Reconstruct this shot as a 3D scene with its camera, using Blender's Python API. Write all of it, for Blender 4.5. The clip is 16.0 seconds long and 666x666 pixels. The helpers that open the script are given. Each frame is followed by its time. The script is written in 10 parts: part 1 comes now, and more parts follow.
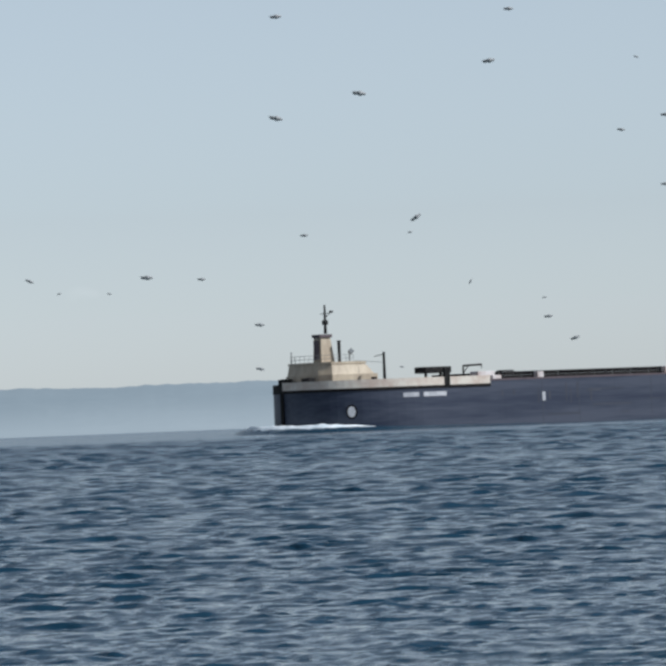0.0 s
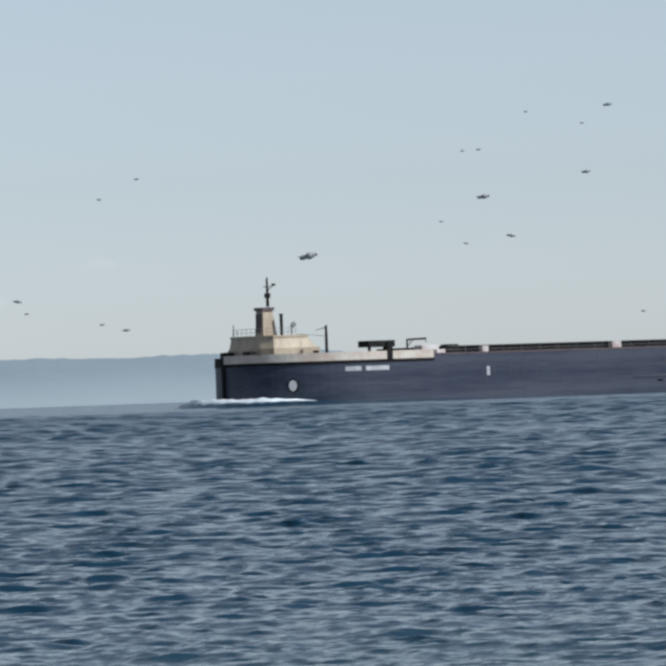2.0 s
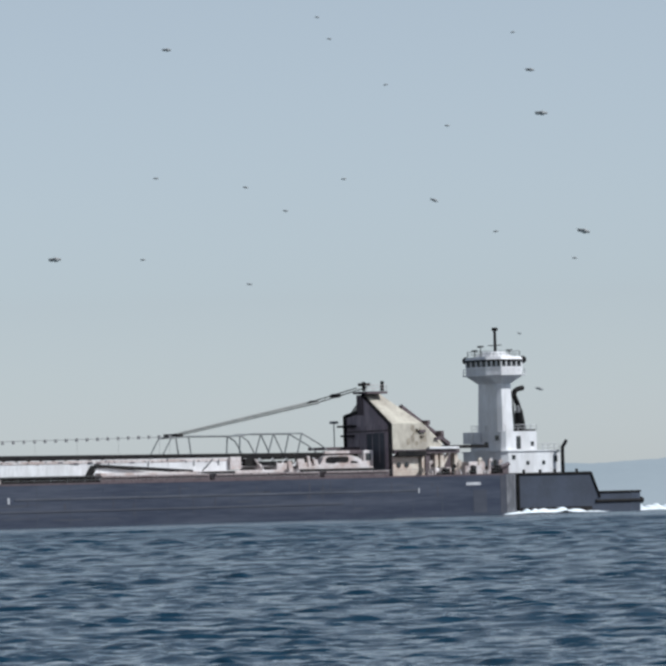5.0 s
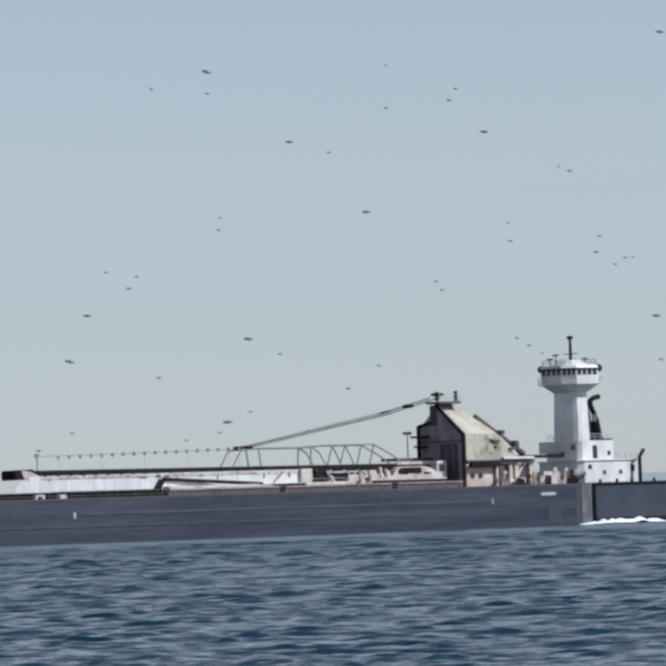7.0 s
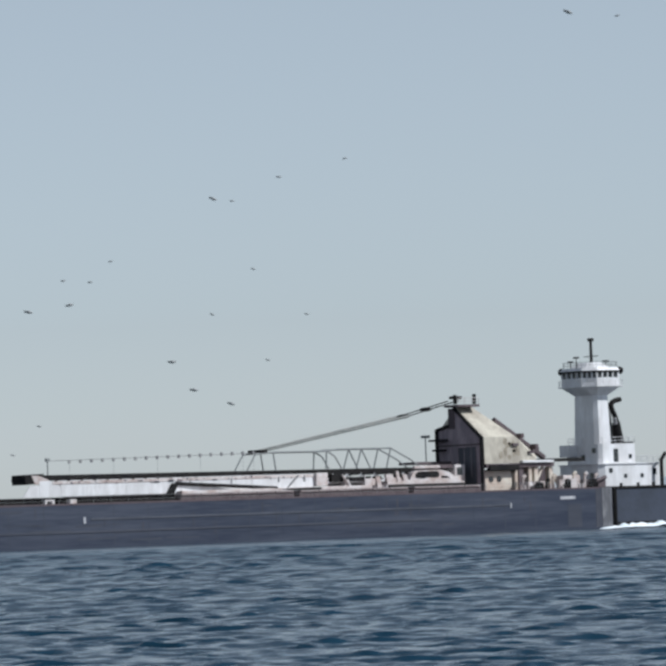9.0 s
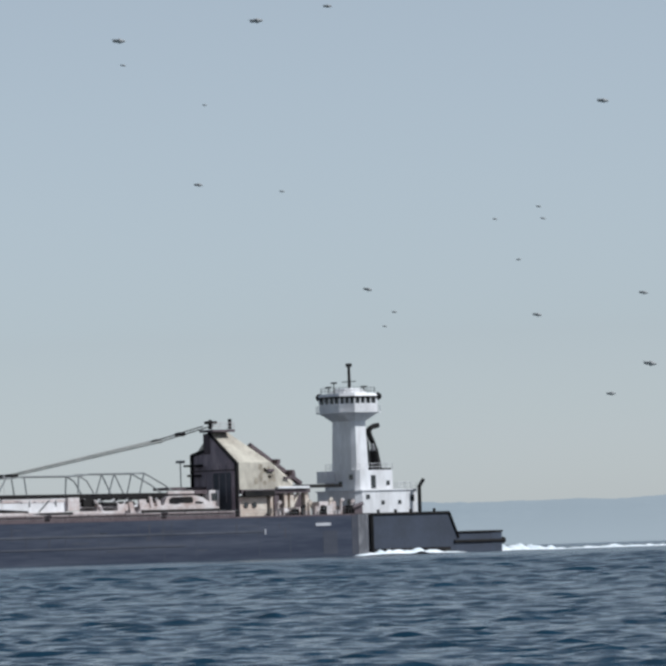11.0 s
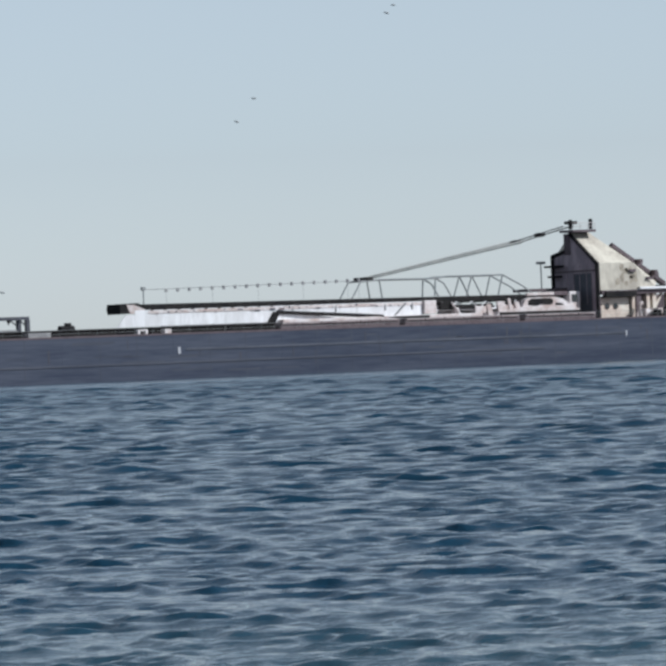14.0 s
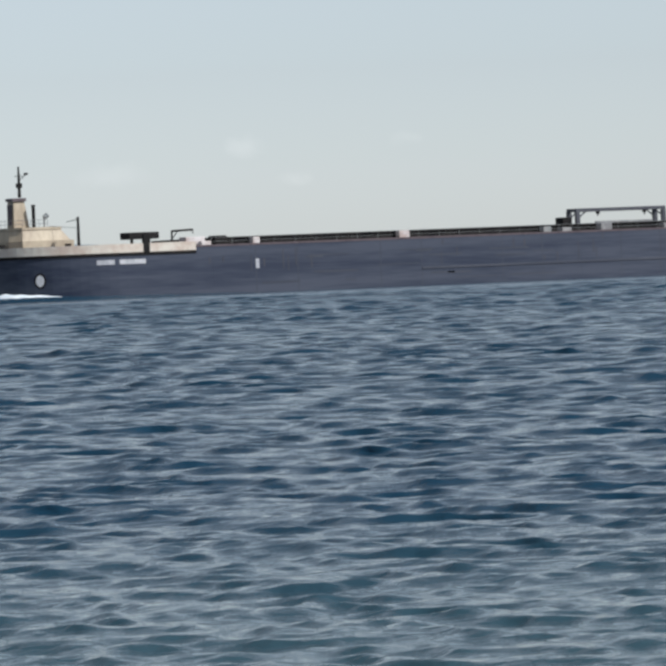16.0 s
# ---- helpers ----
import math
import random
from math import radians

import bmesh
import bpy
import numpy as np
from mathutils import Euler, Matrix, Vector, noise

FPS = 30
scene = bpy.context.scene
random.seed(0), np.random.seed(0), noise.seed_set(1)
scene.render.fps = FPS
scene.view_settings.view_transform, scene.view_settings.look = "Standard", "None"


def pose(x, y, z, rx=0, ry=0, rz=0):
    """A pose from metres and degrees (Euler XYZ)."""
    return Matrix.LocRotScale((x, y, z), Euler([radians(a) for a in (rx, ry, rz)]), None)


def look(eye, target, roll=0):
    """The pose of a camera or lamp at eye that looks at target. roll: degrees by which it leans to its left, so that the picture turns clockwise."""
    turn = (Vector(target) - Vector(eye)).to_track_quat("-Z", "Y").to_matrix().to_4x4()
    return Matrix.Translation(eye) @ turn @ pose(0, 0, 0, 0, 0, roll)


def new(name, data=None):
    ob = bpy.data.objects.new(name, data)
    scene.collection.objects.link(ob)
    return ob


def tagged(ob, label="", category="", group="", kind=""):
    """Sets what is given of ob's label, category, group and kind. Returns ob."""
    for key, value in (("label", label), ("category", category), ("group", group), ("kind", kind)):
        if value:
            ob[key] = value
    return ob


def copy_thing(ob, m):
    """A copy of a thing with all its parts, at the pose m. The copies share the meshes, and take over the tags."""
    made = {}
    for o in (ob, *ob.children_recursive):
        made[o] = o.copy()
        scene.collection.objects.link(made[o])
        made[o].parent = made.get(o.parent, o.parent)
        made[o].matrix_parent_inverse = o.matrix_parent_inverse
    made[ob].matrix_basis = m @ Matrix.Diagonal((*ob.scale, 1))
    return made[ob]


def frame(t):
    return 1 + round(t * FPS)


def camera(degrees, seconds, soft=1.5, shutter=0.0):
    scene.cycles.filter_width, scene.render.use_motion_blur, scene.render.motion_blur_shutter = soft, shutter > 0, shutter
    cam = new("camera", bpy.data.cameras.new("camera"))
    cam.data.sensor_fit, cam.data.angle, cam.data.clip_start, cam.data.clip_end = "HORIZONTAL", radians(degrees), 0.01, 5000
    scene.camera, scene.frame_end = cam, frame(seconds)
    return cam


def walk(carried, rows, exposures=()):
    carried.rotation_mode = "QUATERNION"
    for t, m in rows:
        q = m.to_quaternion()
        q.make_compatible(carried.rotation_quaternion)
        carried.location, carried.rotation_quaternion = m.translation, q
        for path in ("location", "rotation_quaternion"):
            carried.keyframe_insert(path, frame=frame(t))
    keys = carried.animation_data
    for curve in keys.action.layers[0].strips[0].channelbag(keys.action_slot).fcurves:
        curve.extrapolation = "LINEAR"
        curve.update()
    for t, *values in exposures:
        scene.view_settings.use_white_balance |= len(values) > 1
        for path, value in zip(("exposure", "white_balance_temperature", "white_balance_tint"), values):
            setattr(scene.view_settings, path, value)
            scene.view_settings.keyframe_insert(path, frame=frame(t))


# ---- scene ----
cam = camera(7.444, 16.0, soft=3.4)
EYE_Z = 1.38
SHIP_X, SHIP_Y, SHIP_SPEED = 343.7, 580.8, 5.80


def aim(bearing, tilt, lean):
    """A pose at the eye: degrees clockwise from +y, degrees up, and the lean of the picture."""
    b, p = radians(bearing), radians(tilt)
    eye = Vector((0, 0, EYE_Z))
    way = Vector((math.sin(b) * math.cos(p), math.cos(b) * math.cos(p), math.sin(p)))
    return look(eye, eye + way * 100, -lean)


walk(cam, [
    (0, aim(31.2728, 0.9924, 2.279)),
    (0.5, aim(30.7212, 1.1026, 2.412)),
    (1, aim(30.5588, 1.0261, 2.313)),
    (1.5, aim(30.6137, 0.8705, 2.478)),
    (2, aim(31.0788, 0.6774, 2.032)),
    (2.5, aim(33.4837, 0.4654, 2.126)),
    (3, aim(36.6073, 0.3482, 1.698)),
    (3.5, aim(38.8099, 1.0338, 1.686)),
    (4, aim(40.1250, 1.5969, 1.572)),
    (4.5, aim(40.7586, 1.8136, 1.636)),
    (4.7, aim(40.9416, 1.9502, 1.571)),
    (6.8, aim(39.8330, 2.1322, 2.009)),
    (7, aim(39.4735, 2.1408, 2.043)),
    (7.5, aim(38.6140, 2.1671, 2.026)),
    (8, aim(38.1746, 2.1569, 2.038)),
    (8.5, aim(38.2645, 2.1268, 2.098)),
    (9, aim(38.6200, 2.1981, 2.119)),
    (9.5, aim(39.1106, 2.3073, 2.188)),
    (10, aim(39.5025, 2.3923, 2.236)),
    (10.2, aim(39.8567, 2.4183, 2.287)),
    (12.3, aim(41.3245, 2.3609, 1.309)),
    (12.5, aim(40.5790, 2.3135, 1.385)),
    (13, aim(38.5594, 2.0995, 1.424)),
    (13.5, aim(38.0806, 1.5104, 2.136)),
    (14, aim(35.5664, 0.3346, 2.327)),
    (14.5, aim(32.9393, -0.3673, 2.347)),
    (15, aim(31.0428, -0.8210, 2.527)),
    (15.5, aim(28.7874, -0.8875, 2.398)),
    (16, aim(27.5899, -0.6070, 2.422)),
], exposures=[
    (0, 0.00, 5880, 8),
    (2.5, 0.02, 5880, 8),
    (3.2, 0.04, 5880, 8),
    (4.5, -0.04, 5880, 8),
    (7, -0.08, 5880, 8),
    (10, -0.12, 5880, 8),
    (12.5, -0.13, 5880, 8),
    (13.5, 0.00, 5820, 8),
    (14.2, 0.07, 5820, 8),
    (15, 0.16, 6150, 10),
    (15.5, 0.15, 6220, 10),
    (16, 0.10, 6080, 9),
])

# ---- world, sun, exposure ----
SUN_BEARING, SUN_HEIGHT = 140.0, 42.0
world = bpy.data.worlds.new("sky")
scene.world = world
world.use_nodes = True
wn, wl = world.node_tree.nodes, world.node_tree.links
sky = wn.new("ShaderNodeTexSky")
sky.sky_type, sky.sun_disc = "NISHITA", False
sky.sun_elevation, sky.sun_rotation = radians(SUN_HEIGHT), radians(SUN_BEARING)
sky.altitude, sky.air_density, sky.dust_density, sky.ozone_density = 0, 0.8, 0.25, 2.2
haze = wn.new("ShaderNodeHueSaturation")
haze.inputs["Saturation"].default_value = 0.37
haze.inputs["Hue"].default_value = 0.487
wl.new(sky.outputs[0], haze.inputs["Color"])
# a few thin low clouds
wc, wisp, jitter, warp = wn.new("ShaderNodeTexCoord"), wn.new("ShaderNodeTexNoise"), wn.new("ShaderNodeVectorMath"), wn.new("ShaderNodeVectorMath")
wisp.inputs["Scale"].default_value, wisp.inputs["Detail"].default_value = 260, 5
wl.new(wc.outputs["Generated"], wisp.inputs["Vector"])
jitter.operation, jitter.inputs[1].default_value = "MULTIPLY", (0.006, 0.006, 0.0035)
wl.new(wisp.outputs["Color"], jitter.inputs[0])
wl.new(wc.outputs["Generated"], warp.inputs[0])
wl.new(jitter.outputs[0], warp.inputs[1])
tone = haze.outputs[0]
for bearing, height, wide, thin, amount in ((26.68, 1.52, 0.0055, 1.9, 0.16), (27.25, 1.13, 0.0045, 2.2, 0.12), (28.5, 1.53, 0.004, 2.0, 0.08), (25.2, 1.25, 0.010, 3.0, 0.12)):
    cb, ch = radians(bearing), radians(height)
    off, flat, reach_, fade, tint_ = wn.new("ShaderNodeVectorMath"), wn.new("ShaderNodeVectorMath"), wn.new("ShaderNodeVectorMath"), wn.new("ShaderNodeMapRange"), wn.new("ShaderNodeMix")
    off.operation = "SUBTRACT"
    off.inputs[1].default_value = (math.sin(cb) * math.cos(ch) + 0.003, math.cos(cb) * math.cos(ch) + 0.003, math.sin(ch) + 0.00175)
    wl.new(warp.outputs[0], off.inputs[0])
    flat.operation, flat.inputs[1].default_value = "MULTIPLY", (1 / wide, 1 / wide, thin / wide)
    wl.new(off.outputs[0], flat.inputs[0])
    reach_.operation = "LENGTH"
    wl.new(flat.outputs[0], reach_.inputs[0])
    fade.interpolation_type = "SMOOTHSTEP"
    fade.inputs["From Min"].default_value, fade.inputs["From Max"].default_value = 1.0, 0.0
    fade.inputs["To Max"].default_value = amount
    wl.new(reach_.outputs["Value"], fade.inputs["Value"])
    tint_.data_type = "RGBA"
    wl.new(fade.outputs[0], tint_.inputs[0])
    wl.new(tone, tint_.inputs[6])
    tint_.inputs[7].default_value = (9.5, 9.4, 9.0, 1)
    tone = tint_.outputs[2]
wl.new(tone, wn["Background"].inputs[0])
wn["Background"].inputs[1].default_value = 0.096

sun = new("sun", bpy.data.lights.new("sun", "SUN"))
sun.data.energy, sun.data.angle, sun.data.color = 4.7, radians(0.6), (1.0, 0.95, 0.88)
sb, sh = radians(SUN_BEARING), radians(SUN_HEIGHT)
sun_way = Vector((math.sin(sb) * math.cos(sh), math.cos(sb) * math.cos(sh), math.sin(sh)))
sun.matrix_world = look(sun_way * 500, (0, 0, 0))


# ---- materials ----
def material(name, colour, rough=0.5, metal=0.0, second=None, scale=1.0, stretch=(1, 1, 1), amount=0.5,
             grain=8.0, bump=0.0, ior=1.5):
    """A painted or worn surface: two colours mixed by noise at two scales, with fine relief."""
    m = bpy.data.materials.new(name)
    m.use_nodes = True
    n, l = m.node_tree.nodes, m.node_tree.links
    b = n["Principled BSDF"]
    b.inputs["Roughness"].default_value, b.inputs["Metallic"].default_value = rough, metal
    b.inputs["IOR"].default_value = ior
    tc, mp = n.new("ShaderNodeTexCoord"), n.new("ShaderNodeMapping")
    mp.inputs["Scale"].default_value = stretch
    l.new(tc.outputs["Object"], mp.inputs["Vector"])
    big, fine = n.new("ShaderNodeTexNoise"), n.new("ShaderNodeTexNoise")
    big.inputs["Scale"].default_value, big.inputs["Detail"].default_value = scale, 5
    fine.inputs["Scale"].default_value, fine.inputs["Detail"].default_value = grain, 3
    l.new(mp.outputs[0], big.inputs["Vector"])
    l.new(mp.outputs[0], fine.inputs["Vector"])
    mixf = n.new("ShaderNodeMath")
    mixf.operation = "MULTIPLY_ADD"
    l.new(fine.outputs[0], mixf.inputs[0])
    mixf.inputs[1].default_value = 0.45
    l.new(big.outputs[0], mixf.inputs[2])
    ramp = n.new("ShaderNodeValToRGB")
    ramp.color_ramp.elements[0].position, ramp.color_ramp.elements[1].position = 0.58, 0.58 + 0.35 * max(amount, 0.05)
    second = second or tuple(c * 0.8 for c in colour)
    ramp.color_ramp.elements[0].color = (*colour, 1)
    ramp.color_ramp.elements[1].color = (*second, 1)
    l.new(mixf.outputs[0], ramp.inputs[0])
    l.new(ramp.outputs[0], b.inputs["Base Color"])
    if bump:
        bn = n.new("ShaderNodeBump")
        bn.inputs["Strength"].default_value, bn.inputs["Distance"].default_value = 0.6, bump
        l.new(fine.outputs[0], bn.inputs["Height"])
        l.new(bn.outputs[0], b.inputs["Normal"])
    return m


M_HULL = material("hull_paint", (0.009, 0.017, 0.042), 0.55, second=(0.041, 0.050, 0.078), scale=0.16,
                  stretch=(0.22, 1, 3.0), amount=0.8, grain=1.1, bump=0.03)
M_SCUFF = material("scraped_hull_paint", (0.043, 0.049, 0.070), 0.65, second=(0.028, 0.034, 0.054), scale=0.25, stretch=(0.3, 1, 2.0), amount=0.7, grain=1.1)
M_STREAK = material("rust_streak", (0.052, 0.050, 0.063), 0.75, second=(0.036, 0.039, 0.056), scale=0.5, stretch=(1, 1, 0.3), amount=0.8, grain=2.5)
M_TUGHULL = material("tug_hull_paint", (0.034, 0.044, 0.070), 0.55, second=(0.022, 0.029, 0.047), scale=0.3, amount=0.9, grain=2.0)
M_BLACK = material("black_paint", (0.007, 0.007, 0.009), 0.75, second=(0.016, 0.015, 0.015), scale=0.4, grain=3.0, ior=1.25)
M_FADED = material("faded_white_lettering", (0.502, 0.502, 0.527), 0.6, second=(0.340, 0.348, 0.381), scale=0.8, amount=0.8, grain=3.0)
M_RUST = material("faded_red_brown_paint", (0.162, 0.126, 0.130), 0.7, second=(0.275, 0.235, 0.235), scale=0.4, amount=0.8, grain=1.5)
M_RAIL = material("scuffed_rail_paint", (0.062, 0.070, 0.095), 0.6, second=(0.034, 0.040, 0.058), scale=0.25, stretch=(0.4, 1, 1), amount=0.8, grain=1.5)
M_DECK = material("deck_red_oxide", (0.105, 0.069, 0.065), 0.8, second=(0.146, 0.113, 0.105), scale=0.3, grain=3.0)
M_BEIGE = material("beige_paint", (0.486, 0.413, 0.308), 0.6, second=(0.340, 0.275, 0.203), scale=0.35, stretch=(1, 1, 0.35), amount=0.9, grain=2.5)
M_BUFF = material("buff_housing_paint", (0.54, 0.503, 0.425), 0.6, second=(0.35, 0.315, 0.265), scale=0.35, stretch=(1, 1, 0.4), amount=0.8, grain=2.0)
M_CREAM = material("cream_bulwark_paint", (0.632, 0.583, 0.510), 0.5, second=(0.502, 0.405, 0.340), scale=0.4, amount=0.8, grain=2.0)
M_BROWN = material("dark_brown_cladding", (0.069, 0.049, 0.057), 0.7, second=(0.097, 0.073, 0.081), scale=0.5, stretch=(1, 1, 0.3), grain=2.0)
M_WHITE = material("white_paint", (0.75, 0.75, 0.77), 0.45, second=(0.61, 0.605, 0.615), scale=0.5, stretch=(1, 1, 0.3), amount=0.7, grain=2.5)
M_PINK = material("weathered_white_paint", (0.599, 0.567, 0.567), 0.55, second=(0.405, 0.324, 0.300), scale=0.4, amount=0.8, grain=2.0)
M_GREY = material("grey_steel", (0.186, 0.203, 0.211), 0.5, second=(0.243, 0.251, 0.251), scale=0.8, grain=4.0)
M_SLATE = material("dark_slate_paint", (0.061, 0.065, 0.081), 0.6, second=(0.045, 0.047, 0.061), scale=0.6, grain=2.0)
M_STAY = material("dull_galvanised_steel", (0.105, 0.117, 0.113), 0.55, second=(0.154, 0.162, 0.154), scale=0.6, grain=3.0)
M_CONC = material("pale_grey_paint", (0.275, 0.275, 0.275), 0.6, second=(0.178, 0.178, 0.186), scale=0.5, grain=2.0)
M_FACE = material("brown_lilac_cladding", (0.37, 0.30, 0.325), 0.7, second=(0.24, 0.20, 0.225), scale=0.5, stretch=(1, 1, 0.3), grain=2.0)
M_PATCH = material("darker_cladding", (0.22, 0.188, 0.15), 0.75, second=(0.36, 0.32, 0.255), scale=1.2, amount=0.8, grain=3.0)
M_CORNER = material("stained_corner_paint", (0.20, 0.20, 0.215), 0.6, second=(0.085, 0.087, 0.10), scale=0.5, stretch=(1, 1, 0.6), amount=0.6, grain=1.6)
M_WORN = material("worn_grey_hull_paint", (0.046, 0.049, 0.065), 0.65, second=(0.032, 0.036, 0.054), scale=0.35, stretch=(1, 1, 0.5), amount=0.7, grain=1.4)
M_GLASS = material("dark_window_glass", (0.012, 0.016, 0.02), 0.08, second=(0.02, 0.025, 0.03), scale=1.0, grain=4.0)
M_FOAM = material("white_foam", (0.86, 0.89, 0.92), 0.9, second=(0.60, 0.68, 0.74), scale=0.9, amount=0.9, grain=3.0, bump=0.05)
M_BODY = material("dark_chitin", (0.27, 0.275, 0.28), 0.8, second=(0.32, 0.325, 0.33), scale=300, grain=900)
M_WING = material("smoky_wing", (0.20, 0.20, 0.20), 0.4, second=(0.28, 0.28, 0.28), scale=300, grain=900)
M_WING.node_tree.nodes["Principled BSDF"].inputs["Alpha"].default_value = 0.35


def water_material(name, near_shore):
    m = bpy.data.materials.new(name)
    m.use_nodes = True
    n, l = m.node_tree.nodes, m.node_tree.links
    b = n["Principled BSDF"]
    b.inputs["IOR"].default_value = 1.333
    b.inputs["Roughness"].default_value = 0.2
    tc, mp = n.new("ShaderNodeTexCoord"), n.new("ShaderNodeMapping")
    mp.inputs["Rotation"].default_value = (0, 0, radians(35))
    mp.inputs["Scale"].default_value = (0.6, 1.0, 1.0)
    l.new(tc.outputs["Object"], mp.inputs["Vector"])
    ripple, patch = n.new("ShaderNodeTexNoise"), n.new("ShaderNodeTexNoise")
    ripple.inputs["Scale"].default_value, ripple.inputs["Detail"].default_value = 14.0, 3
    patch.inputs["Scale"].default_value, patch.inputs["Detail"].default_value = 0.05, 3
    l.new(mp.outputs[0], ripple.inputs["Vector"])
    l.new(mp.outputs[0], patch.inputs["Vector"])
    bn = n.new("ShaderNodeBump")
    bn.inputs["Strength"].default_value, bn.inputs["Distance"].default_value = 0.8, 0.025
    l.new(ripple.outputs[0], bn.inputs["Height"])
    l.new(bn.outputs[0], b.inputs["Normal"])
    ramp = n.new("ShaderNodeValToRGB")
    ramp.color_ramp.elements[0].color, ramp.color_ramp.elements[1].color = WATER_DEEP, WATER_PALE
    l.new(patch.outputs[0], ramp.inputs[0])
    if not near_shore:
        l.new(ramp.outputs[0], b.inputs["Base Color"])
        return m
    reach, shallow, mix = n.new("ShaderNodeVectorMath"), n.new("ShaderNodeMapRange"), n.new("ShaderNodeMix")
    reach.operation = "LENGTH"
    l.new(tc.outputs["Object"], reach.inputs[0])
    # paler green shallows towards the shore
    ground, depth = n.new("ShaderNodeNewGeometry"), n.new("ShaderNodeVectorMath")
    depth.operation = "LENGTH"
    l.new(ground.outputs["Position"], depth.inputs[0])
    l.new(depth.outputs["Value"], shallow.inputs["Value"])
    shallow.inputs["From Min"].default_value, shallow.inputs["From Max"].default_value = 7, 31
    mix.data_type = "RGBA"
    mix.inputs[6].default_value = WATER_SHALLOW
    l.new(shallow.outputs[0], mix.inputs[0])
    l.new(ramp.outputs[0], mix.inputs[7])
    l.new(mix.outputs[2], b.inputs["Base Color"])
    # wind ripples too fine for the mesh roughen the open water; past the wind line it lies calm
    fine = n.new("ShaderNodeValToRGB")
    far = n.new("ShaderNodeMath")
    far.operation = "DIVIDE"
    far.inputs[1].default_value = 1000
    l.new(reach.outputs["Value"], far.inputs[0])
    l.new(far.outputs[0], fine.inputs[0])
    e = fine.color_ramp.elements
    e[0].position, e[0].color = 0.018, (0.07, 0.07, 0.07, 1)
    e[1].position, e[1].color = 0.60, (0.21, 0.21, 0.21, 1)
    for at, v in ((0.06, 0.09), (0.13, 0.13), (0.24, 0.19), (0.42, 0.24), (0.47, 0.20)):
        e.new(at).color = (v, v, v, 1)
    l.new(fine.outputs[0], b.inputs["Roughness"])
    return m


WATER_DEEP, WATER_PALE, WATER_SHALLOW = (0.006, 0.028, 0.054, 1), (0.010, 0.038, 0.067, 1), (0.043, 0.081, 0.090, 1)
M_WATER = water_material("lake_water", True)
M_DEEP = water_material("deep_lake_water", False)


# ---- mesh helpers ----
def part(name, bm, mat, parent=None, label="", smooth=False):
    """Links a bmesh as one mesh object under a thing or a part."""
    me = bpy.data.meshes.new(name)
    bmesh.ops.recalc_face_normals(bm, faces=bm.faces[:])
    bm.to_mesh(me)
    bm.free()
    me.materials.append(mat)
    if smooth:
        for p in me.polygons:
            p.use_smooth = True
    ob = new(name, me)
    ob.parent = parent
    if label:
        ob["label"] = label
    return ob


def box(bm, x0, x1, y0, y1, z0, z1, bevel=0.0):
    r = bmesh.ops.create_cube(bm, size=1.0)["verts"]
    bmesh.ops.transform(bm, matrix=Matrix.Translation(((x0 + x1) / 2, (y0 + y1) / 2, (z0 + z1) / 2)) @ Matrix.Diagonal((x1 - x0, y1 - y0, z1 - z0, 1)), verts=r)
    if bevel:
        es = list({e for v in r for e in v.link_edges})
        bmesh.ops.bevel(bm, geom=es, offset=bevel, segments=2, affect="EDGES", profile=0.6)
    return bm


def rod(bm, p, q, r, sides=6, r2=None):
    p, q = Vector(p), Vector(q)
    d = q - p
    m = Matrix.Translation((p + q) / 2) @ d.to_track_quat("Z", "Y").to_matrix().to_4x4()
    bmesh.ops.create_cone(bm, cap_ends=True, segments=sides, radius1=r, radius2=r if r2 is None else r2, depth=d.length, matrix=m)
    return bm


def prism(bm, pts, axis, a, b, shrink=None):
    """A polygon of (u, v) pushed along an axis from a to b; for x (u, v) = (y, z), for y (x, z), for z (x, y)."""
    def at(u, v, w):
        return {"x": (w, u, v), "y": (u, w, v), "z": (u, v, w)}[axis]
    lo = [bm.verts.new(at(u, v, a)) for u, v in pts]
    hi = [bm.verts.new(at(u, v, b)) for u, v in (shrink or pts)]
    bm.faces.new(lo)
    bm.faces.new(hi[::-1])
    for i in range(len(pts)):
        j = (i + 1) % len(pts)
        bm.faces.new((lo[i], hi[i], hi[j], lo[j]))
    return bm


def B():
    return bmesh.new()


def railing(bm, path, height, posts=1.5, r=0.03, rails=2):
    """Posts and rails along a line of points."""
    for p, q in zip(path, path[1:]):
        p, q = Vector(p), Vector(q)
        n = max(1, round((q - p).length / posts))
        for k in range(n + 1):
            c = p.lerp(q, k / n)
            rod(bm, c, c + Vector((0, 0, height)), r, 4)
        for k in range(rails):
            up = Vector((0, 0, height * (k + 1) / rails))
            rod(bm, p + up, q + up, r, 4)
    return bm


# ---- the lake ----
SLOPE, CHOP, LEAN = 0.0268, 1.0, 2.3


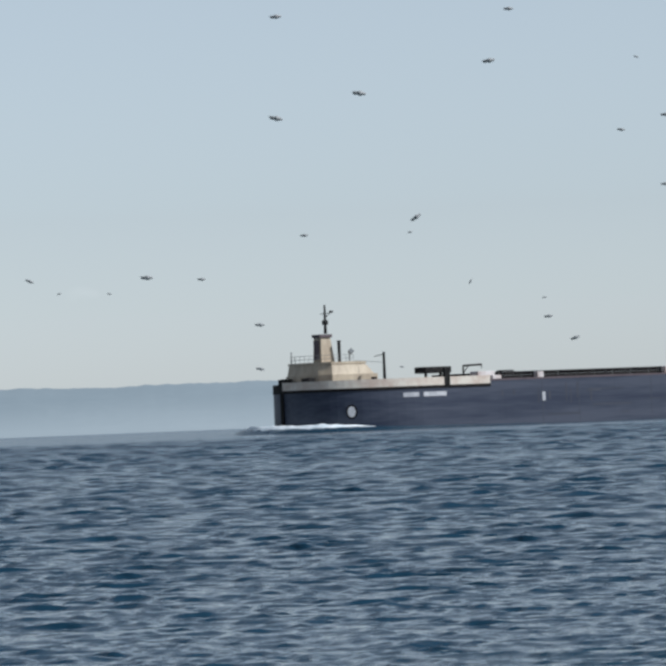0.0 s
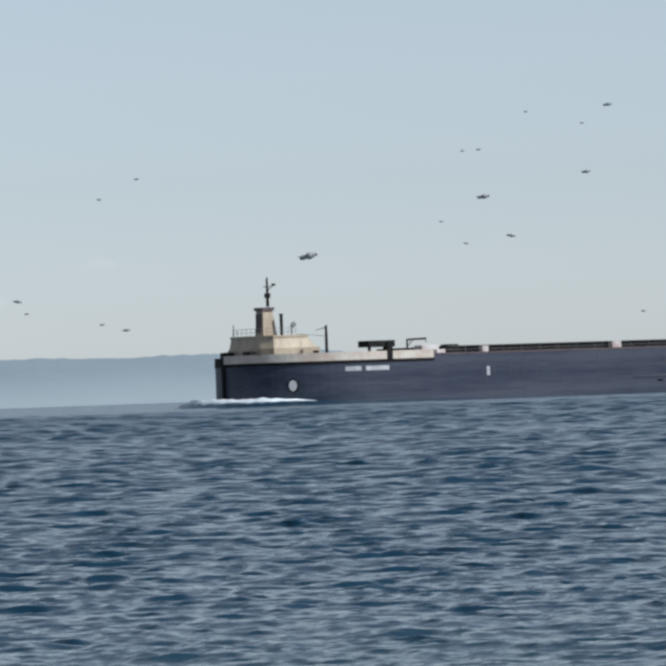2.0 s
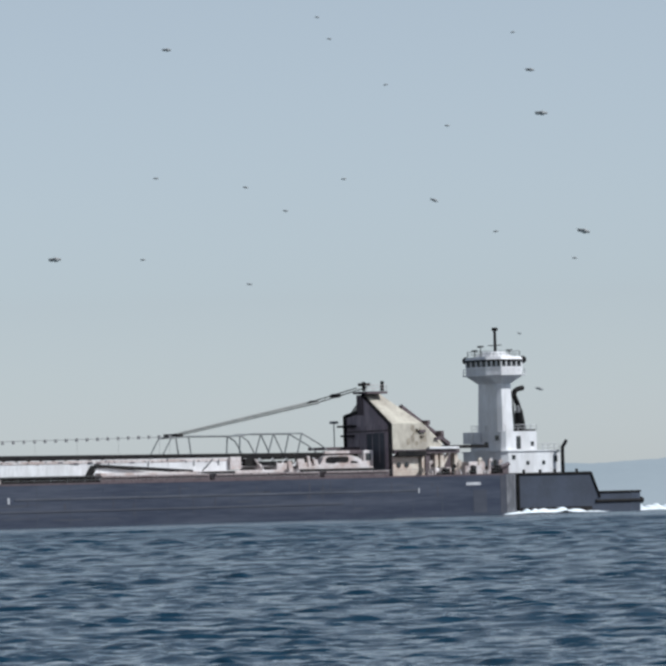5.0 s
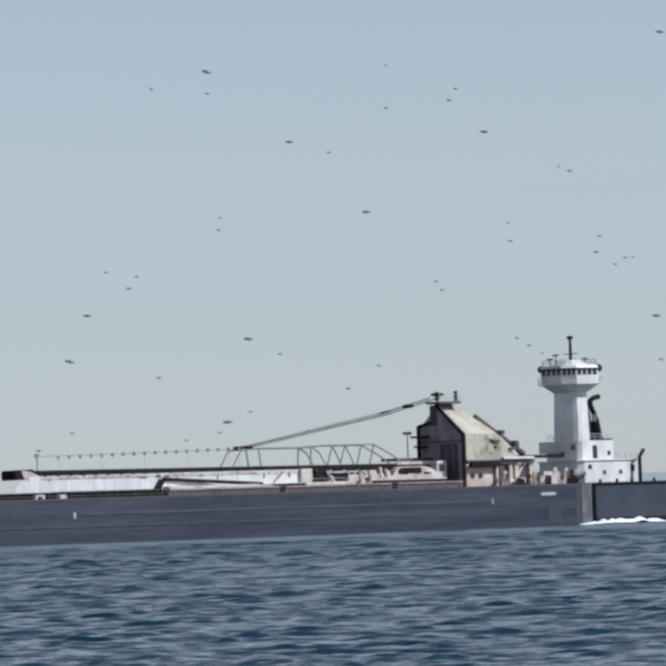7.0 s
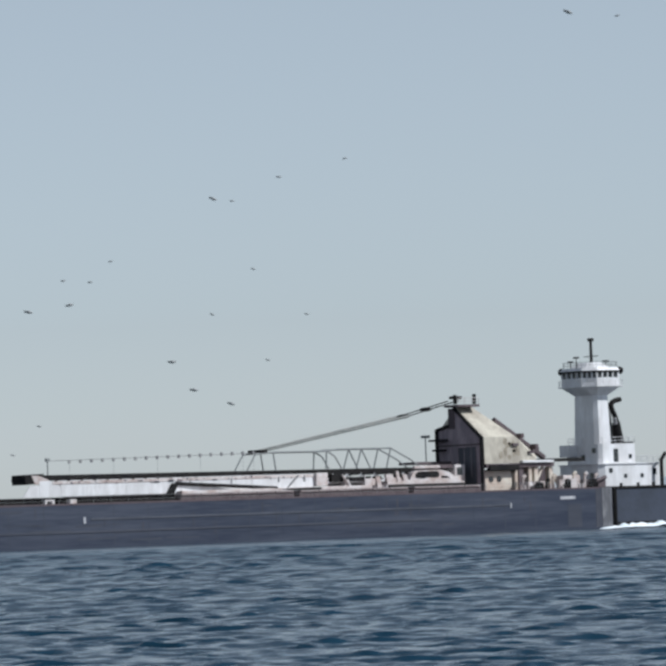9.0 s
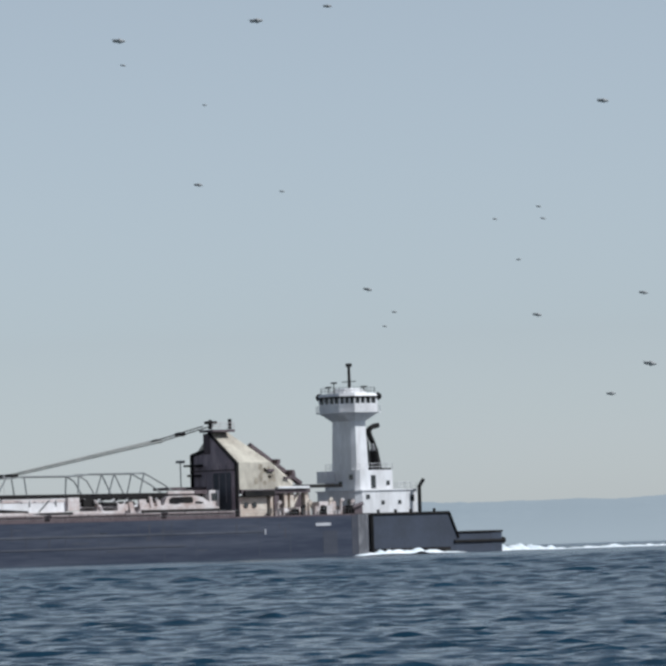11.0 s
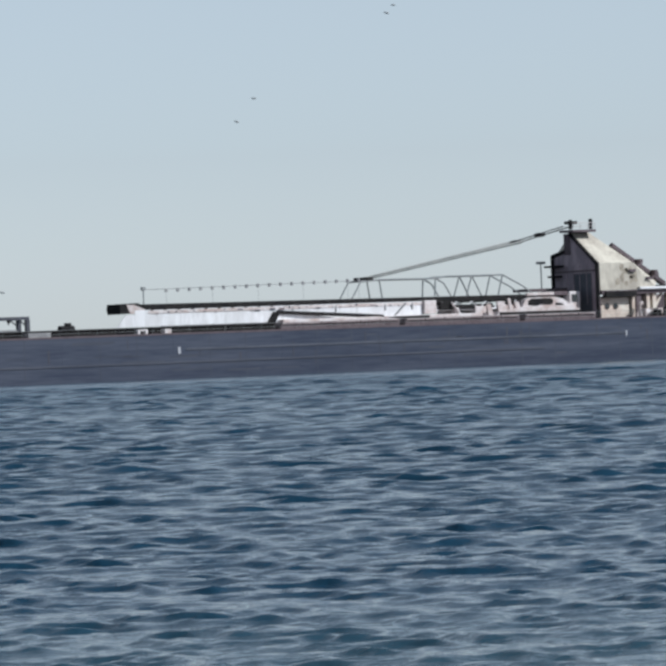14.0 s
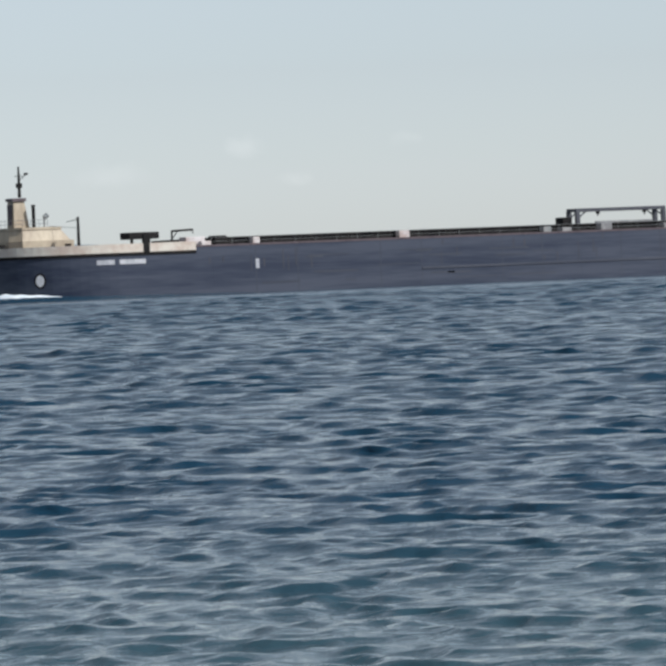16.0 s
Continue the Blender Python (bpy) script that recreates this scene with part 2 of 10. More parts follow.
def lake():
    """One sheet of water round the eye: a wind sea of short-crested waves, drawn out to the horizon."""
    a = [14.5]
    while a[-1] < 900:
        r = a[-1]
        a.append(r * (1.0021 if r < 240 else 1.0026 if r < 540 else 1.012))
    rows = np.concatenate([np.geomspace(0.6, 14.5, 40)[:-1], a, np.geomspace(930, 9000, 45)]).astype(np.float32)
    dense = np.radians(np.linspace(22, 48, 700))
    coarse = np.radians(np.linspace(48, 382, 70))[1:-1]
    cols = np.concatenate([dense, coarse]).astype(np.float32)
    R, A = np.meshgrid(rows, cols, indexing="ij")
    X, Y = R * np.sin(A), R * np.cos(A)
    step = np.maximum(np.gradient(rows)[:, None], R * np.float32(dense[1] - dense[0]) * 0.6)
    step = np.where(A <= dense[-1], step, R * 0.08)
    rng = np.random.default_rng(4)
    Z, DX, DY = np.zeros_like(X), np.zeros_like(X), np.zeros_like(X)
    longest = np.interp(rows, [15, 40, 95, 160, 420], [0.25, 0.62, 1.1, 1.25, 3.0])[:, None].astype(np.float32)
    strong = np.interp(rows, [20, 45, 80, 150, 300, 520], [0.87, 0.98, 1.02, 1.1, 1.6, 1.4])[:, None].astype(np.float32)
    count = 72
    for i in range(count):
        lam = 0.07 * (6.0 / 0.07) ** (i / (count - 1))
        spread = 52 if lam < 0.6 else 30
        ang = radians(216 + rng.normal(0, spread))
        k = 2 * math.pi / lam
        # the waves grow with the distance from the sheltered shore
        amp = SLOPE * strong * np.minimum(1, (longest / np.float32(lam)) ** 1.2) / np.float32(k)
        p0, p1, p2 = rng.uniform(0, 6.283, 3)
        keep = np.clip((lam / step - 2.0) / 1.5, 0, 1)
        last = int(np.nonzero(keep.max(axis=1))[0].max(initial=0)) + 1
        if keep.max() == 0:
            continue
        x, y = X[:last], Y[:last]
        ph = np.float32(k) * (x * np.float32(math.sin(ang)) + y * np.float32(math.cos(ang)))
        side = np.float32(k) * (x * np.float32(math.cos(ang)) - y * np.float32(math.sin(ang)))
        ph = ph + np.float32(0.9) * np.sin(np.float32(0.33) * side + np.float32(p0)) + np.float32(p1)
        group = (1 + np.sin(np.float32(0.27) * side + np.float32(0.13) * ph + np.float32(p2))) ** 3 * np.float32(0.42)
        h = keep[:last] * amp[:last] * group
        Z[:last] += h * np.sin(ph)
        pull = np.float32(CHOP) * h * np.cos(ph)
        DX[:last] += pull * np.float32(math.sin(ang))
        DY[:last] += pull * np.float32(math.cos(ang))
    # the wind leans the crests over, so that the faces towards the shore are short and steep
    ease = np.clip((R - 4) / 6, 0, 1)
    Z *= ease
    X = X + ease * DX - math.sin(radians(36)) * LEAN * Z
    Y = Y + ease * DY - math.cos(radians(36)) * LEAN * Z
    nr, nc = R.shape
    co = np.stack([X, Y, Z], -1).reshape(-1, 3).astype(np.float32)
    i = np.arange(nr * nc).reshape(nr, nc)
    j = np.roll(i, -1, axis=1)
    quads = np.stack([i[:-1], i[1:], j[1:], j[:-1]], -1).reshape(-1, 4)[:, ::-1]
    tri = np.stack([np.full(nc, nr * nc), i[0], j[0]], -1)
    co = np.vstack([co, [[0, 0, 0]]]).astype(np.float32)
    me = bpy.data.meshes.new("water")
    me.vertices.add(len(co))
    me.vertices.foreach_set("co", co.ravel())
    loops = np.concatenate([quads.ravel(), tri[:, ::-1].ravel()]).astype(np.int32)
    starts = np.concatenate([np.arange(len(quads)) * 4, len(quads) * 4 + np.arange(len(tri)) * 3]).astype(np.int32)
    me.loops.add(len(loops))
    me.loops.foreach_set("vertex_index", loops)
    me.polygons.add(len(starts))
    me.polygons.foreach_set("loop_start", starts)
    me.polygons.foreach_set("use_smooth", np.ones(len(starts), dtype=bool))
    me.update(calc_edges=True)
    me.materials.append(M_WATER)
    return tagged(new("water", me), "choppy blue-grey lake water reflecting a pale sky", "water", kind="structure")


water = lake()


# ---- the far shore ----
def far_shore():
    bm = B()
    dist, prev = 2000.0, None
    for k in range(961):
        deg = 8 + 48 * k / 960
        b = radians(deg)
        h = 19.2 if deg < 28 else 19.2 - 0.8 * min(1, (deg - 28) / 3)
        if 31 < deg < 41:
            h -= 6 * min(1, (deg - 31) / 1.5, (41 - deg) / 1.0)
        h += 0.35 * math.sin(deg * 1.7) + 0.25 * math.sin(deg * 4.1 + 1) + 0.5 * noise.noise((deg * 2.2, 3, 0)) + 0.35 * noise.noise((deg * 9, 7, 0)) + 0.25 * noise.noise((deg * 31, 5, 0))
        if deg > 39:
            h += 0.6 * (deg - 42) / 3 - 0.8
        ring = []
        for r, z in ((dist, -1), (dist + 3, h * 0.55), (dist + 40, h), (dist + 260, h * 0.8), (dist + 300, -1)):
            ring.append(bm.verts.new((r * math.sin(b), r * math.cos(b), z)))
        if prev:
            for i in range(4):
                bm.faces.new((prev[i], prev[i + 1], ring[i + 1], ring[i]))
        prev = ring
    m = material("wooded_shore_glowing_haze", (0.04, 0.05, 0.055), 1.0, second=(0.03, 0.04, 0.045), scale=0.02, stretch=(1, 1, 4), grain=0.2)
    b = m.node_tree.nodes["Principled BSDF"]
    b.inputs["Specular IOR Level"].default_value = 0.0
    # haze painted as emission, paler along the shore and down at the waterline
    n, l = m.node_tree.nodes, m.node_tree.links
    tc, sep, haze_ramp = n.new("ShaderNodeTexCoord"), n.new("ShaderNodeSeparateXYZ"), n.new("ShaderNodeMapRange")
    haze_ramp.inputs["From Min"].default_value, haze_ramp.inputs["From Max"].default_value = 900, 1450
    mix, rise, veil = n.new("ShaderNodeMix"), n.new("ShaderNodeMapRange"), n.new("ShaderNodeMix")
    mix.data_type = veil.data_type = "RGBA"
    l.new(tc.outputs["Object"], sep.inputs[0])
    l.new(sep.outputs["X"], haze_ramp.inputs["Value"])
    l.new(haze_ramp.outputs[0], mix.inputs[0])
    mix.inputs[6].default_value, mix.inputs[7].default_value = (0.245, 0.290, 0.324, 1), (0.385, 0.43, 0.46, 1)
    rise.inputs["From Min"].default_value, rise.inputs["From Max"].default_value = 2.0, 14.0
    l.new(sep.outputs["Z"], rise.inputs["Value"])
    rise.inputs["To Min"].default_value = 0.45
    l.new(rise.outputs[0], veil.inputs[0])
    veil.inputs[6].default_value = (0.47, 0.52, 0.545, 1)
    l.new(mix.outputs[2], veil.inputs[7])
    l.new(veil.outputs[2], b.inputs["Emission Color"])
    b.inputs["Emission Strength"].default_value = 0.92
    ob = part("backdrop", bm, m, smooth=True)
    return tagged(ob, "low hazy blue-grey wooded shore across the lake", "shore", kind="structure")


far_shore()


# ---- the barge ----
BEAM, DECK = 23.8, 6.25


def bow_half(grow, near):
    """Half of the bow's plan, from the stem to where the bulwark ends."""
    pts = [(24 + (16 + grow) * math.cos(a), 11.9 - (11.9 + grow) * math.sin(a)) for a in [math.pi - math.pi / 2 * k / 20 for k in range(21)]]
    pts.append((33.6, -grow))
    return pts if near else [(x, BEAM - y) for x, y in pts]


def barge_outline(grow=0.0, bow_only=False):
    """Plan of the barge from the near side round the bow to the far side."""
    pts = []
    n = 40
    for k in range(n + 1):
        a = math.pi / 2 + math.pi * k / n
        pts.append((24 + (16 + grow) * math.cos(a), 11.9 - (11.9 + grow) * math.sin(a)))
    near_x = 33.6 if bow_only else 223.5
    pts = [(near_x, -grow)] + pts + [(near_x, BEAM + grow)]
    if not bow_only:
        pts = [(225.5, 2.6), (225.3, 1.2), (224.7, 0.35)] + pts + [(224.7, BEAM - 0.35), (225.3, BEAM - 1.2), (225.5, BEAM - 2.6),
               (225.5, 19.4), (207, 18.8), (205, 16), (205, 7.8), (207, 5.0), (225.5, 4.4)]
    return pts


def strip(bm, pts, z0, z1, thick):
    """A standing band along an open line, with thickness inwards."""
    c = Vector((30, 11.9))
    rows = []
    for x, y in pts:
        d = Vector(((c.x - x) if x < 24 else 0, c.y - y)).normalized() * thick
        rows.append([bm.verts.new((x, y, z0)), bm.verts.new((x, y, z1)), bm.verts.new((x + d.x, y + d.y, z1)), bm.verts.new((x + d.x, y + d.y, z0))])
    for p, q in zip(rows, rows[1:]):
        for i in range(4):
            bm.faces.new((p[i], p[(i + 1) % 4], q[(i + 1) % 4], q[i]))
    bm.faces.new(rows[0])
    bm.faces.new(rows[-1][::-1])
    return bm


def barge():
    root = tagged(new("cargo_barge"), "long dark-hulled self-unloading lake barge with beige deckhouse and folded boom", "barge")
    hull = part("hull", prism(B(), barge_outline(), "z", -3.0, DECK), M_HULL, root, "dark navy steel hull with scuffed plating")
    # rub rails and plate straps on the sides
    for z, xa, xb, mat in ((4.05, 128, 205, M_RAIL), (2.3, 66, 190, M_SCUFF)):
        for y in (0, BEAM):
            part("rub_rail", box(B(), xa, xb, y - 0.07, y + 0.07, z - 0.15, z + 0.15, 0.03), mat, hull, "scuffed paler rub rail")
    rng = random.Random(21)
    # scraped plates along the side, a few millimetres proud
    for k in range(46):
        x = rng.uniform(38, 214)
        z, w, h = rng.uniform(0.7, 5.3), rng.uniform(1.5, 7.0), rng.uniform(0.10, 0.28)
        part("scrape", box(B(), x, x + w, -0.012, 0.1, z, z + h), M_SCUFF, hull, "long pale scrape in the paint")
    for k in range(40):
        x = rng.uniform(34, 220)
        z1, h, w = rng.uniform(3.2, 6.0), rng.uniform(0.6, 2.6), rng.uniform(0.10, 0.24)
        part("rust_streak", box(B(), x, x + w, -0.016, 0.1, z1 - h, z1), M_STREAK, hull, "faded rust streak below the deck edge")
    # butt straps between the side plates
    for k in range(31):
        x = 36.0 + 6.0 * k
        part("plate_seam", box(B(), x - 0.06, x + 0.06, -0.009, 0.1, 0.0, DECK - 0.15), M_SCUFF if k % 3 else M_HULL, hull)
    part("deck", prism(B(), [(x * 0.9996 + 0.05, 0.15 + y * 0.987) for x, y in barge_outline()], "z", DECK, DECK + 0.05), M_DECK, root, "red oxide steel deck")
    for y in (0.06, BEAM - 0.06):
        part("sheer_strake", box(B(), 33.7, 223.0, y - 0.1, y + 0.1, DECK - 0.14, DECK + 0.10), M_BROWN, root, "dark reddish deck-edge bar")
    part("bulwark", strip(B(), bow_half(0.05, True), 5.75, 6.85, 0.18), M_CREAM, root, "cream-painted bow bulwark with rust stains")
    part("bulwark", strip(B(), bow_half(0.05, False), 5.75, 6.6, 0.18), M_BLACK, root, "black far-side bow bulwark")
    part("bulwark_edge", strip(B(), barge_outline(0.09, True), 5.36, 5.75, 0.2), M_BLACK, root, "black rubbing strake under the bulwark")
    # upright black bar along the foremost line of the bow
    sb = B()
    rod(sb, (7.92, 11.9, -0.5), (7.92, 11.9, 5.5), 0.32, 10)
    part("bow_dark_bar", sb, M_BLACK, hull, "black upright bar down the front of the bow")
    # marks on the side
    bm = B()
    bmesh.ops.create_circle(bm, cap_ends=True, segments=8, radius=0.80)
    bmesh.ops.transform(bm, matrix=pose(12.95, 2.42, 2.6, 90, 0, -38) @ Matrix.Diagonal((0.7, 0.95, 1, 1)), verts=bm.verts)
    part("emblem", bmesh_thick(bm, 0.05), M_WHITE, root, "white oval emblem on the bow")
    bm = B()
    bmesh.ops.create_circle(bm, cap_ends=True, segments=28, radius=0.98)
    bmesh.ops.transform(bm, matrix=pose(12.97, 2.44, 2.6, 90, 0, -38) @ Matrix.Diagonal((0.78, 1.0, 1, 1)), verts=bm.verts)
    part("emblem_ring", bmesh_thick(bm, 0.03), M_BLACK, root, "black ring round the emblem")
    for x0, x1 in ((19.9, 22.2), (22.9, 26.5)):
        pts = [(x, (11.9 - 11.95 * math.sin(math.acos(min(1, (24 - x) / 16.05))) if x < 24 else -0.05)) for x in np.linspace(x0, x1, 7)]
        part("name_bar", strip(B(), pts, 4.3, 4.9, 0.12), M_FADED, root, "white bar in place of lettering")
    for x, z, w, h in ((42.2, 3.75, 0.5, 1.2), (126.9, 3.95, 0.4, 0.9), (205.2, 4.0, 0.22, 0.8)):
        part("side_mark", box(B(), x - w / 2, x + w / 2, -0.05, 0.2, z - h / 2, z + h / 2), M_FADED, root, "white painted side mark")
    part("stern_bar", box(B(), 215.0, 218.0, -0.05, 0.2, 4.65, 5.1), M_FADED, root, "faded white bar in place of lettering")
    part("corner_plate", prism(B(), [(223.4, -0.04), (225.2, 0.1), (226.1, 0.8), (226.4, 2.6), (225.4, 2.6), (223.4, 0.4)], "z", 0.3, DECK), M_CORNER, root, "pale stained stern corner plating")
    for xa, xb, z0, z1 in ((216.4, 219.2, 0.4, 3.9), (222.1, 223.4, 0.3, DECK - 0.2)):
        part("worn_plate", box(B(), xa, xb, -0.02, 0.1, z0, z1), M_SCUFF if xa < 219 else M_WORN, hull, "worn greyish plate near the stern corner")
    # hatch coamings with covers
    edges = [36.5, 43.4, 64.2, 86.0, 107.5, 124.5, 146.0, 167.5, 189.0, 203.0]
    for x0, x1 in zip(edges, edges[1:]):
        co = part("hatch_coaming", box(B(), x0 + 0.5, x1 - 0.5, 3.6, 20.2, DECK + 0.04, DECK + 0.75), M_BLACK if x0 < 140 else M_BROWN, root, "black steel hatch coaming" if x0 < 140 else "dark red-brown hatch coaming")
        n = max(2, round((x1 - x0) / 3.5))
        w = (x1 - x0 - 1.2) / n
        for k in range(n):
            part("hatch_cover", box(B(), x0 + 0.6 + k * w + 0.06, x0 + 0.6 + (k + 1) * w - 0.06, 3.4, 20.4, DECK + 0.75, DECK + 1.02, 0.06), M_BLACK if x0 < 140 else M_RUST, co)
    for x, w, h in ((43.3, 1.0, 0.9), (64.8, 1.5, 1.0), (86.2, 1.2, 0.8), (126.7, 1.1, 0.7), (36.2, 1.4, 0.6)):
        part("deck_vent", box(B(), x - w / 2, x + w / 2, 2.2, 3.2, DECK + 0.03, DECK + h, 0.08), M_PINK if x != 86.2 else M_GREY, root, "weathered white deck box")
    fl = B()
    box(fl, 120.5, 122.1, 0.3, 0.9, DECK + 0.5, DECK + 0.72, 0.05)
    box(fl, 120.5, 122.1, 0.3, 0.9, DECK - 0.1, DECK + 0.1, 0.05)
    box(fl, 120.5, 120.85, 0.32, 0.88, DECK + 0.05, DECK + 0.55, 0.04)
    box(fl, 121.75, 122.1, 0.32, 0.88, DECK + 0.05, DECK + 0.55, 0.04)
    part("fairlead", fl, M_PINK, root, "weathered white steel fairlead on the deck edge")
    bm = B()
    railing(bm, [(36, 0.5, DECK), (222, 0.5, DECK)], 1.0, 3.0, 0.02, 2)
    part("deck_railing", bm, M_GREY, root)
    return root


def bmesh_thick(bm, depth):
    faces = bm.faces[:]
    r = bmesh.ops.extrude_face_region(bm, geom=faces)
    vs = [g for g in r["geom"] if isinstance(g, bmesh.types.BMVert)]
    nrm = faces[0].normal.copy() if faces[0].normal.length else Vector((0, -1, 0))
    bmesh.ops.translate(bm, vec=nrm * depth, verts=vs)
    return bm


ship = barge()


def bow_house(root):
    """Beige accommodation and stack at the bow."""
    low = part("deckhouse", prism(B(), [(11.4, 16.6), (10.9, 11.9), (11.4, 8.0), (12.6, 6.4), (19.5, 6.0), (19.5, 17.8), (12.6, 17.6)], "z", DECK, 7.7), M_BEIGE, root, "beige rounded deckhouse")
    up = prism(B(), [(11.5, 16.4), (11.1, 11.9), (11.5, 8.2), (12.7, 6.6), (19.2, 6.4), (19.2, 17.4), (12.7, 17.4)], "z", 7.7, 9.1,
               [(11.7, 16.2), (11.4, 11.9), (11.7, 8.6), (12.9, 7.0), (18.1, 6.9), (18.1, 16.9), (12.9, 17.0)])
    part("upper_deckhouse", up, M_BEIGE, low)
    part("roof_edge", prism(B(), [(11.6, 16.3), (11.3, 11.9), (11.6, 8.5), (12.8, 6.9), (18.2, 6.8), (18.2, 17.0), (12.8, 17.1)], "z", 9.1, 9.42), M_BEIGE, low)
    st = part("stack", prism(B(), [(13.1, 9.9), (15.2, 9.9), (15.2, 12.1), (13.1, 12.1)], "z", 9.4, 12.8,
              [(13.2, 10.1), (14.7, 10.1), (14.7, 11.9), (13.2, 11.9)]), M_BEIGE, root, "beige tapered stack with dark top")
    part("stack_top", prism(B(), [(13.0, 9.9), (14.9, 9.9), (14.9, 12.1), (13.0, 12.1)], "z", 12.8, 13.2), M_BROWN, st, "dark stack cap")
    # brown plate over most of the stack's forward face
    part("dark_face_plate", box(B(), 13.05, 13.3, 10.4, 11.8, 9.8, 12.4), M_BROWN, st)
    ms = B()
    rod(ms, (14.3, 10.6, 13.3), (14.3, 10.6, 17.2), 0.24, 8, 0.12)
    rod(ms, (14.3, 9.6, 16.0), (14.3, 11.8, 16.0), 0.05, 5)
    rod(ms, (14.3, 10.6, 15.4), (15.3, 10.6, 16.2), 0.05, 5)
    box(ms, 14.0, 14.6, 10.3, 10.9, 14.5, 15.1)
    box(ms, 15.1, 15.5, 10.4, 10.8, 16.1, 16.4)
    part("mast", ms, M_BLACK, root, "thin dark signal mast with crossarm")
    p = B()
    rod(p, (15.5, 9.2, 9.4), (15.5, 9.2, 12.1), 0.22, 10)
    rod(p, (15.5, 9.2, 12.1), (15.5, 9.2, 12.3), 0.28, 10)
    part("exhaust_pipe", p, M_BLACK, root)
    for x, y, z in ((16.5, 8.2, 10.7), (16.2, 15.0, 10.2)):
        v = B()
        rod(v, (x, y, 9.4), (x, y, z), 0.12, 8)
        rod(v, (x, y, z - 0.1), (x + 0.45, y, z + 0.25), 0.3, 10, 0.34)
        part("cowl_vent", v, M_GREY, root)
    r = B()
    railing(r, [(16.5, 7.2, 9.4), (13.0, 7.2, 9.4), (11.9, 8.8, 9.4), (11.6, 11.9, 9.4), (11.9, 16.0, 9.4), (13.0, 16.8, 9.4)], 0.95, 1.2, 0.03)
    rod(r, (11.9, 15.8, 9.4), (11.9, 15.8, 11.0), 0.08, 6)
    part("railing", r, M_GREY, root)
    for y in (9.0, 15.0):
        w = B()
        rod(w, (10.3, y - 0.8, DECK + 0.6), (10.3, y + 0.8, DECK + 0.6), 0.55, 12)
        box(w, 9.8, 10.8, y - 1.0, y - 0.8, DECK, DECK + 1.1)
        box(w, 9.8, 10.8, y + 0.8, y + 1.0, DECK, DECK + 1.1)
        part("windlass", w, M_BLACK, root, "dark mooring winch drum")
    g = B()
    rod(g, (18.95, 3.4, DECK), (18.95, 3.4, 10.5), 0.22, 8, 0.17)
    rod(g, (18.95, 3.4, 10.2), (17.4, 3.4, 9.9), 0.05, 5)
    part("davit_post", g, M_BLACK, root, "slim dark davit post")
    s = B()
    rod(s, (16.8, 7.4, 9.5), (18.95, 3.4, 9.1), 0.03, 4)
    part("stay_wire", s, M_GREY, root)
    b = B()
    rod(b, (18.0, 4.6, DECK), (18.0, 4.6, 7.2), 0.4, 10)
    part("mooring_bitt", b, M_BLACK, root)
    # dark shelter and frame on the foredeck
    sh_ = part("shelter", box(B(), 27.6, 31.8, 6.8, 9.6, 7.45, 8.32, 0.08), M_BLACK, root, "dark flat-topped shelter")
    part("shelter_leg", box(B(), 26.3, 27.1, -0.16, 0.4, 5.7, 8.0), M_BLACK, sh_)
    part("shelter_leg", box(B(), 28.6, 28.9, 8.4, 8.7, DECK, 7.55), M_BLACK, sh_)
    part("shelter_leg", box(B(), 31.0, 31.3, 8.4, 8.7, DECK, 7.55), M_BLACK, sh_)
    f = B()
    rod(f, (33.2, 6.0, DECK), (33.2, 6.0, 8.3), 0.12, 6)
    rod(f, (33.2, 6.0, 8.3), (36.2, 6.0, 8.4), 0.14, 6)
    rod(f, (36.2, 6.0, 8.4), (36.2, 6.0, 7.9), 0.06, 6)
    rod(f, (33.2, 6.0, 7.3), (34.1, 6.0, 8.3), 0.07, 6)
    part("pipe_frame", f, M_BLACK, root)
    part("locker", box(B(), 33.9, 36.6, 3.4, 5.4, DECK, 7.45, 0.06), M_PINK, root, "weathered white deck locker")
    part("winch", box(B(), 37.8, 39.6, 3.0, 5.0, DECK, 7.5, 0.2), M_BLACK, root)
    return low


bow_house(ship)


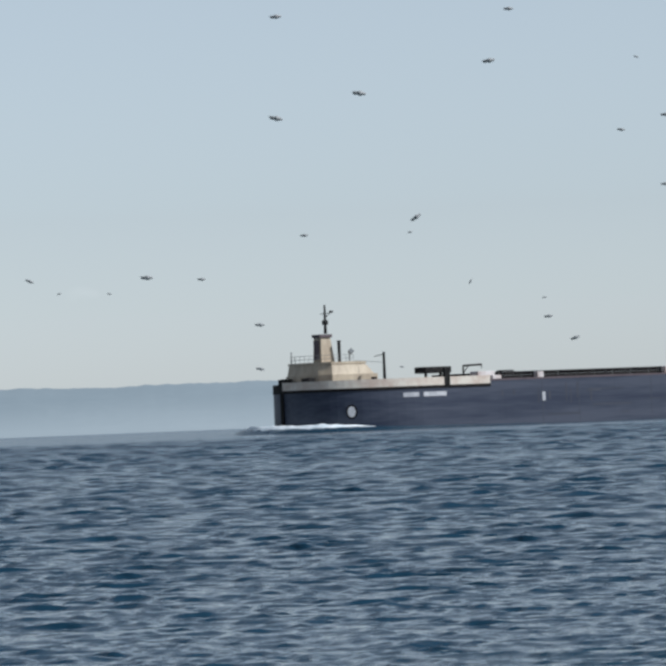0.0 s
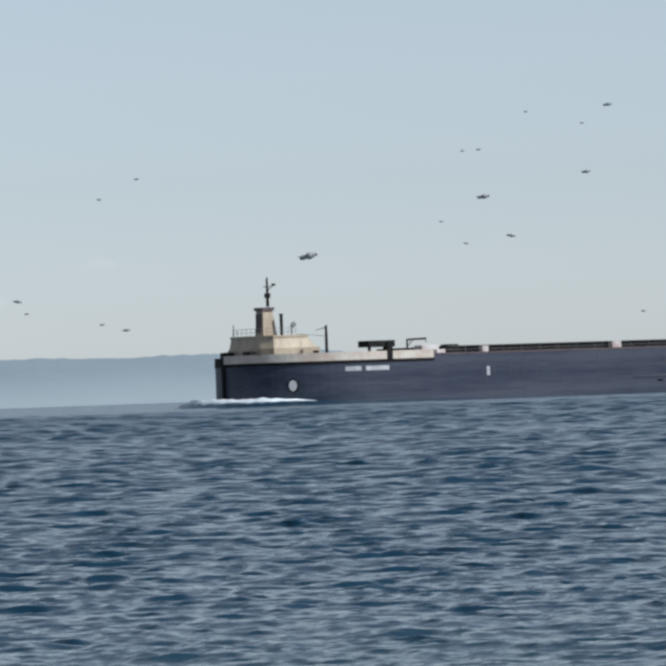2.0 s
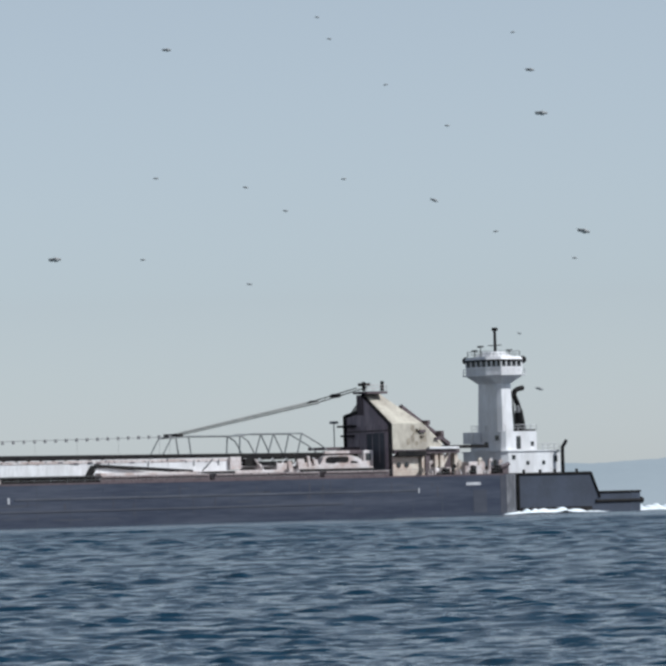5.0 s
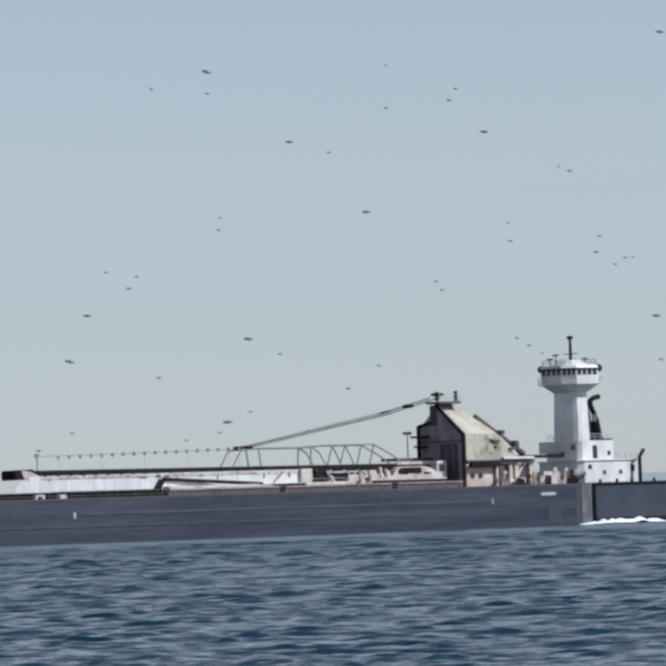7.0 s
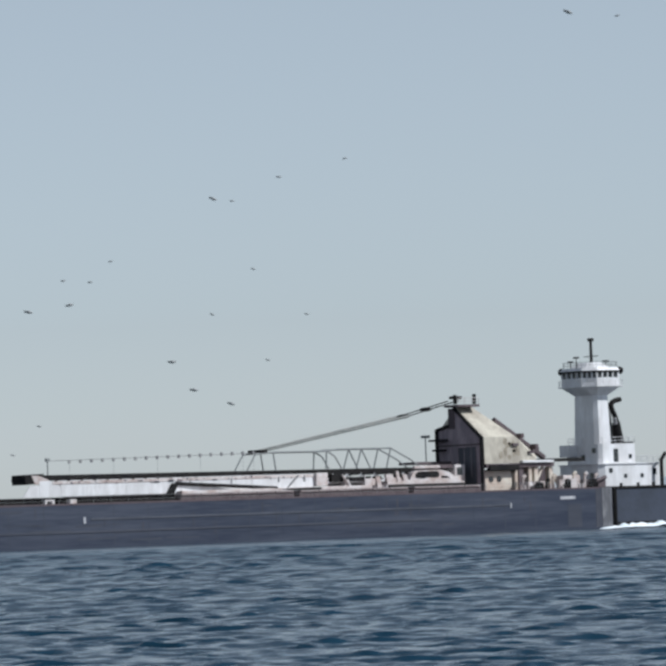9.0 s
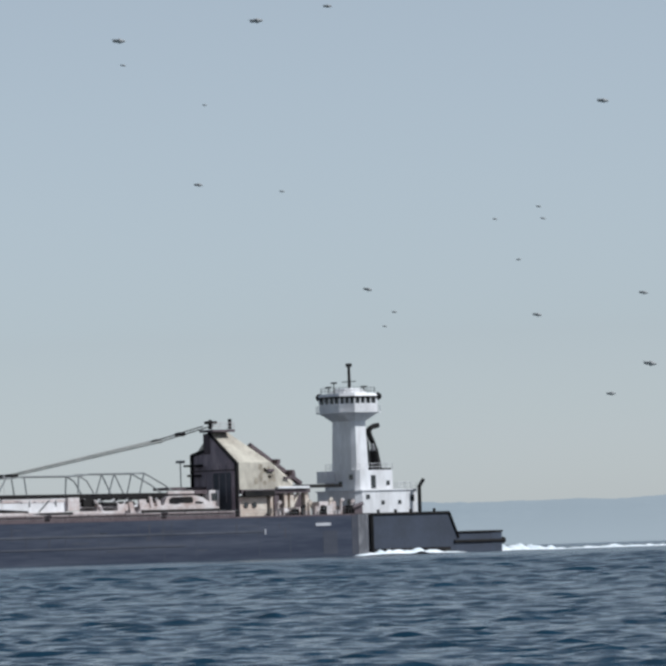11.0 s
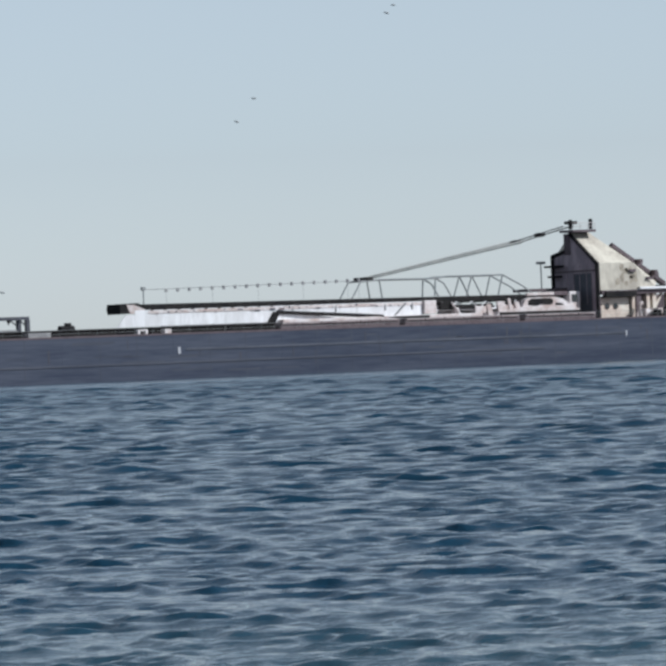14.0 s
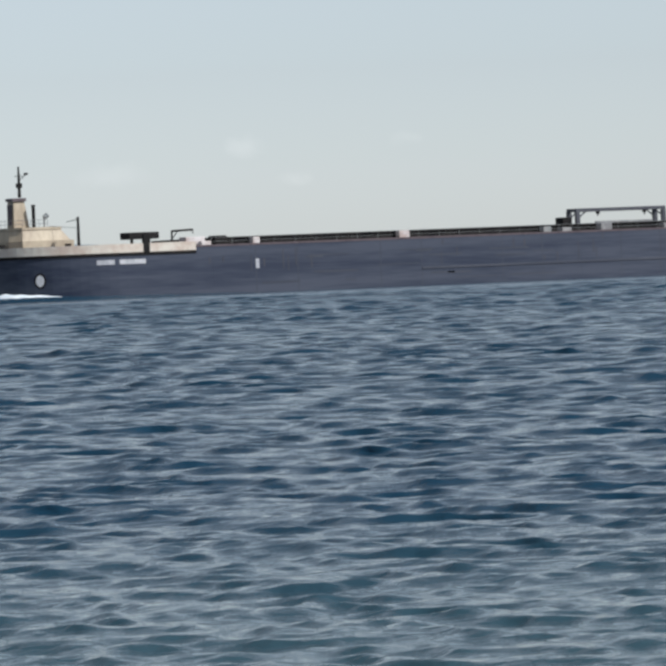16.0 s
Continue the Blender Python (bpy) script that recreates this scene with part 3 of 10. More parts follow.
def deck_crane(root):
    """Travelling hatch crane: four legs and a top frame."""
    x0, x1, y0, y1 = 92.2, 106.0, 5.0, 7.2
    top = B()
    for y in (y0, y1):
        box(top, x0, x1, y - 0.2, y + 0.2, 8.85, 9.3, 0.03)
    for x in (x0 + 0.2, x1 - 0.2):
        box(top, x - 0.2, x + 0.2, y0, y1, 8.86, 9.28)
    body = part("top_frame", top, M_SLATE, root, "dark hatch crane top frame")
    for x in (x0 + 0.25, x1 - 0.25):
        for y in (y0, y1):
            part("crane_leg", prism(B(), [(x - 0.28, y - 0.25), (x + 0.28, y - 0.25), (x + 0.28, y + 0.25), (x - 0.28, y + 0.25)], "z", 7.0, 8.87), M_SLATE, body)
            b = B()
            s = 1 if x < 99 else -1
            rod(b, (x, y, 7.9), (x + s * 1.3, y, 8.9), 0.1, 5)
            part("crane_brace", b, M_SLATE, body)
            part("bogie", box(B(), x - 0.7, x + 0.7, y - 0.3, y + 0.3, DECK + 0.5, 7.05, 0.08), M_BLACK, body)
    part("crane_cab", box(B(), 90.2, 91.6, 5.0, 7.0, DECK + 0.7, 8.2, 0.08), M_BLACK, root, "dark machinery box beside the hatch crane")
    part("sill_beam", box(B(), x0 + 3.0, x1 - 2.0, y0 - 0.2, y0 + 0.2, DECK + 0.9, DECK + 1.3, 0.04), M_CONC, body)
    for x in (95.6, 102.8):
        h = B()
        box(h, x - 0.25, x + 0.25, y0 - 0.1, y0 + 0.1, 8.5, 8.86)
        rod(h, (x, y0, 8.5), (x, y0, 8.2), 0.08, 6)
        part("hoist_hook", h, M_BLACK, body)
    for xa, xb, h in ((93.9, 95.6, 1.0), (103.6, 107.2, 0.75), (88.0, 89.4, 0.6)):
        part("deck_box", box(B(), xa, xb, 1.4, 2.8, DECK + 0.03, DECK + h, 0.08), M_CONC, root, "weathered pale box beside the hatch crane")
    w = B()
    rod(w, (113.8, 9.6, 7.4), (116.0, 9.6, 7.4), 0.55, 12)
    box(w, 113.6, 116.3, 8.6, 10.6, DECK + 0.7, 7.3, 0.08)
    box(w, 114.8, 115.5, 9.2, 10.0, 7.6, 8.3, 0.06)
    part("deck_winch", w, M_BLACK, root, "dark deck winch")


deck_crane(ship)


def boom(root):
    """Discharge boom lying forward along the deck, with its catwalk, lattice and stays."""
    yc, half = 11.6, 1.5
    x0, x1 = 124.0, 203.0

    def zt(x):
        return 10.55 - 0.35 * (x - x0) / (x1 - x0)
    bm = prism(B(), [(x0 + 3.2, zt(x0) - 0.75), (x1, zt(x1) - 0.8), (x1, zt(x1)), (x0 + 3.2, zt(x0))], "y", yc - half, yc + half)
    belt = part("belt_cover", bm, M_BLACK, root, "black conveyor belt cover along the boom")
    part("boom_tip", prism(B(), [(x0, 9.25), (x0 + 3.0, 9.35), (x0 + 3.3, 10.75), (x0, 10.65)], "y", yc - 1.6, yc + 1.6), M_BLACK, belt, "dark chute head of the boom")
    d = B()
    rod(d, (x0 + 0.6, yc - 1.7, 9.95), (x0 + 0.6, yc + 1.7, 9.95), 0.65, 14)
    part("head_drum", d, M_BLACK, belt)
    part("tip_plate", prism(B(), [(x0 + 1.7, 9.25), (x0 + 4.4, 9.35), (x0 + 4.1, 9.85), (x0 + 2.3, 10.5), (x0 + 1.1, 10.55)], "y", yc - 1.68, yc - 1.61), M_PINK, belt, "weathered pale plate beside the chute")
    # white lower chords and lattice
    zb = 8.55
    for y in (yc - half, yc + half):
        c = B()
        rod(c, (x0 + 4, y, zb + 0.5), (x0 + 10, y, zb), 0.14, 6)
        rod(c, (x0 + 10, y, zb), (x1 - 2, y, zb - 0.25), 0.16, 6)
        part("lower_chord", c, M_WHITE, belt, "white lattice chord")
        n = 26
        l = B()
        for k in range(n):
            xa = x0 + 7 + (x1 - x0 - 9) * k / n
            xb = x0 + 7 + (x1 - x0 - 9) * (k + 1) / n
            za, zb2 = zt(xa) - 0.8, zb - 0.25 * (xb - x0) / 80
            rod(l, (xa, y, za), ((xa + xb) / 2, y, zb2), 0.08, 4)
            rod(l, ((xa + xb) / 2, y, zb2), (xb, y, za), 0.08, 4)
        part("lattice", l, M_WHITE, belt)
    # white plates added to stand in for the bright sky gap under the boom
    for k in range(13):
        xa = x0 + 2.4 + k * 3.8
        part("gap_panel", box(B(), xa + 0.01, xa + 3.79, yc - half - 0.2, yc - half - 0.1, 7.45, 9.72, 0.01), M_WHITE, belt, "weathered white plates added in the bright gap under the boom")
        part("panel_rib", box(B(), xa - 0.04, xa + 0.04, yc - half - 0.225, yc - half - 0.2, 7.4, 9.1), M_WHITE, belt)
    part("gap_panel", prism(B(), [(x0 - 0.6, 7.45), (x0 + 2.4, 7.45), (x0 + 2.4, 9.1), (x0 + 0.9, 9.1)], "y", yc - half - 0.2, yc - half - 0.1), M_WHITE, belt, "weathered white plates added in the bright gap under the boom")
    part("panel_ledge", box(B(), x0 + 4.6, 176.0, yc - half - 0.26, yc - half - 0.2, 9.2, 9.62), M_PINK, belt, "stained pinkish strip along the boom side")
    rng = random.Random(77)
    for k in range(26):
        xa = x0 + 5.5 + k * 1.75 + rng.uniform(-0.6, 0.6)
        w, h = rng.choice((0.2, 0.3, 0.9)), rng.uniform(0.14, 0.3)
        za = rng.uniform(9.05, 9.4)
        part("ledge_bracket", box(B(), xa, xa + w, yc - half - 0.32, yc - half - 0.262, za, za + h, 0.02), M_SLATE if k % 3 else M_RUST, belt)
    for k in range(34):
        xa = x0 + 5 + k * 2.25
        part("idler", box(B(), xa, xa + 0.55, yc - half - 0.22, yc + half + 0.22, zt(xa) - 0.92, zt(xa) - 0.74, 0.03), M_BLACK, belt, "black belt idler bracket")
    # catwalk posts with a hand line
    r = B()
    n = 17
    for k in range(n + 1):
        x = x0 + 8 + (165 - x0 - 8) * k / n
        if k % 4 == 0 or k == n:
            rod(r, (x, yc - 1.3, zt(x)), (x, yc - 1.3, zt(x) + 2.0 + 0.8 * k / n), 0.02, 4)
        box(r, x - 0.18, x + 0.18, yc - 1.4, yc - 1.2, zt(x) + 1.6 + 0.8 * k / n, zt(x) + 2.1 + 0.8 * k / n)
    rod(r, (x0 + 4, yc - 1.3, zt(x0) + 2.0), (167, yc - 1.3, zt(167) + 2.6), 0.04, 4)
    part("catwalk_rail", r, M_CONC, belt, "thin grey handrail posts")
    tp = B()
    rod(tp, (x0 + 4.2, yc - 1.3, zt(x0)), (x0 + 4.2, yc - 1.3, zt(x0) + 2.1), 0.09, 6)
    box(tp, x0 + 3.9, x0 + 4.5, yc - 1.5, yc - 1.1, zt(x0) + 1.9, zt(x0) + 2.4, 0.05)
    part("tip_post", tp, M_GREY, belt, "grey lamp post on the boom tip")
    # raised lattice near the hinge
    t = B()
    first = [(163.6, 10.4), (165.2, 12.75), (168.5, 13.0), (178.6, 12.95), (180.0, 12.2), (181.2, 10.4)]
    second = [(178.6, 12.95), (180.5, 13.2), (185.1, 13.2), (190.7, 13.2), (194.3, 11.5), (196.2, 10.3)]
    legs = [((168.5, 13.0), (168.9, 10.4)), ((178.5, 12.9), (178.3, 10.4)), ((185.1, 13.2), (184.0, 10.3)), ((185.1, 13.2), (186.7, 10.3)), ((190.7, 13.2), (189.8, 10.3))]
    for a, b in list(zip(first, first[1:])) + list(zip(second, second[1:])) + legs:
        for y in (yc - half, yc + half):
            rod(t, (a[0], y, a[1]), (b[0], y, b[1]), 0.12, 6)
    part("hinge_lattice", t, M_GREY, belt, "grey lattice frame above the boom hinge")
    # dark machinery openings and white casing near the hinge
    part("drive_casing", box(B(), 175.9, 178.0, yc - 2.2, yc + 2.2, 7.9, 9.8, 0.05), M_PINK, root, "white conveyor drive casing")
    for x, w, za, zb_ in ((179.9, 1.1, 8.35, 9.5), (183.5, 1.5, 8.4, 9.05), (187.7, 0.6, 8.5, 9.1), (193.2, 1.0, 8.6, 9.3), (198.8, 1.9, 9.0, 9.6)):
        part("machinery_box", box(B(), x - w, x + w, yc - 2.1, yc + 2.1, za, zb_, 0.06), M_BLACK, root, "dark machinery opening under the belt")
    for xa, xb, z in ((181.2, 182.0, 8.2), (185.0, 187.0, 8.3), (189.4, 192.0, 8.3), (194.6, 196.6, 8.4)):
        part("machinery_cover", box(B(), xa, xb, yc - 2.25, yc + 2.0, z - 0.9, z + 0.45, 0.1), M_PINK, root, "weathered white machinery cover")
    d = B()
    rod(d, (180.6, yc - 2.4, 9.4), (182.2, yc - 2.4, 7.6), 0.16, 6)
    part("pipe", d, M_PINK, root)
    d = B()
    rod(d, (172.8, yc - 1.8, 9.5), (170.6, yc - 1.8, 7.6), 0.14, 6)
    part("pipe", d, M_CONC, root)
    part("tail_casing", prism(B(), [(187.5, 7.3), (203, 7.3), (202.7, 7.95), (200.4, 8.45), (192.6, 8.4), (190.4, 8.15), (188, 7.9)], "y", 7.6, 9.2), M_PINK, root, "weathered white tail casing")
    part("tail_hood", prism(B(), [(192.4, 8.3), (193.0, 9.35), (193.8, 9.72), (198.4, 9.74), (200.0, 9.4), (201.2, 8.7), (201.6, 8.3)], "y", 7.9, 9.0), M_PINK, root, "rounded white hood over the tail pulley")
    for pts in ([(193.5, 8.62), (193.5, 9.2), (194.1, 9.55), (197.6, 9.56), (198.1, 9.3), (198.0, 8.7), (197.4, 8.6), (195.6, 8.66), (195.3, 8.5), (194.6, 8.5)],
                [(198.5, 8.5), (198.5, 8.85), (199.6, 8.8), (200.1, 8.5)]):
        part("hood_opening", prism(B(), pts, "y", 7.84, 7.92), M_BLACK, root, "dark opening in the tail hood")
    for xa, xb, za, zb_ in ((188.2, 189.6, 7.9, 9.3), (190.2, 190.7, 8.1, 9.7), (191.4, 192.2, 8.2, 9.2), (186.3, 187.1, 7.6, 9.0)):
        part("casing_stanchion", prism(B(), [(xa, za), (xb, za), (xb - 0.35, zb_), (xa - 0.3, zb_)], "y", 8.0, 8.3), M_PINK, root)
    part("casing_skirt", box(B(), 188.0, 202.8, 7.3, 7.6, 7.3, 7.72, 0.04), M_BLACK, root, "black skirt under the tail casing")
    for xx in (153.0, 160.5, 169.2, 174.0):
        part("panel_bracket", box(B(), xx - 0.12, xx + 0.12, yc - 1.78, yc - 1.68, 8.6, 9.5), M_CONC, belt)
    part("belt_tunnel", box(B(), 150.5, 203, 8.6, 10.2, 7.28, 7.75, 0.05), M_PINK, root, "low white conveyor tunnel")
    # added white box, only there to whiten the space under the boom
    part("gap_box", box(B(), 134, 176, 13.6, 15.2, 7.28, 8.4, 0.05), M_PINK, root, "white box added to brighten the gap under the boom")
    p = B()
    rod(p, (150.3, 9.8, 8.85), (168.0, 8.8, 7.75), 0.26, 8)
    rod(p, (168.0, 8.8, 7.55), (176.0, 8.6, 7.5), 0.2, 8)
    part("pipe", p, M_BLACK, root, "dark sloping pipe")
    bl = B()
    prism(bl, [(148.4, 7.2), (149.6, 7.2), (150.6, 8.9), (149.6, 8.9)], "y", 9.4, 10.4)
    part("boom_rest", bl, M_BLACK, root, "black boom rest")
    for x in (131.0, 139.5, 162.0):
        b = B()
        rod(b, (x, 10.2, 7.25), (x, 10.2, 8.6), 0.12, 6)
        part("boom_rest", b, M_BROWN, root)
    # stays from the boom up to the elevator house
    a, m1, e = Vector((166.5, yc, 13.1)), Vector((194.6, yc, 17.9)), Vector((204.4, yc, 20.1))
    for y in (-1.2, 1.2):
        s = B()
        o = Vector((0, y, 0))
        rod(s, a + o, m1 + o, 0.13, 8, 0.2)
        part("stay_bar", s, M_STAY, root, "long grey boom stay")
        s = B()
        rod(s, m1 + o, e + o, 0.09, 6)
        part("stay_link", s, M_BLACK, root)
    for c in (m1, m1.lerp(e, 0.45)):
        k = B()
        bmesh.ops.create_icosphere(k, subdivisions=2, radius=0.42, matrix=Matrix.Translation(c) @ Matrix.Diagonal((1.5, 3.2, 0.8, 1)))
        part("sheave", k, M_BLACK, root)
    k = B()
    box(k, 166.2, 167.4, yc - 1.6, yc + 1.6, 12.9, 13.4, 0.05)
    part("stay_anchor", k, M_BLACK, root)


boom(ship)


def elevator_house(root):
    """Tall wedge-shaped housing of the loop belt at the stern end of the cargo deck."""
    x = 205.2
    front = [(6.2, DECK), (6.2, 14.3), (12.4, 19.0), (13.6, 19.0), (13.6, 16.4), (16.6, 15.8), (16.6, DECK)]
    house = part("elevator_face", prism(B(), front, "x", x, x + 0.35), M_FACE, root, "dark brown front wall of the elevator house")
    # near edge trim
    tr = B()
    rod(tr, (x - 0.05, 6.2, DECK), (x - 0.05, 6.2, 14.3), 0.28, 6)
    rod(tr, (x - 0.05, 6.2, 14.3), (x - 0.05, 12.4, 19.0), 0.28, 6)
    part("edge_trim", tr, M_BLACK, house)
    fr = B()
    rod(fr, (x - 0.05, 16.6, 9.5), (x - 0.05, 16.6, 15.9), 0.32, 6)
    rod(fr, (x - 0.05, 16.6, 15.8), (x - 0.05, 13.6, 16.4), 0.28, 6)
    part("edge_frame", fr, M_BLACK, house, "black frame on the far edge of the front wall")
    part("girt", box(B(), x - 0.12, x, 6.4, 16.4, 13.25, 13.5), M_BROWN, house)
    for k in range(6):
        part("stiffener", box(B(), x - 0.1, x, 7.0 + 1.6 * k, 7.14 + 1.6 * k, 8.5, 14.2), M_FACE, house)
    part("head_column", box(B(), x - 0.12, x, 12.3, 13.7, 15.9, 19.0), M_BROWN, house)
    part("door_panel", box(B(), x - 0.08, x, 7.6, 11.6, DECK, 13.0), M_SLATE, house, "dark blue-grey recessed panel")
    # sloped buff roof and side
    bm = B()
    v = [bm.verts.new(c) for c in ((x + 0.36, 6.1, 14.4), (x + 0.36, 12.5, 19.15), (x + 3.6, 12.5, 19.15), (x + 16.2, 12.5, 11.6), (x + 10.6, 6.1, 10.9), (x + 6.6, 6.1, 14.4))]
    bm.faces.new((v[0], v[1], v[2], v[5]))
    bm.faces.new((v[5], v[2], v[3], v[4]))
    w = [bm.verts.new(c) for c in ((x + 0.36, 6.1, 10.4), (x + 10.6, 6.1, 10.4))]
    bm.faces.new((w[0], v[0], v[5], v[4], w[1]))
    u = [bm.verts.new(c) for c in ((x + 0.36, 16.4, 10.4), (x + 0.36, 16.4, 15.8), (x + 3.6, 16.4, 15.8), (x + 16.2, 16.4, 10.6))]
    bm.faces.new((v[1], u[1], u[2], v[2]))
    bm.faces.new((v[2], u[2], u[3], v[3]))
    bm.faces.new((u[0], u[1], v[1], v[0], w[0]))
    bm.faces.new((u[0], u[3], u[2], u[1]))
    bm.faces.new((w[1], v[4], v[3], u[3]))
    bm.faces.new((w[0], w[1], u[3], u[0]))
    part("elevator_cladding", bm, M_BUFF, house, "buff-painted sloping cladding")
    # sloping gallery on the after edge
    gl = B()
    rod(gl, (x + 7.4, 12.0, 17.1), (x + 17.2, 12.0, 11.2), 0.5, 6)
    box(gl, x + 15.2, x + 16.0, 11.6, 12.4, 11.9, 12.9)
    part("sloping_gallery", gl, M_BROWN, house, "dark sloping gallery with handrail")
    for xx, z in ((x + 6.4, 13.2), (x + 9.6, 12.0)):
        part("bracket", box(B(), xx - 0.6, xx + 0.6, 5.8, 6.12, z - 0.2, z + 0.2), M_BROWN, house)
    # scattered darker patches on the near side of the cladding
    dark_patch = random.Random(31)
    for k in range(11):
        cx, cz = x + dark_patch.uniform(3.6, 8.4), dark_patch.uniform(11.3, 13.9)
        w, h = dark_patch.uniform(0.3, 0.8), dark_patch.uniform(0.3, 0.9)
        if cz > 14.2 - max(0, cx - x - 6.4) * 0.85:
            continue
        pts = [(cx + w * math.cos(a) * dark_patch.uniform(0.6, 1), cz + h * math.sin(a) * dark_patch.uniform(0.6, 1)) for a in np.linspace(0, 6.283, 9)[:-1]]
        part("dark_patch", prism(B(), pts, "y", 6.085, 6.12), M_PATCH, house, "dark patch on the cladding")
    # head platform
    hp = part("head_platform", box(B(), x - 0.9, x + 3.4, 10.4, 13.6, 19.15, 19.5), M_BROWN, root, "dark platform on the elevator head")
    for cx, h in ((x - 0.4, 1.4), (x + 3.4, 1.5)):
        b = B()
        rod(b, (cx, 11.6, 19.6), (cx, 11.6, 19.6 + h), 0.28, 8)
        if cx < x:
            box(b, cx - 0.7, cx + 0.9, 11.0, 12.2, 19.3 + h * 0.75, 19.75 + h * 0.75, 0.1)
        part("head_lamp_post", b, M_BLACK, hp)
    r = B()
    railing(r, [(x - 0.8, 10.5, 19.5), (x + 3.3, 10.5, 19.5)], 1.0, 1.2, 0.04)
    part("railing", r, M_PINK, hp)
    # side platforms forward of the face
    for z, a, b_ in ((14.1, 14.0, 18.4), (12.6, 14.5, 17.6)):
        q = B()
        box(q, x - 1.5, x, a, b_ - 1.5, z, z + 0.3)
        part("side_platform", q, M_BLACK, root)
    s = B()
    rod(s, (x - 2.0, 17.0, 11.0), (x - 2.0, 17.0, 14.9), 0.09, 6)
    box(s, x - 2.6, x - 1.4, 16.6, 17.4, 14.7, 15.1, 0.08)
    part("lamp_post", s, M_GREY, root, "grey lamp post on the walkway")
    part("gangway", box(B(), x - 7.4, x - 0.2, 13.2, 17.0, 10.65, 11.05), M_BROWN, root, "dark walkway to the boom hinge")
    for xx in (x - 5.4, x - 2.8):
        b = B()
        rod(b, (xx, 13.4, DECK), (xx, 13.4, 10.65), 0.16, 6)
        part("gangway_leg", b, M_PINK, root)
    hh = part("hinge_house", box(B(), 201.7, 203.6, 8.5, 10.0, 7.4, 10.45, 0.06), M_PINK, root, "weathered white hinge machinery house")
    part("window", box(B(), 202.1, 203.1, 8.42, 8.6, 8.9, 10.0), M_GLASS, hh)
    part("hinge_beam", box(B(), 197.2, 201.6, 8.8, 9.6, 9.95, 10.5, 0.05), M_BROWN, root, "dark brown beam over the boom hinge")
    part("hinge_bracket", box(B(), 193.6, 198.6, 8.2, 8.7, 10.0, 10.4, 0.08), M_PINK, root, "weathered white hinge bracket")
    # lower storey under the cladding
    # dark block added behind the columns for the shadow between them
    part("dark_fill_block", box(B(), x + 6.2, x + 16.4, 9.0, 14.5, DECK + 0.03, 9.6, 0.1), M_BROWN, root, "dark block added for the shadowed space under the elevator house")
    for xa, za, w, h in ((x + 11.2, 9.9, 1.6, 0.8), (x + 13.4, 10.5, 1.2, 0.6), (x + 9.2, 13.6, 0.9, 0.5), (x + 11.8, 14.6, 0.6, 0.7), (x + 14.6, 12.9, 0.6, 0.8)):
        part("gallery_box", box(B(), xa - w / 2, xa + w / 2, 10.4, 12.0, za - h / 2, za + h / 2, 0.08), M_BROWN, root, "dark box on the sloping gallery")
    part("machinery_house", box(B(), x + 0.8, x + 6.0, 6.6, 11.6, DECK + 0.03, 9.3, 0.05), M_CREAM, root, "cream machinery house")
    for xx in (x + 1.9, x + 3.5):
        pw = B()
        rod(pw, (xx, 6.5, 8.05), (xx, 6.7, 8.05), 0.44, 14)
        part("porthole", pw, M_GLASS, root, "round dark porthole")
    part("cross_beam", box(B(), x + 0.5, x + 14.0, 5.9, 6.5, 9.75, 10.35), M_BROWN, root)
    # extra black beam for the band of shade below the cladding
    part("shade_beam", box(B(), x + 1.0, x + 6.8, 5.6, 6.4, 9.35, 10.2, 0.05), M_BLACK, root, "black beam added for the shade under the cladding")
    part("roof_slab", box(B(), x + 7.4, x + 13.6, 5.5, 8.6, 10.4, 10.75, 0.05), M_WHITE, root, "small white roof")
    part("upper_beam", box(B(), x + 10.5, x + 23.0, 9.0, 10.0, 10.5, 11.0), M_BLACK, root, "dark beam reaching towards the tug")
    for xx, wd, m in ((x + 6.6, 0.5, M_CREAM), (x + 7.6, 0.9, M_BROWN), (x + 9.4, 0.6, M_CREAM), (x + 10.6, 0.7, M_CREAM), (x + 13.5, 0.6, M_CREAM)):
        part("column", box(B(), xx - wd / 2, xx + wd / 2, 6.2, 7.2, DECK + 0.03, 9.75), m, root)
    d = B()
    rod(d, (x + 10.0, 6.6, DECK + 0.1), (x + 12.6, 6.6, 10.3), 0.25, 6)
    rod(d, (x + 15.6, 6.6, DECK + 0.1), (x + 12.8, 6.6, 10.6), 0.25, 6)
    part("raking_strut", d, M_CREAM, root)
    part("stores_house", box(B(), x + 12.8, x + 16.2, 2.6, 4.3, DECK + 0.03, 8.3, 0.12), M_PINK, root, "weathered white stores house")
    clutter = random.Random(8)
    for k in range(16):
        cx, cy, w = x + 7.0 + 0.85 * k + clutter.uniform(-0.3, 0.3), clutter.uniform(1.6, 5.2), clutter.uniform(0.25, 0.7)
        h, paint = clutter.uniform(0.7, 2.3), clutter.choice((M_PINK, M_CREAM, M_BROWN, M_BLACK, M_PINK))
        f = B()
        if k % 3 == 0:
            rod(f, (cx, cy, DECK), (cx, cy, DECK + h), 0.22, 10)
            rod(f, (cx, cy, DECK + h), (cx + 0.5, cy, DECK + h + 0.35), 0.26, 10, 0.34)
            part("deck_ventilator", f, paint, root, "weathered deck ventilator")
        elif k % 3 == 1:
            rod(f, (cx - w, cy, DECK + 0.7), (cx + w, cy, DECK + 0.7), 0.55, 12)
            box(f, cx - w - 0.15, cx - w, cy - 0.6, cy + 0.6, DECK, DECK + 1.3, 0.04)
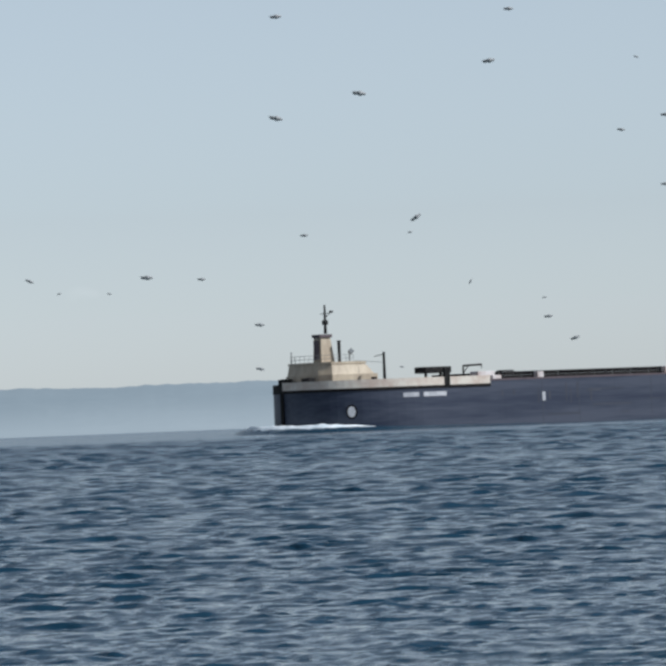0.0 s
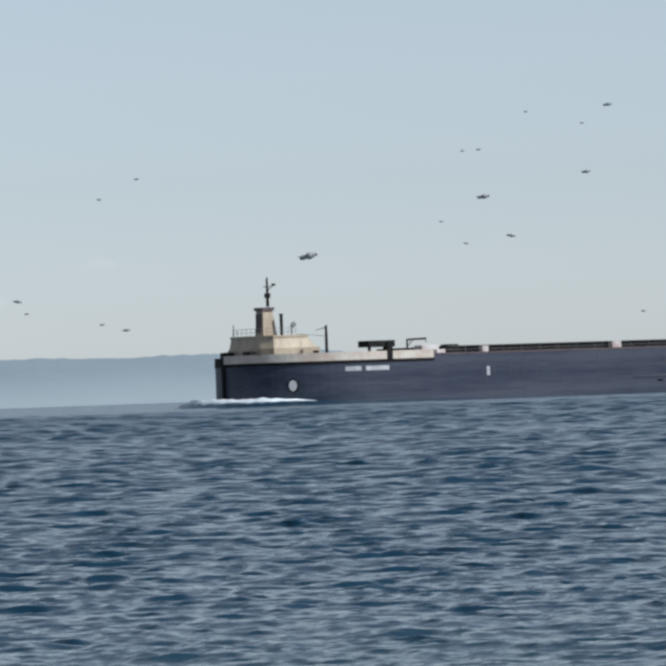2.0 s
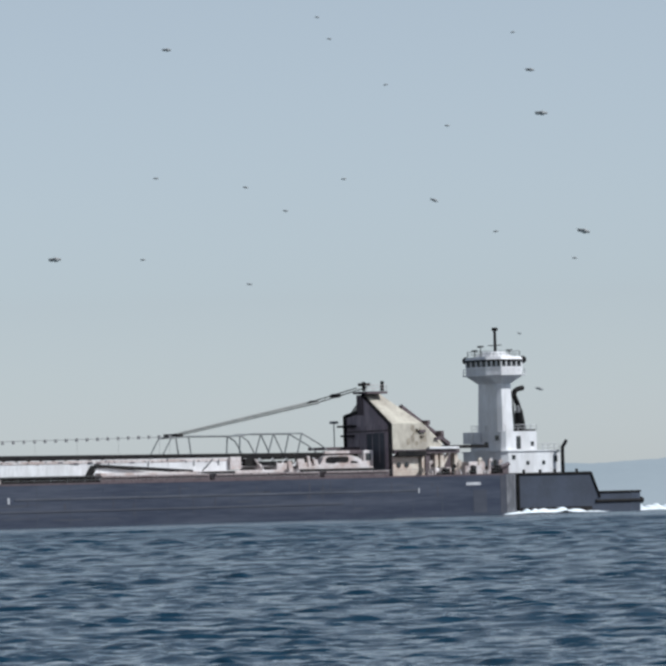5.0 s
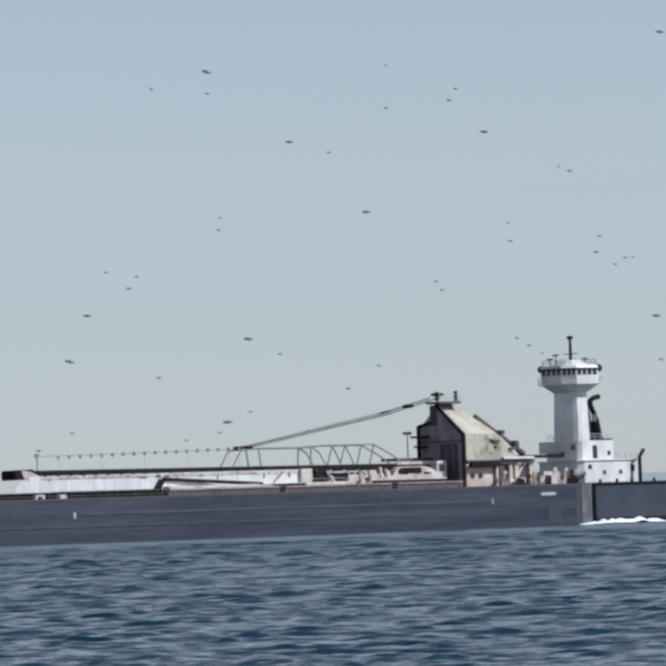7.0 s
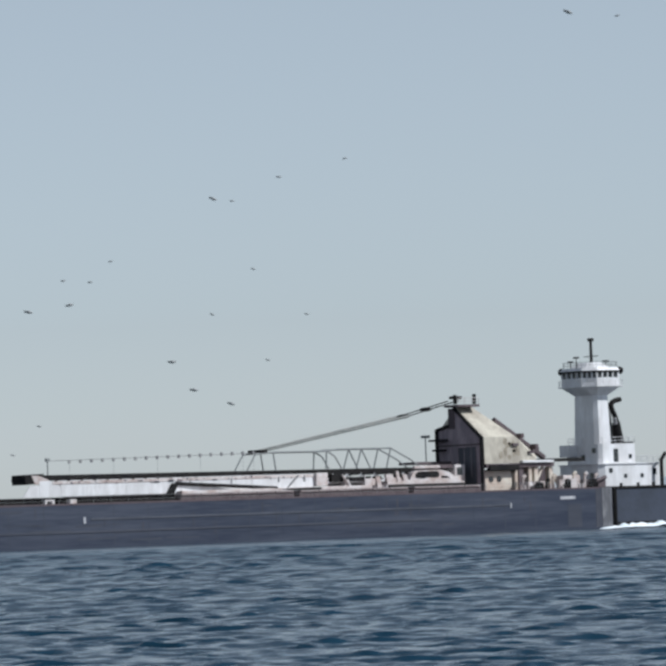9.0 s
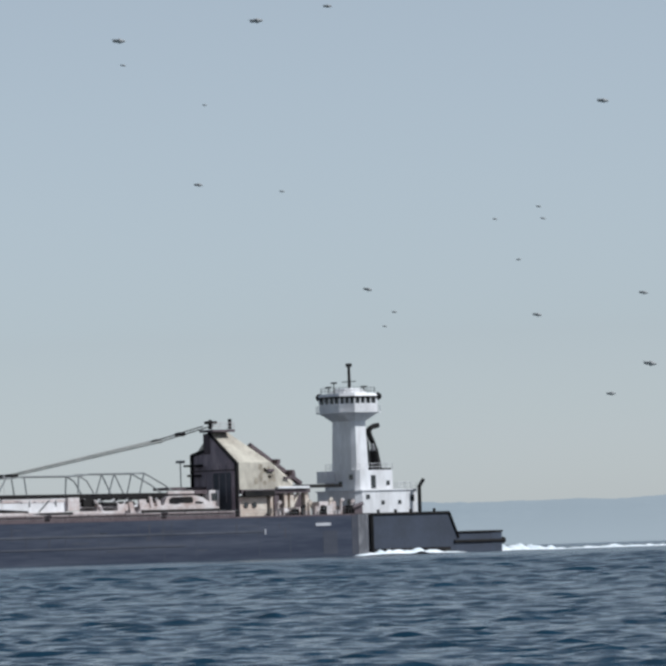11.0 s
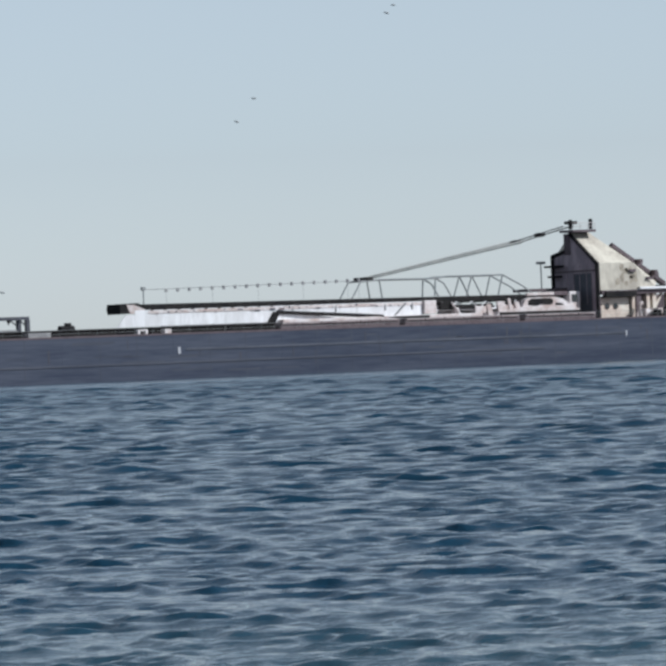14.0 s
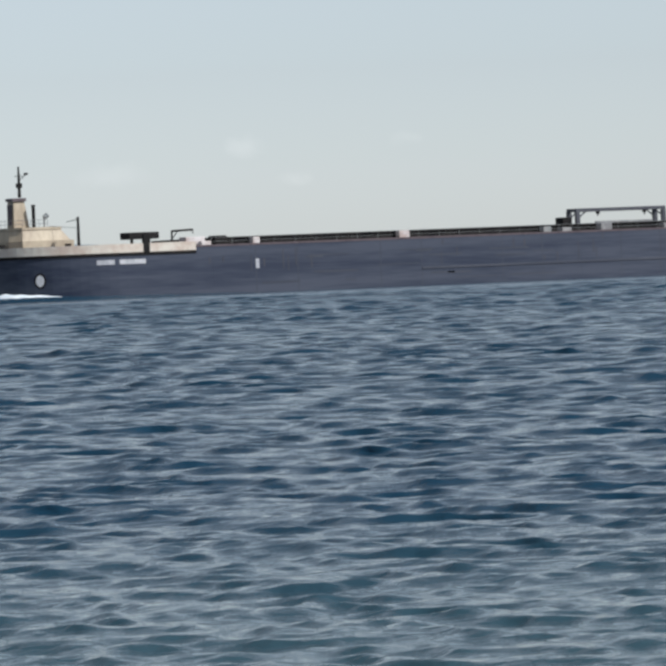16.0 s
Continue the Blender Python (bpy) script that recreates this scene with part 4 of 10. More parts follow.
            box(f, cx + w, cx + w + 0.15, cy - 0.6, cy + 0.6, DECK, DECK + 1.3, 0.04)
            part("mooring_winch", f, paint, root, "weathered mooring winch")
        else:
            box(f, cx - w, cx + w, cy - 0.4, cy + 0.4, DECK + 0.02, DECK + h, 0.08)
            box(f, cx - w - 0.06, cx + w + 0.06, cy - 0.46, cy + 0.46, DECK + h, DECK + h + 0.1, 0.03)
            part("deck_locker", f, paint, root, "weathered deck locker")
    for k in range(6):
        xx = x + 3 + k * 2.9
        b = B()
        rod(b, (xx, 1.0, DECK), (xx, 1.0, 7.0), 0.2, 8)
        rod(b, (xx + 0.7, 1.0, DECK), (xx + 0.7, 1.0, 7.0), 0.2, 8)
        part("mooring_bitt", b, M_BLACK if k % 2 else M_PINK, root)


elevator_house(ship)


# ---- the tug ----
def tug():
    root = tagged(new("pusher_tug"), "white pusher tug with tall wheelhouse tower in the barge notch", "tug")
    y0, y1 = 4.6, 19.2
    hull = [(208, 8), (212, 5.4), (226, y0), (246.0, y0), (255, y0 + 0.4), (258.2, y0 + 1.6), (259.2, y0 + 3.6), (259.2, y1 - 3.6), (258.2, y1 - 1.6), (255, y1 - 0.4), (246, y1), (226, y1), (212, 18.4), (208, 15.8)]
    part("hull", prism(B(), hull, "z", -3, 2.1), M_TUGHULL, root, "dark blue-grey tug hull")
    aft = [(p[0], p[1]) for p in hull if p[0] >= 246]
    part("after_bulwark", prism(B(), aft, "z", 2.1, 3.05), M_TUGHULL, root, "blue-grey low after bulwark")
    part("stern_rail", prism(B(), [(x * 0.998, 11.9 + (y - 11.9) * 0.97) for x, y in aft], "z", 3.05, 3.15), M_BLACK, root)
    high = B()
    prism(high, [(222, 2.1), (247.6, 2.1), (245.8, 6.1), (222, 6.1)], "y", y0, y1)
    part("raised_hull", high, M_TUGHULL, root, "blue-grey raised side plating")
    cap = B()
    rod(cap, (222, y0 - 0.02, 6.2), (245.9, y0 - 0.02, 6.2), 0.22, 6)
    rod(cap, (245.9, y0 - 0.02, 6.2), (247.7, y0 - 0.02, 2.3), 0.22, 6)
    # upright black bar drawn in for the dark gap beside the barge's corner
    rod(cap, (229.9, y0 - 0.1, 0.2), (229.9, y0 - 0.1, 6.2), 0.4, 6)
    part("trim_and_gap_bar", cap, M_BLACK, root, "black bulwark capping and a bar added for the dark gap")
    ac = B()
    rod(ac, (247.6, y0 - 0.02, 3.12), (255, y0 + 0.35, 3.12), 0.17, 6)
    rod(ac, (255, y0 + 0.35, 3.12), (258.2, y0 + 1.55, 3.12), 0.17, 6)
    rod(ac, (258.2, y0 + 1.55, 3.12), (259.2, y0 + 3.6, 3.05), 0.17, 6)
    part("after_capping", ac, M_BLACK, root, "black capping of the after bulwark")
    fender = B()
    side = [(246.8, y0 - 0.08), (255, y0 + 0.32), (258.3, y0 + 1.5), (259.35, y0 + 3.6), (259.35, y1 - 3.6)]
    for p, q in zip(side, side[1:]):
        rod(fender, (*p, 1.7), (*q, 1.7), 0.24, 8)
    bmesh.ops.create_icosphere(fender, subdivisions=2, radius=0.55, matrix=Matrix.Translation((258.7, y0 + 2.0, 1.7)))
    part("fender", fender, M_BLACK, root, "black rubber fender round the stern")
    part("boot_stripe", box(B(), 226.5, 246.0, y0 - 0.04, y0 + 0.3, -0.5, 0.95), M_BLACK, root, "black boot-topping at the waterline")
    h1 = part("main_house", prism(B(), [(229.5, 7.6), (230.5, 7.0), (241.6, 7.0), (241.6, 17.0), (230.5, 17.0), (229.5, 16.4)], "z", 6.1, 9.9), M_WHITE, root, "white main deckhouse")
    h2 = part("upper_house", prism(B(), [(230.4, 8.4), (231, 8.0), (237.6, 8.0), (237.6, 16.0), (231, 16.0), (230.4, 15.6)], "z", 9.9, 13.0), M_WHITE, root, "white upper deckhouse")
    part("deck_edge", prism(B(), [(229.3, 7.4), (230.4, 6.8), (241.9, 6.8), (241.9, 17.2), (230.4, 17.2), (229.3, 16.6)], "z", 9.82, 9.98), M_WHITE, root)
    part("door", box(B(), 233.2, 234.1, 7.93, 8.1, 10.2, 12.2), M_GLASS, h2, "dark open doorway")
    for x, y, z, w, h in ((231.6, 6.95, 8.9, 0.35, 0.35), (234.6, 6.95, 8.0, 0.3, 0.3), (238.0, 6.95, 8.0, 0.3, 0.3), (240.6, 6.95, 8.6, 0.35, 0.5), (236.6, 7.95, 11.0, 0.3, 0.35)):
        part("porthole", box(B(), x - w, x + w, y - 0.04, y + 0.2, z - h, z + h, 0.05), M_GLASS, h1)
    for y, z in ((9.4, 12.0), (11.9, 11.0), (14.4, 12.0), (9.0, 8.2), (13.0, 8.2)):
        x = 230.35 if z > 10 else 229.45
        part("porthole", box(B(), x - 0.05, x + 0.3, y - 0.4, y + 0.4, z - 0.4, z + 0.4, 0.05), M_GLASS, h1)
    # tower
    yc, xc = 11.6, 232.2
    def ring(sx, sy, cut):
        return [(xc - sx + cut, yc - sy), (xc + sx - cut, yc - sy), (xc + sx, yc - sy + cut), (xc + sx, yc + sy - cut), (xc + sx - cut, yc + sy), (xc - sx + cut, yc + sy), (xc - sx, yc + sy - cut), (xc - sx, yc - sy + cut)]
    tw = part("tower", prism(B(), ring(1.72, 2.85, 0.6), "z", 13.0, 20.5, ring(1.5, 2.6, 0.5)), M_WHITE, root, "white tapering tower")
    part("tower_flare", prism(B(), ring(1.48, 2.6, 0.5), "z", 20.5, 21.8, ring(3.7, 4.1, 1.5)), M_WHITE, tw)
    part("ladder", box(B(), xc + 1.9, xc + 2.6, yc - 1.6, yc - 0.6, 13.0, 19.4), M_GREY, tw)
    part("catwalk", prism(B(), ring(4.25, 4.4, 1.7), "z", 21.8, 21.98), M_WHITE, tw, "white catwalk round the wheelhouse")
    cw = B()
    cg = ring(4.2, 4.35, 1.7)
    railing(cw, [(*p, 21.98) for p in cg] + [(*cg[0], 21.98)], 0.9, 1.4, 0.03)
    part("catwalk_railing", cw, M_WHITE, tw)
    wh = part("wheelhouse", prism(B(), ring(3.8, 4.0, 1.6), "z", 21.8, 23.2), M_WHITE, root, "white octagonal wheelhouse")
    core = ring(3.6, 3.8, 1.55)
    part("window_band", prism(B(), core, "z", 23.2, 24.3), M_GLASS, wh, "dark wheelhouse windows")
    o = ring(3.75, 3.95, 1.6)
    for k in range(8):
        a, b = Vector((*o[k], 0)), Vector((*o[(k + 1) % 8], 0))
        n = 4 if (b - a).length > 3 else 3
        for i in range(n):
            c = a.lerp(b, i / n)
            m = B()
            box(m, c.x - 0.1, c.x + 0.1, c.y - 0.1, c.y + 0.1, 23.2, 24.3)
            part("mullion", m, M_WHITE, wh)
    part("roof", prism(B(), ring(4.0, 4.2, 1.7), "z", 24.3, 24.75, ring(3.7, 3.9, 1.6)), M_WHITE, wh, "white overhanging roof")
    # black ring painted in for the shadow under the roof overhang
    part("painted_roof_shadow", prism(B(), ring(3.95, 4.15, 1.7), "z", 24.02, 24.3), M_BLACK, wh)
    part("roof_house", prism(B(), ring(2.6, 2.8, 1.0), "z", 24.75, 25.6, ring(1.4, 1.6, 0.5)), M_WHITE, wh, "low white pyramid roof house")
    r = B()
    g = ring(3.6, 3.8, 1.6)
    railing(r, [(*p, 24.75) for p in g] + [(*g[0], 24.75)], 0.9, 1.2, 0.03)
    part("railing", r, M_GREY, wh)
    ms = B()
    rod(ms, (232.1, 11.1, 24.7), (232.1, 11.1, 29.4), 0.26, 8, 0.2)
    box(ms, 231.8, 232.4, 10.7, 11.5, 28.9, 29.4, 0.05)
    rod(ms, (232.1, 9.6, 26.6), (232.1, 12.8, 26.6), 0.07, 5)
    part("mast", ms, M_BLACK, root, "dark signal mast")
    for x, y, h in ((229.6, 11.8, 1.6), (230.0, 13.6, 1.0), (234.6, 10.6, 1.0)):
        s = B()
        rod(s, (x, y, 24.7), (x, y, 24.7 + h), 0.08, 6)
        box(s, x - 0.15, x + 0.15, y - 0.6, y + 0.6, 24.7 + h, 24.95 + h, 0.05)
        part("radar_scanner", s, M_BLACK, root)
    for x, y in ((235.9, 8.9), (229.0, 14.6)):
        s = B()
        bmesh.ops.create_icosphere(s, subdivisions=2, radius=0.6, matrix=Matrix.Translation((x, y, 24.3)))
        part("searchlight", s, M_BLACK, root)
    # exhaust stacks
    fn = B()
    rod(fn, (235.9, 9.6, 12.9), (235.2, 9.4, 16.3), 0.78, 12, 0.62)
    rod(fn, (236.1, 11.6, 12.9), (235.4, 11.4, 15.9), 0.75, 12, 0.6)
    part("funnel_casing", fn, M_BLACK, root, "black raked exhaust casing")
    fc = B()
    rod(fc, (234.75, 9.0, 16.0), (234.5, 9.0, 17.0), 0.34, 10)
    part("funnel_collar", fc, M_CONC, root, "pale grey collar on the exhaust")
    fp = B()
    bend = [(235.3, 16.2), (234.9, 17.3), (234.45, 18.1), (234.15, 18.8), (234.4, 19.35), (235.0, 19.65), (236.1, 19.85)]
    for p, q in zip(bend, bend[1:]):
        rod(fp, (p[0], 9.3, p[1]), (q[0], 9.3, q[1]), 0.4, 10)
    part("exhaust_pipe", fp, M_BLACK, root, "black hooked exhaust pipe")
    part("funnel_base", box(B(), 233.6, 237.5, 8.1, 12.8, 12.98, 13.25, 0.06), M_BLACK, root, "black plinth under the exhaust")
    r = B()
    railing(r, [(231, 8.0, 13.0), (237.6, 8.0, 13.0), (237.6, 16.0, 13.0), (231, 16.0, 13.0), (230.4, 12, 13.0), (231, 8.0, 13.0)], 1.0, 1.3, 0.035)
    railing(r, [(237.8, 7.0, 9.98), (241.6, 7.0, 9.98), (241.6, 17.0, 9.98)], 1.0, 1.3, 0.035)
    part("deck_railing", r, M_WHITE, root)
    part("bridge_wing", box(B(), 228.8, 230.6, 13.2, 15.6, 11.2, 13.0, 0.05), M_WHITE, root)
    cr = B()
    rod(cr, (241.2, 6.0, 6.1), (241.2, 6.0, 10.4), 0.28, 8)
    rod(cr, (241.2, 6.0, 10.3), (242.1, 6.0, 11.4), 0.28, 8)
    part("vent_post", cr, M_BLACK, root, "black bent vent post")
    for x in (232.0, 235.5, 238.6, 243.4):
        b = B()
        rod(b, (x, 5.2, 6.1), (x, 5.2, 6.9), 0.22, 8)
        part("bollard", b, M_BLACK, root)
    br = B()
    box(br, 226.0, 229.6, 6.0, 11.0, 6.1, 7.6, 0.1)
    rod(br, (227.0, 5.8, 7.2), (229.4, 5.8, 7.9), 0.3, 8)
    part("towing_winch", br, M_BROWN, root)
    return root


push_tug = tug()


# ---- bow wave and wakes ----
def ridge(name, path, width, height, mat, parent, label="", seed=1, rough=0.35, sub=8, across=9):
    """A low mound of water along a path, lumpy, tapering to both ends."""
    bm, rows = B(), []
    pts = [Vector(p) for p in path]
    fine = []
    for i in range(len(pts) - 1):
        p0, p1, p2, p3 = pts[max(i - 1, 0)], pts[i], pts[i + 1], pts[min(i + 2, len(pts) - 1)]
        for k in range(sub):
            t = k / sub
            fine.append(0.5 * ((2 * p1) + (p2 - p0) * t + (2 * p0 - 5 * p1 + 4 * p2 - p3) * t * t + (3 * p1 - p0 - 3 * p2 + p3) * t ** 3))
    fine.append(pts[-1])
    n = len(fine)
    for i, c in enumerate(fine):
        d = (fine[min(i + 1, n - 1)] - fine[max(i - 1, 0)]).normalized()
        side = Vector((d.y, -d.x, 0))
        u = i / (n - 1)
        swell = min(1, u * 5, (1 - u) * 3.5) ** 0.7
        row = []
        for k in range(across):
            w = 2 * k / (across - 1) - 1
            q = c + side * w * width * (0.35 + 0.65 * swell)
            z = height * swell * max(0, 1 - w * w) ** 1.3
            z *= 1 + rough * 2 * noise.noise((q.x * 0.7, q.y * 0.7, seed))
            row.append(bm.verts.new((q.x, q.y, c.z - 0.12 + z)))
        rows.append(row)
    for a, b in zip(rows, rows[1:]):
        for k in range(across - 1):
            bm.faces.new((a[k], a[k + 1], b[k + 1], b[k]))
    return part(name, bm, mat, parent, label, smooth=True)


bow_wave = tagged(new("bow_wave"), "white foam crest of the bow wave beside the hull", "wave", kind="stuff")
ridge("swell", [(30, 60, 0), (23, 46, 0), (14, 31, 0), (7, 20, 0), (4.6, 12, 0), (7, 3, 0), (14, -2.5, 0), (26, -6, 0), (40, -9, 0)], 2.6, 0.75, M_DEEP, bow_wave, "dark swell of the bow wave", 3, 0.15, 14, 11)
ridge("foam", [(19, 36, 0.3), (13, 28, 0.45), (8, 21, 0.6), (4.8, 12, 0.65), (7.2, 3, 0.62), (12.2, -1.3, 0.48), (18, -3.7, 0.12)], 0.7, 0.55, M_FOAM, bow_wave, "white foam crest", 5, 0.2, 20, 9)
stern_wave = tagged(new("stern_wave"), "white foam boiling at the barge's stern corner", "wave", kind="stuff")
ridge("foam", [(221.0, -1.6, 0.06), (226, -0.2, 0.22), (231, 1.2, 0.28), (235, 2.2, 0.22), (237.5, 2.8, 0.5), (239.5, 3.0, 0.24), (244, 3.4, 0.16), (250, 3.6, 0.07)], 0.9, 0.45, M_FOAM, stern_wave, "white wash", 7, 0.5, 14, 9)
wake = tagged(new("wake"), "white wash trailing behind the tug's stern", "wave", kind="stuff")
ridge("foam", [(257.5, 9, 0.1), (262, 9.5, 0.2), (268, 10, 0.15), (276, 10, 0.05)], 2.2, 0.62, M_FOAM, wake, "white wash", 9, 0.6, 18, 9)
ridge("foam", [(285, 22, 0.0), (300, 22, 0.1), (312, 22, 0.0)], 1.6, 0.3, M_FOAM, wake, "white wash", 11, 0.8, 18, 9)


# ---- midges in the air before the eye ----
def midge(size):
    """A midge about 7 mm long, its body along x."""
    root = tagged(new("midge"), "tiny dark midge hovering in the air over the shore", "insect", "midge swarm")
    k = 0.001 * size
    b = B()
    for x, r, l in ((-1.4, 0.75, 1.6), (0.4, 1.15, 1.4), (1.4, 0.85, 0.9)):
        bmesh.ops.create_icosphere(b, subdivisions=2, radius=1.0, matrix=Matrix.Diagonal((k, k, k, 1)) @ Matrix.Translation((x, 0, 0)) @ Matrix.Diagonal((l, r, r, 1)))
    part("body", b, M_BODY, root, smooth=True)
    h = B()
    bmesh.ops.create_icosphere(h, subdivisions=1, radius=0.6 * k, matrix=Matrix.Translation((2.5 * k, 0, -0.1 * k)))
    part("head", h, M_BODY, root, smooth=True)
    for side in (-1, 1):
        w = B()
        prism(w, [(0.9 * k, 0), (0.6 * k, side * 1.0 * k), (-1.4 * k, side * 1.7 * k), (-3.2 * k, side * 1.6 * k), (-3.5 * k, side * 0.9 * k), (-0.4 * k, 0)], "z", 0.45 * k, 0.52 * k)
        bmesh.ops.rotate(w, cent=(0, 0, 0.8 * k), matrix=Matrix.Rotation(side * radians(6), 3, "X"), verts=w.verts)
        part("wing", w, M_WING, root, "smoky translucent wing")
    return root


midges = []
for size, count in ((1.0, 2), (0.95, 6), (0.9, 16), (0.78, 38), (0.64, 44)):
    first = midge(size)
    midges += [first] + [copy_thing(first, Matrix()) for k in range(count - 1)]


# ---- movement ----
def fly(x, y, z, tilt):
    return pose(x, y, z, 0, tilt, -37)


def motions():
    times = [0.5 * k for k in range(33)]
    for thing in (ship, push_tug, bow_wave, stern_wave, wake):
        walk(thing, [(t, pose(SHIP_X - SHIP_SPEED * t, SHIP_Y, 0)) for t in times])
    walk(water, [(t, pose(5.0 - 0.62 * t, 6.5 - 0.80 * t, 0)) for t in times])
    walk(midges[0], [(0, fly(0.773, 1.217, 1.531, 6)), (0.5, fly(0.788, 1.268, 1.524, 6)), (1, fly(0.807, 1.306, 1.537, 1)), (1.5, fly(0.785, 1.366, 1.416, -18)), (2, fly(0.816, 1.367, 1.423, -15)), (2.5, fly(0.873, 1.324, 1.530, 0)), (3, fly(0.933, 1.261, 1.519, -8)), (3.5, fly(0.907, 1.243, 1.489, 40)), (4, fly(0.906, 1.183, 1.541, 0)), (4.5, fly(0.888, 1.132, 1.551, 3)), (5.3, fly(0.841, 1.101, 1.540, 3)), (6.2, fly(0.805, 1.080, 1.544, 3)), (7, fly(0.746, 1.061, 1.543, 3)), (7.5, fly(0.744, 1.084, 1.546, 3)), (8, fly(0.749, 1.121, 1.550, -7)), (8.5, fly(0.766, 1.162, 1.556, 8)), (9, fly(0.801, 1.199, 1.556, 5)), (9.5, fly(0.913, 1.190, 1.451, 55)), (10, fly(0.874, 1.272, 1.459, -2)), (10.8, fly(0.883, 1.284, 1.469, 1)), (11.7, fly(0.898, 1.246, 1.432, 4)), (12.5, fly(0.901, 1.248, 1.454, 7)), (13, fly(0.830, 1.243, 1.447, -1)), (13.5, fly(0.863, 1.160, 1.423, 4)), (14, fly(0.707, 1.205, 1.397, 4)), (14.5, fly(0.632, 1.197, 1.380, 3)), (15, fly(0.597, 1.180, 1.369, 4)), (15.5, fly(0.529, 1.195, 1.368, 11)), (16, fly(0.510, 1.204, 1.374, 7))])
    walk(midges[1], [(0, fly(0.934, 1.260, 1.529, 4)), (0.5, fly(0.903, 1.242, 1.530, 3)), (1, fly(0.873, 1.209, 1.527, 1)), (1.5, fly(0.846, 1.168, 1.513, -1)), (2, fly(0.826, 1.122, 1.506, 6)), (2.5, fly(0.845, 1.052, 1.506, -1)), (3, fly(0.873, 0.987, 1.502, 4)), (3.5, fly(0.889, 0.948, 1.516, -0)), (4, fly(0.921, 0.916, 1.529, -1)), (4.5, fly(0.950, 0.911, 1.535, 8)), (5.3, fly(1.011, 0.986, 1.536, 6)), (6.2, fly(1.048, 1.041, 1.557, 4)), (7, fly(1.085, 1.088, 1.547, 2)), (7.5, fly(1.090, 1.125, 1.564, 1)), (8, fly(1.093, 1.147, 1.549, 2)), (8.5, fly(1.094, 1.144, 1.548, 2)), (9, fly(1.088, 1.122, 1.566, 1)), (9.5, fly(1.074, 1.088, 1.570, 6)), (10, fly(1.050, 1.051, 1.556, -1)), (10.8, fly(1.027, 0.994, 1.572, 3)), (11.7, fly(0.952, 0.967, 1.546, 7)), (12.5, fly(0.934, 0.902, 1.528, 10)), (13, fly(0.901, 0.933, 1.543, 0)), (13.5, fly(0.909, 0.956, 1.519, -7)), (14, fly(0.890, 1.023, 1.482, -6)), (14.5, fly(0.871, 1.098, 1.484, 2)), (15, fly(0.864, 1.166, 1.482, -8)), (15.5, fly(0.845, 1.241, 1.473, 5)), (16, fly(0.842, 1.293, 1.491, -2))])
    walk(midges[2], [(0, fly(1.254, 1.921, 1.539, -10)), (0.5, fly(1.277, 1.991, 1.635, 1)), (1, fly(1.309, 2.056, 1.613, -1)), (1.5, fly(1.339, 2.095, 1.637, 4)), (2, fly(1.369, 2.108, 1.636, -3)), (2.5, fly(1.458, 2.052, 1.593, -2)), (3, fly(1.543, 1.964, 1.456, -3)), (3.5, fly(1.030, 1.212, 1.427, 40)), (4, fly(1.538, 1.808, 1.507, -9)), (4.5, fly(1.579, 1.661, 1.548, -2)), (5.3, fly(1.525, 1.634, 1.558, -0)), (6.2, fly(1.508, 1.528, 1.594, 1)), (7, fly(1.444, 1.480, 1.540, 2)), (7.5, fly(1.431, 1.532, 1.543, -1)), (8, fly(1.414, 1.619, 1.525, -5)), (8.5, fly(1.465, 1.669, 1.519, -85)), (9, fly(1.581, 1.670, 1.524, -6)), (9.5, fly(1.652, 1.710, 1.533, 2)), (10, fly(1.651, 1.801, 1.578, 5)), (10.8, fly(1.722, 1.789, 1.595, 3)), (11.7, fly(1.647, 1.763, 1.570, 2)), (12.5, fly(1.727, 1.718, 1.574, 0)), (13, fly(1.612, 1.732, 1.559, 12)), (13.5, fly(1.547, 1.688, 1.528, 4)), (14, fly(1.435, 1.685, 1.476, 1)), (14.5, fly(1.321, 1.692, 1.447, 14)), (15, fly(1.237, 1.693, 1.428, 0)), (15.5, fly(1.162, 1.715, 1.425, -2)), (16, fly(1.128, 1.737, 1.500, -4))])
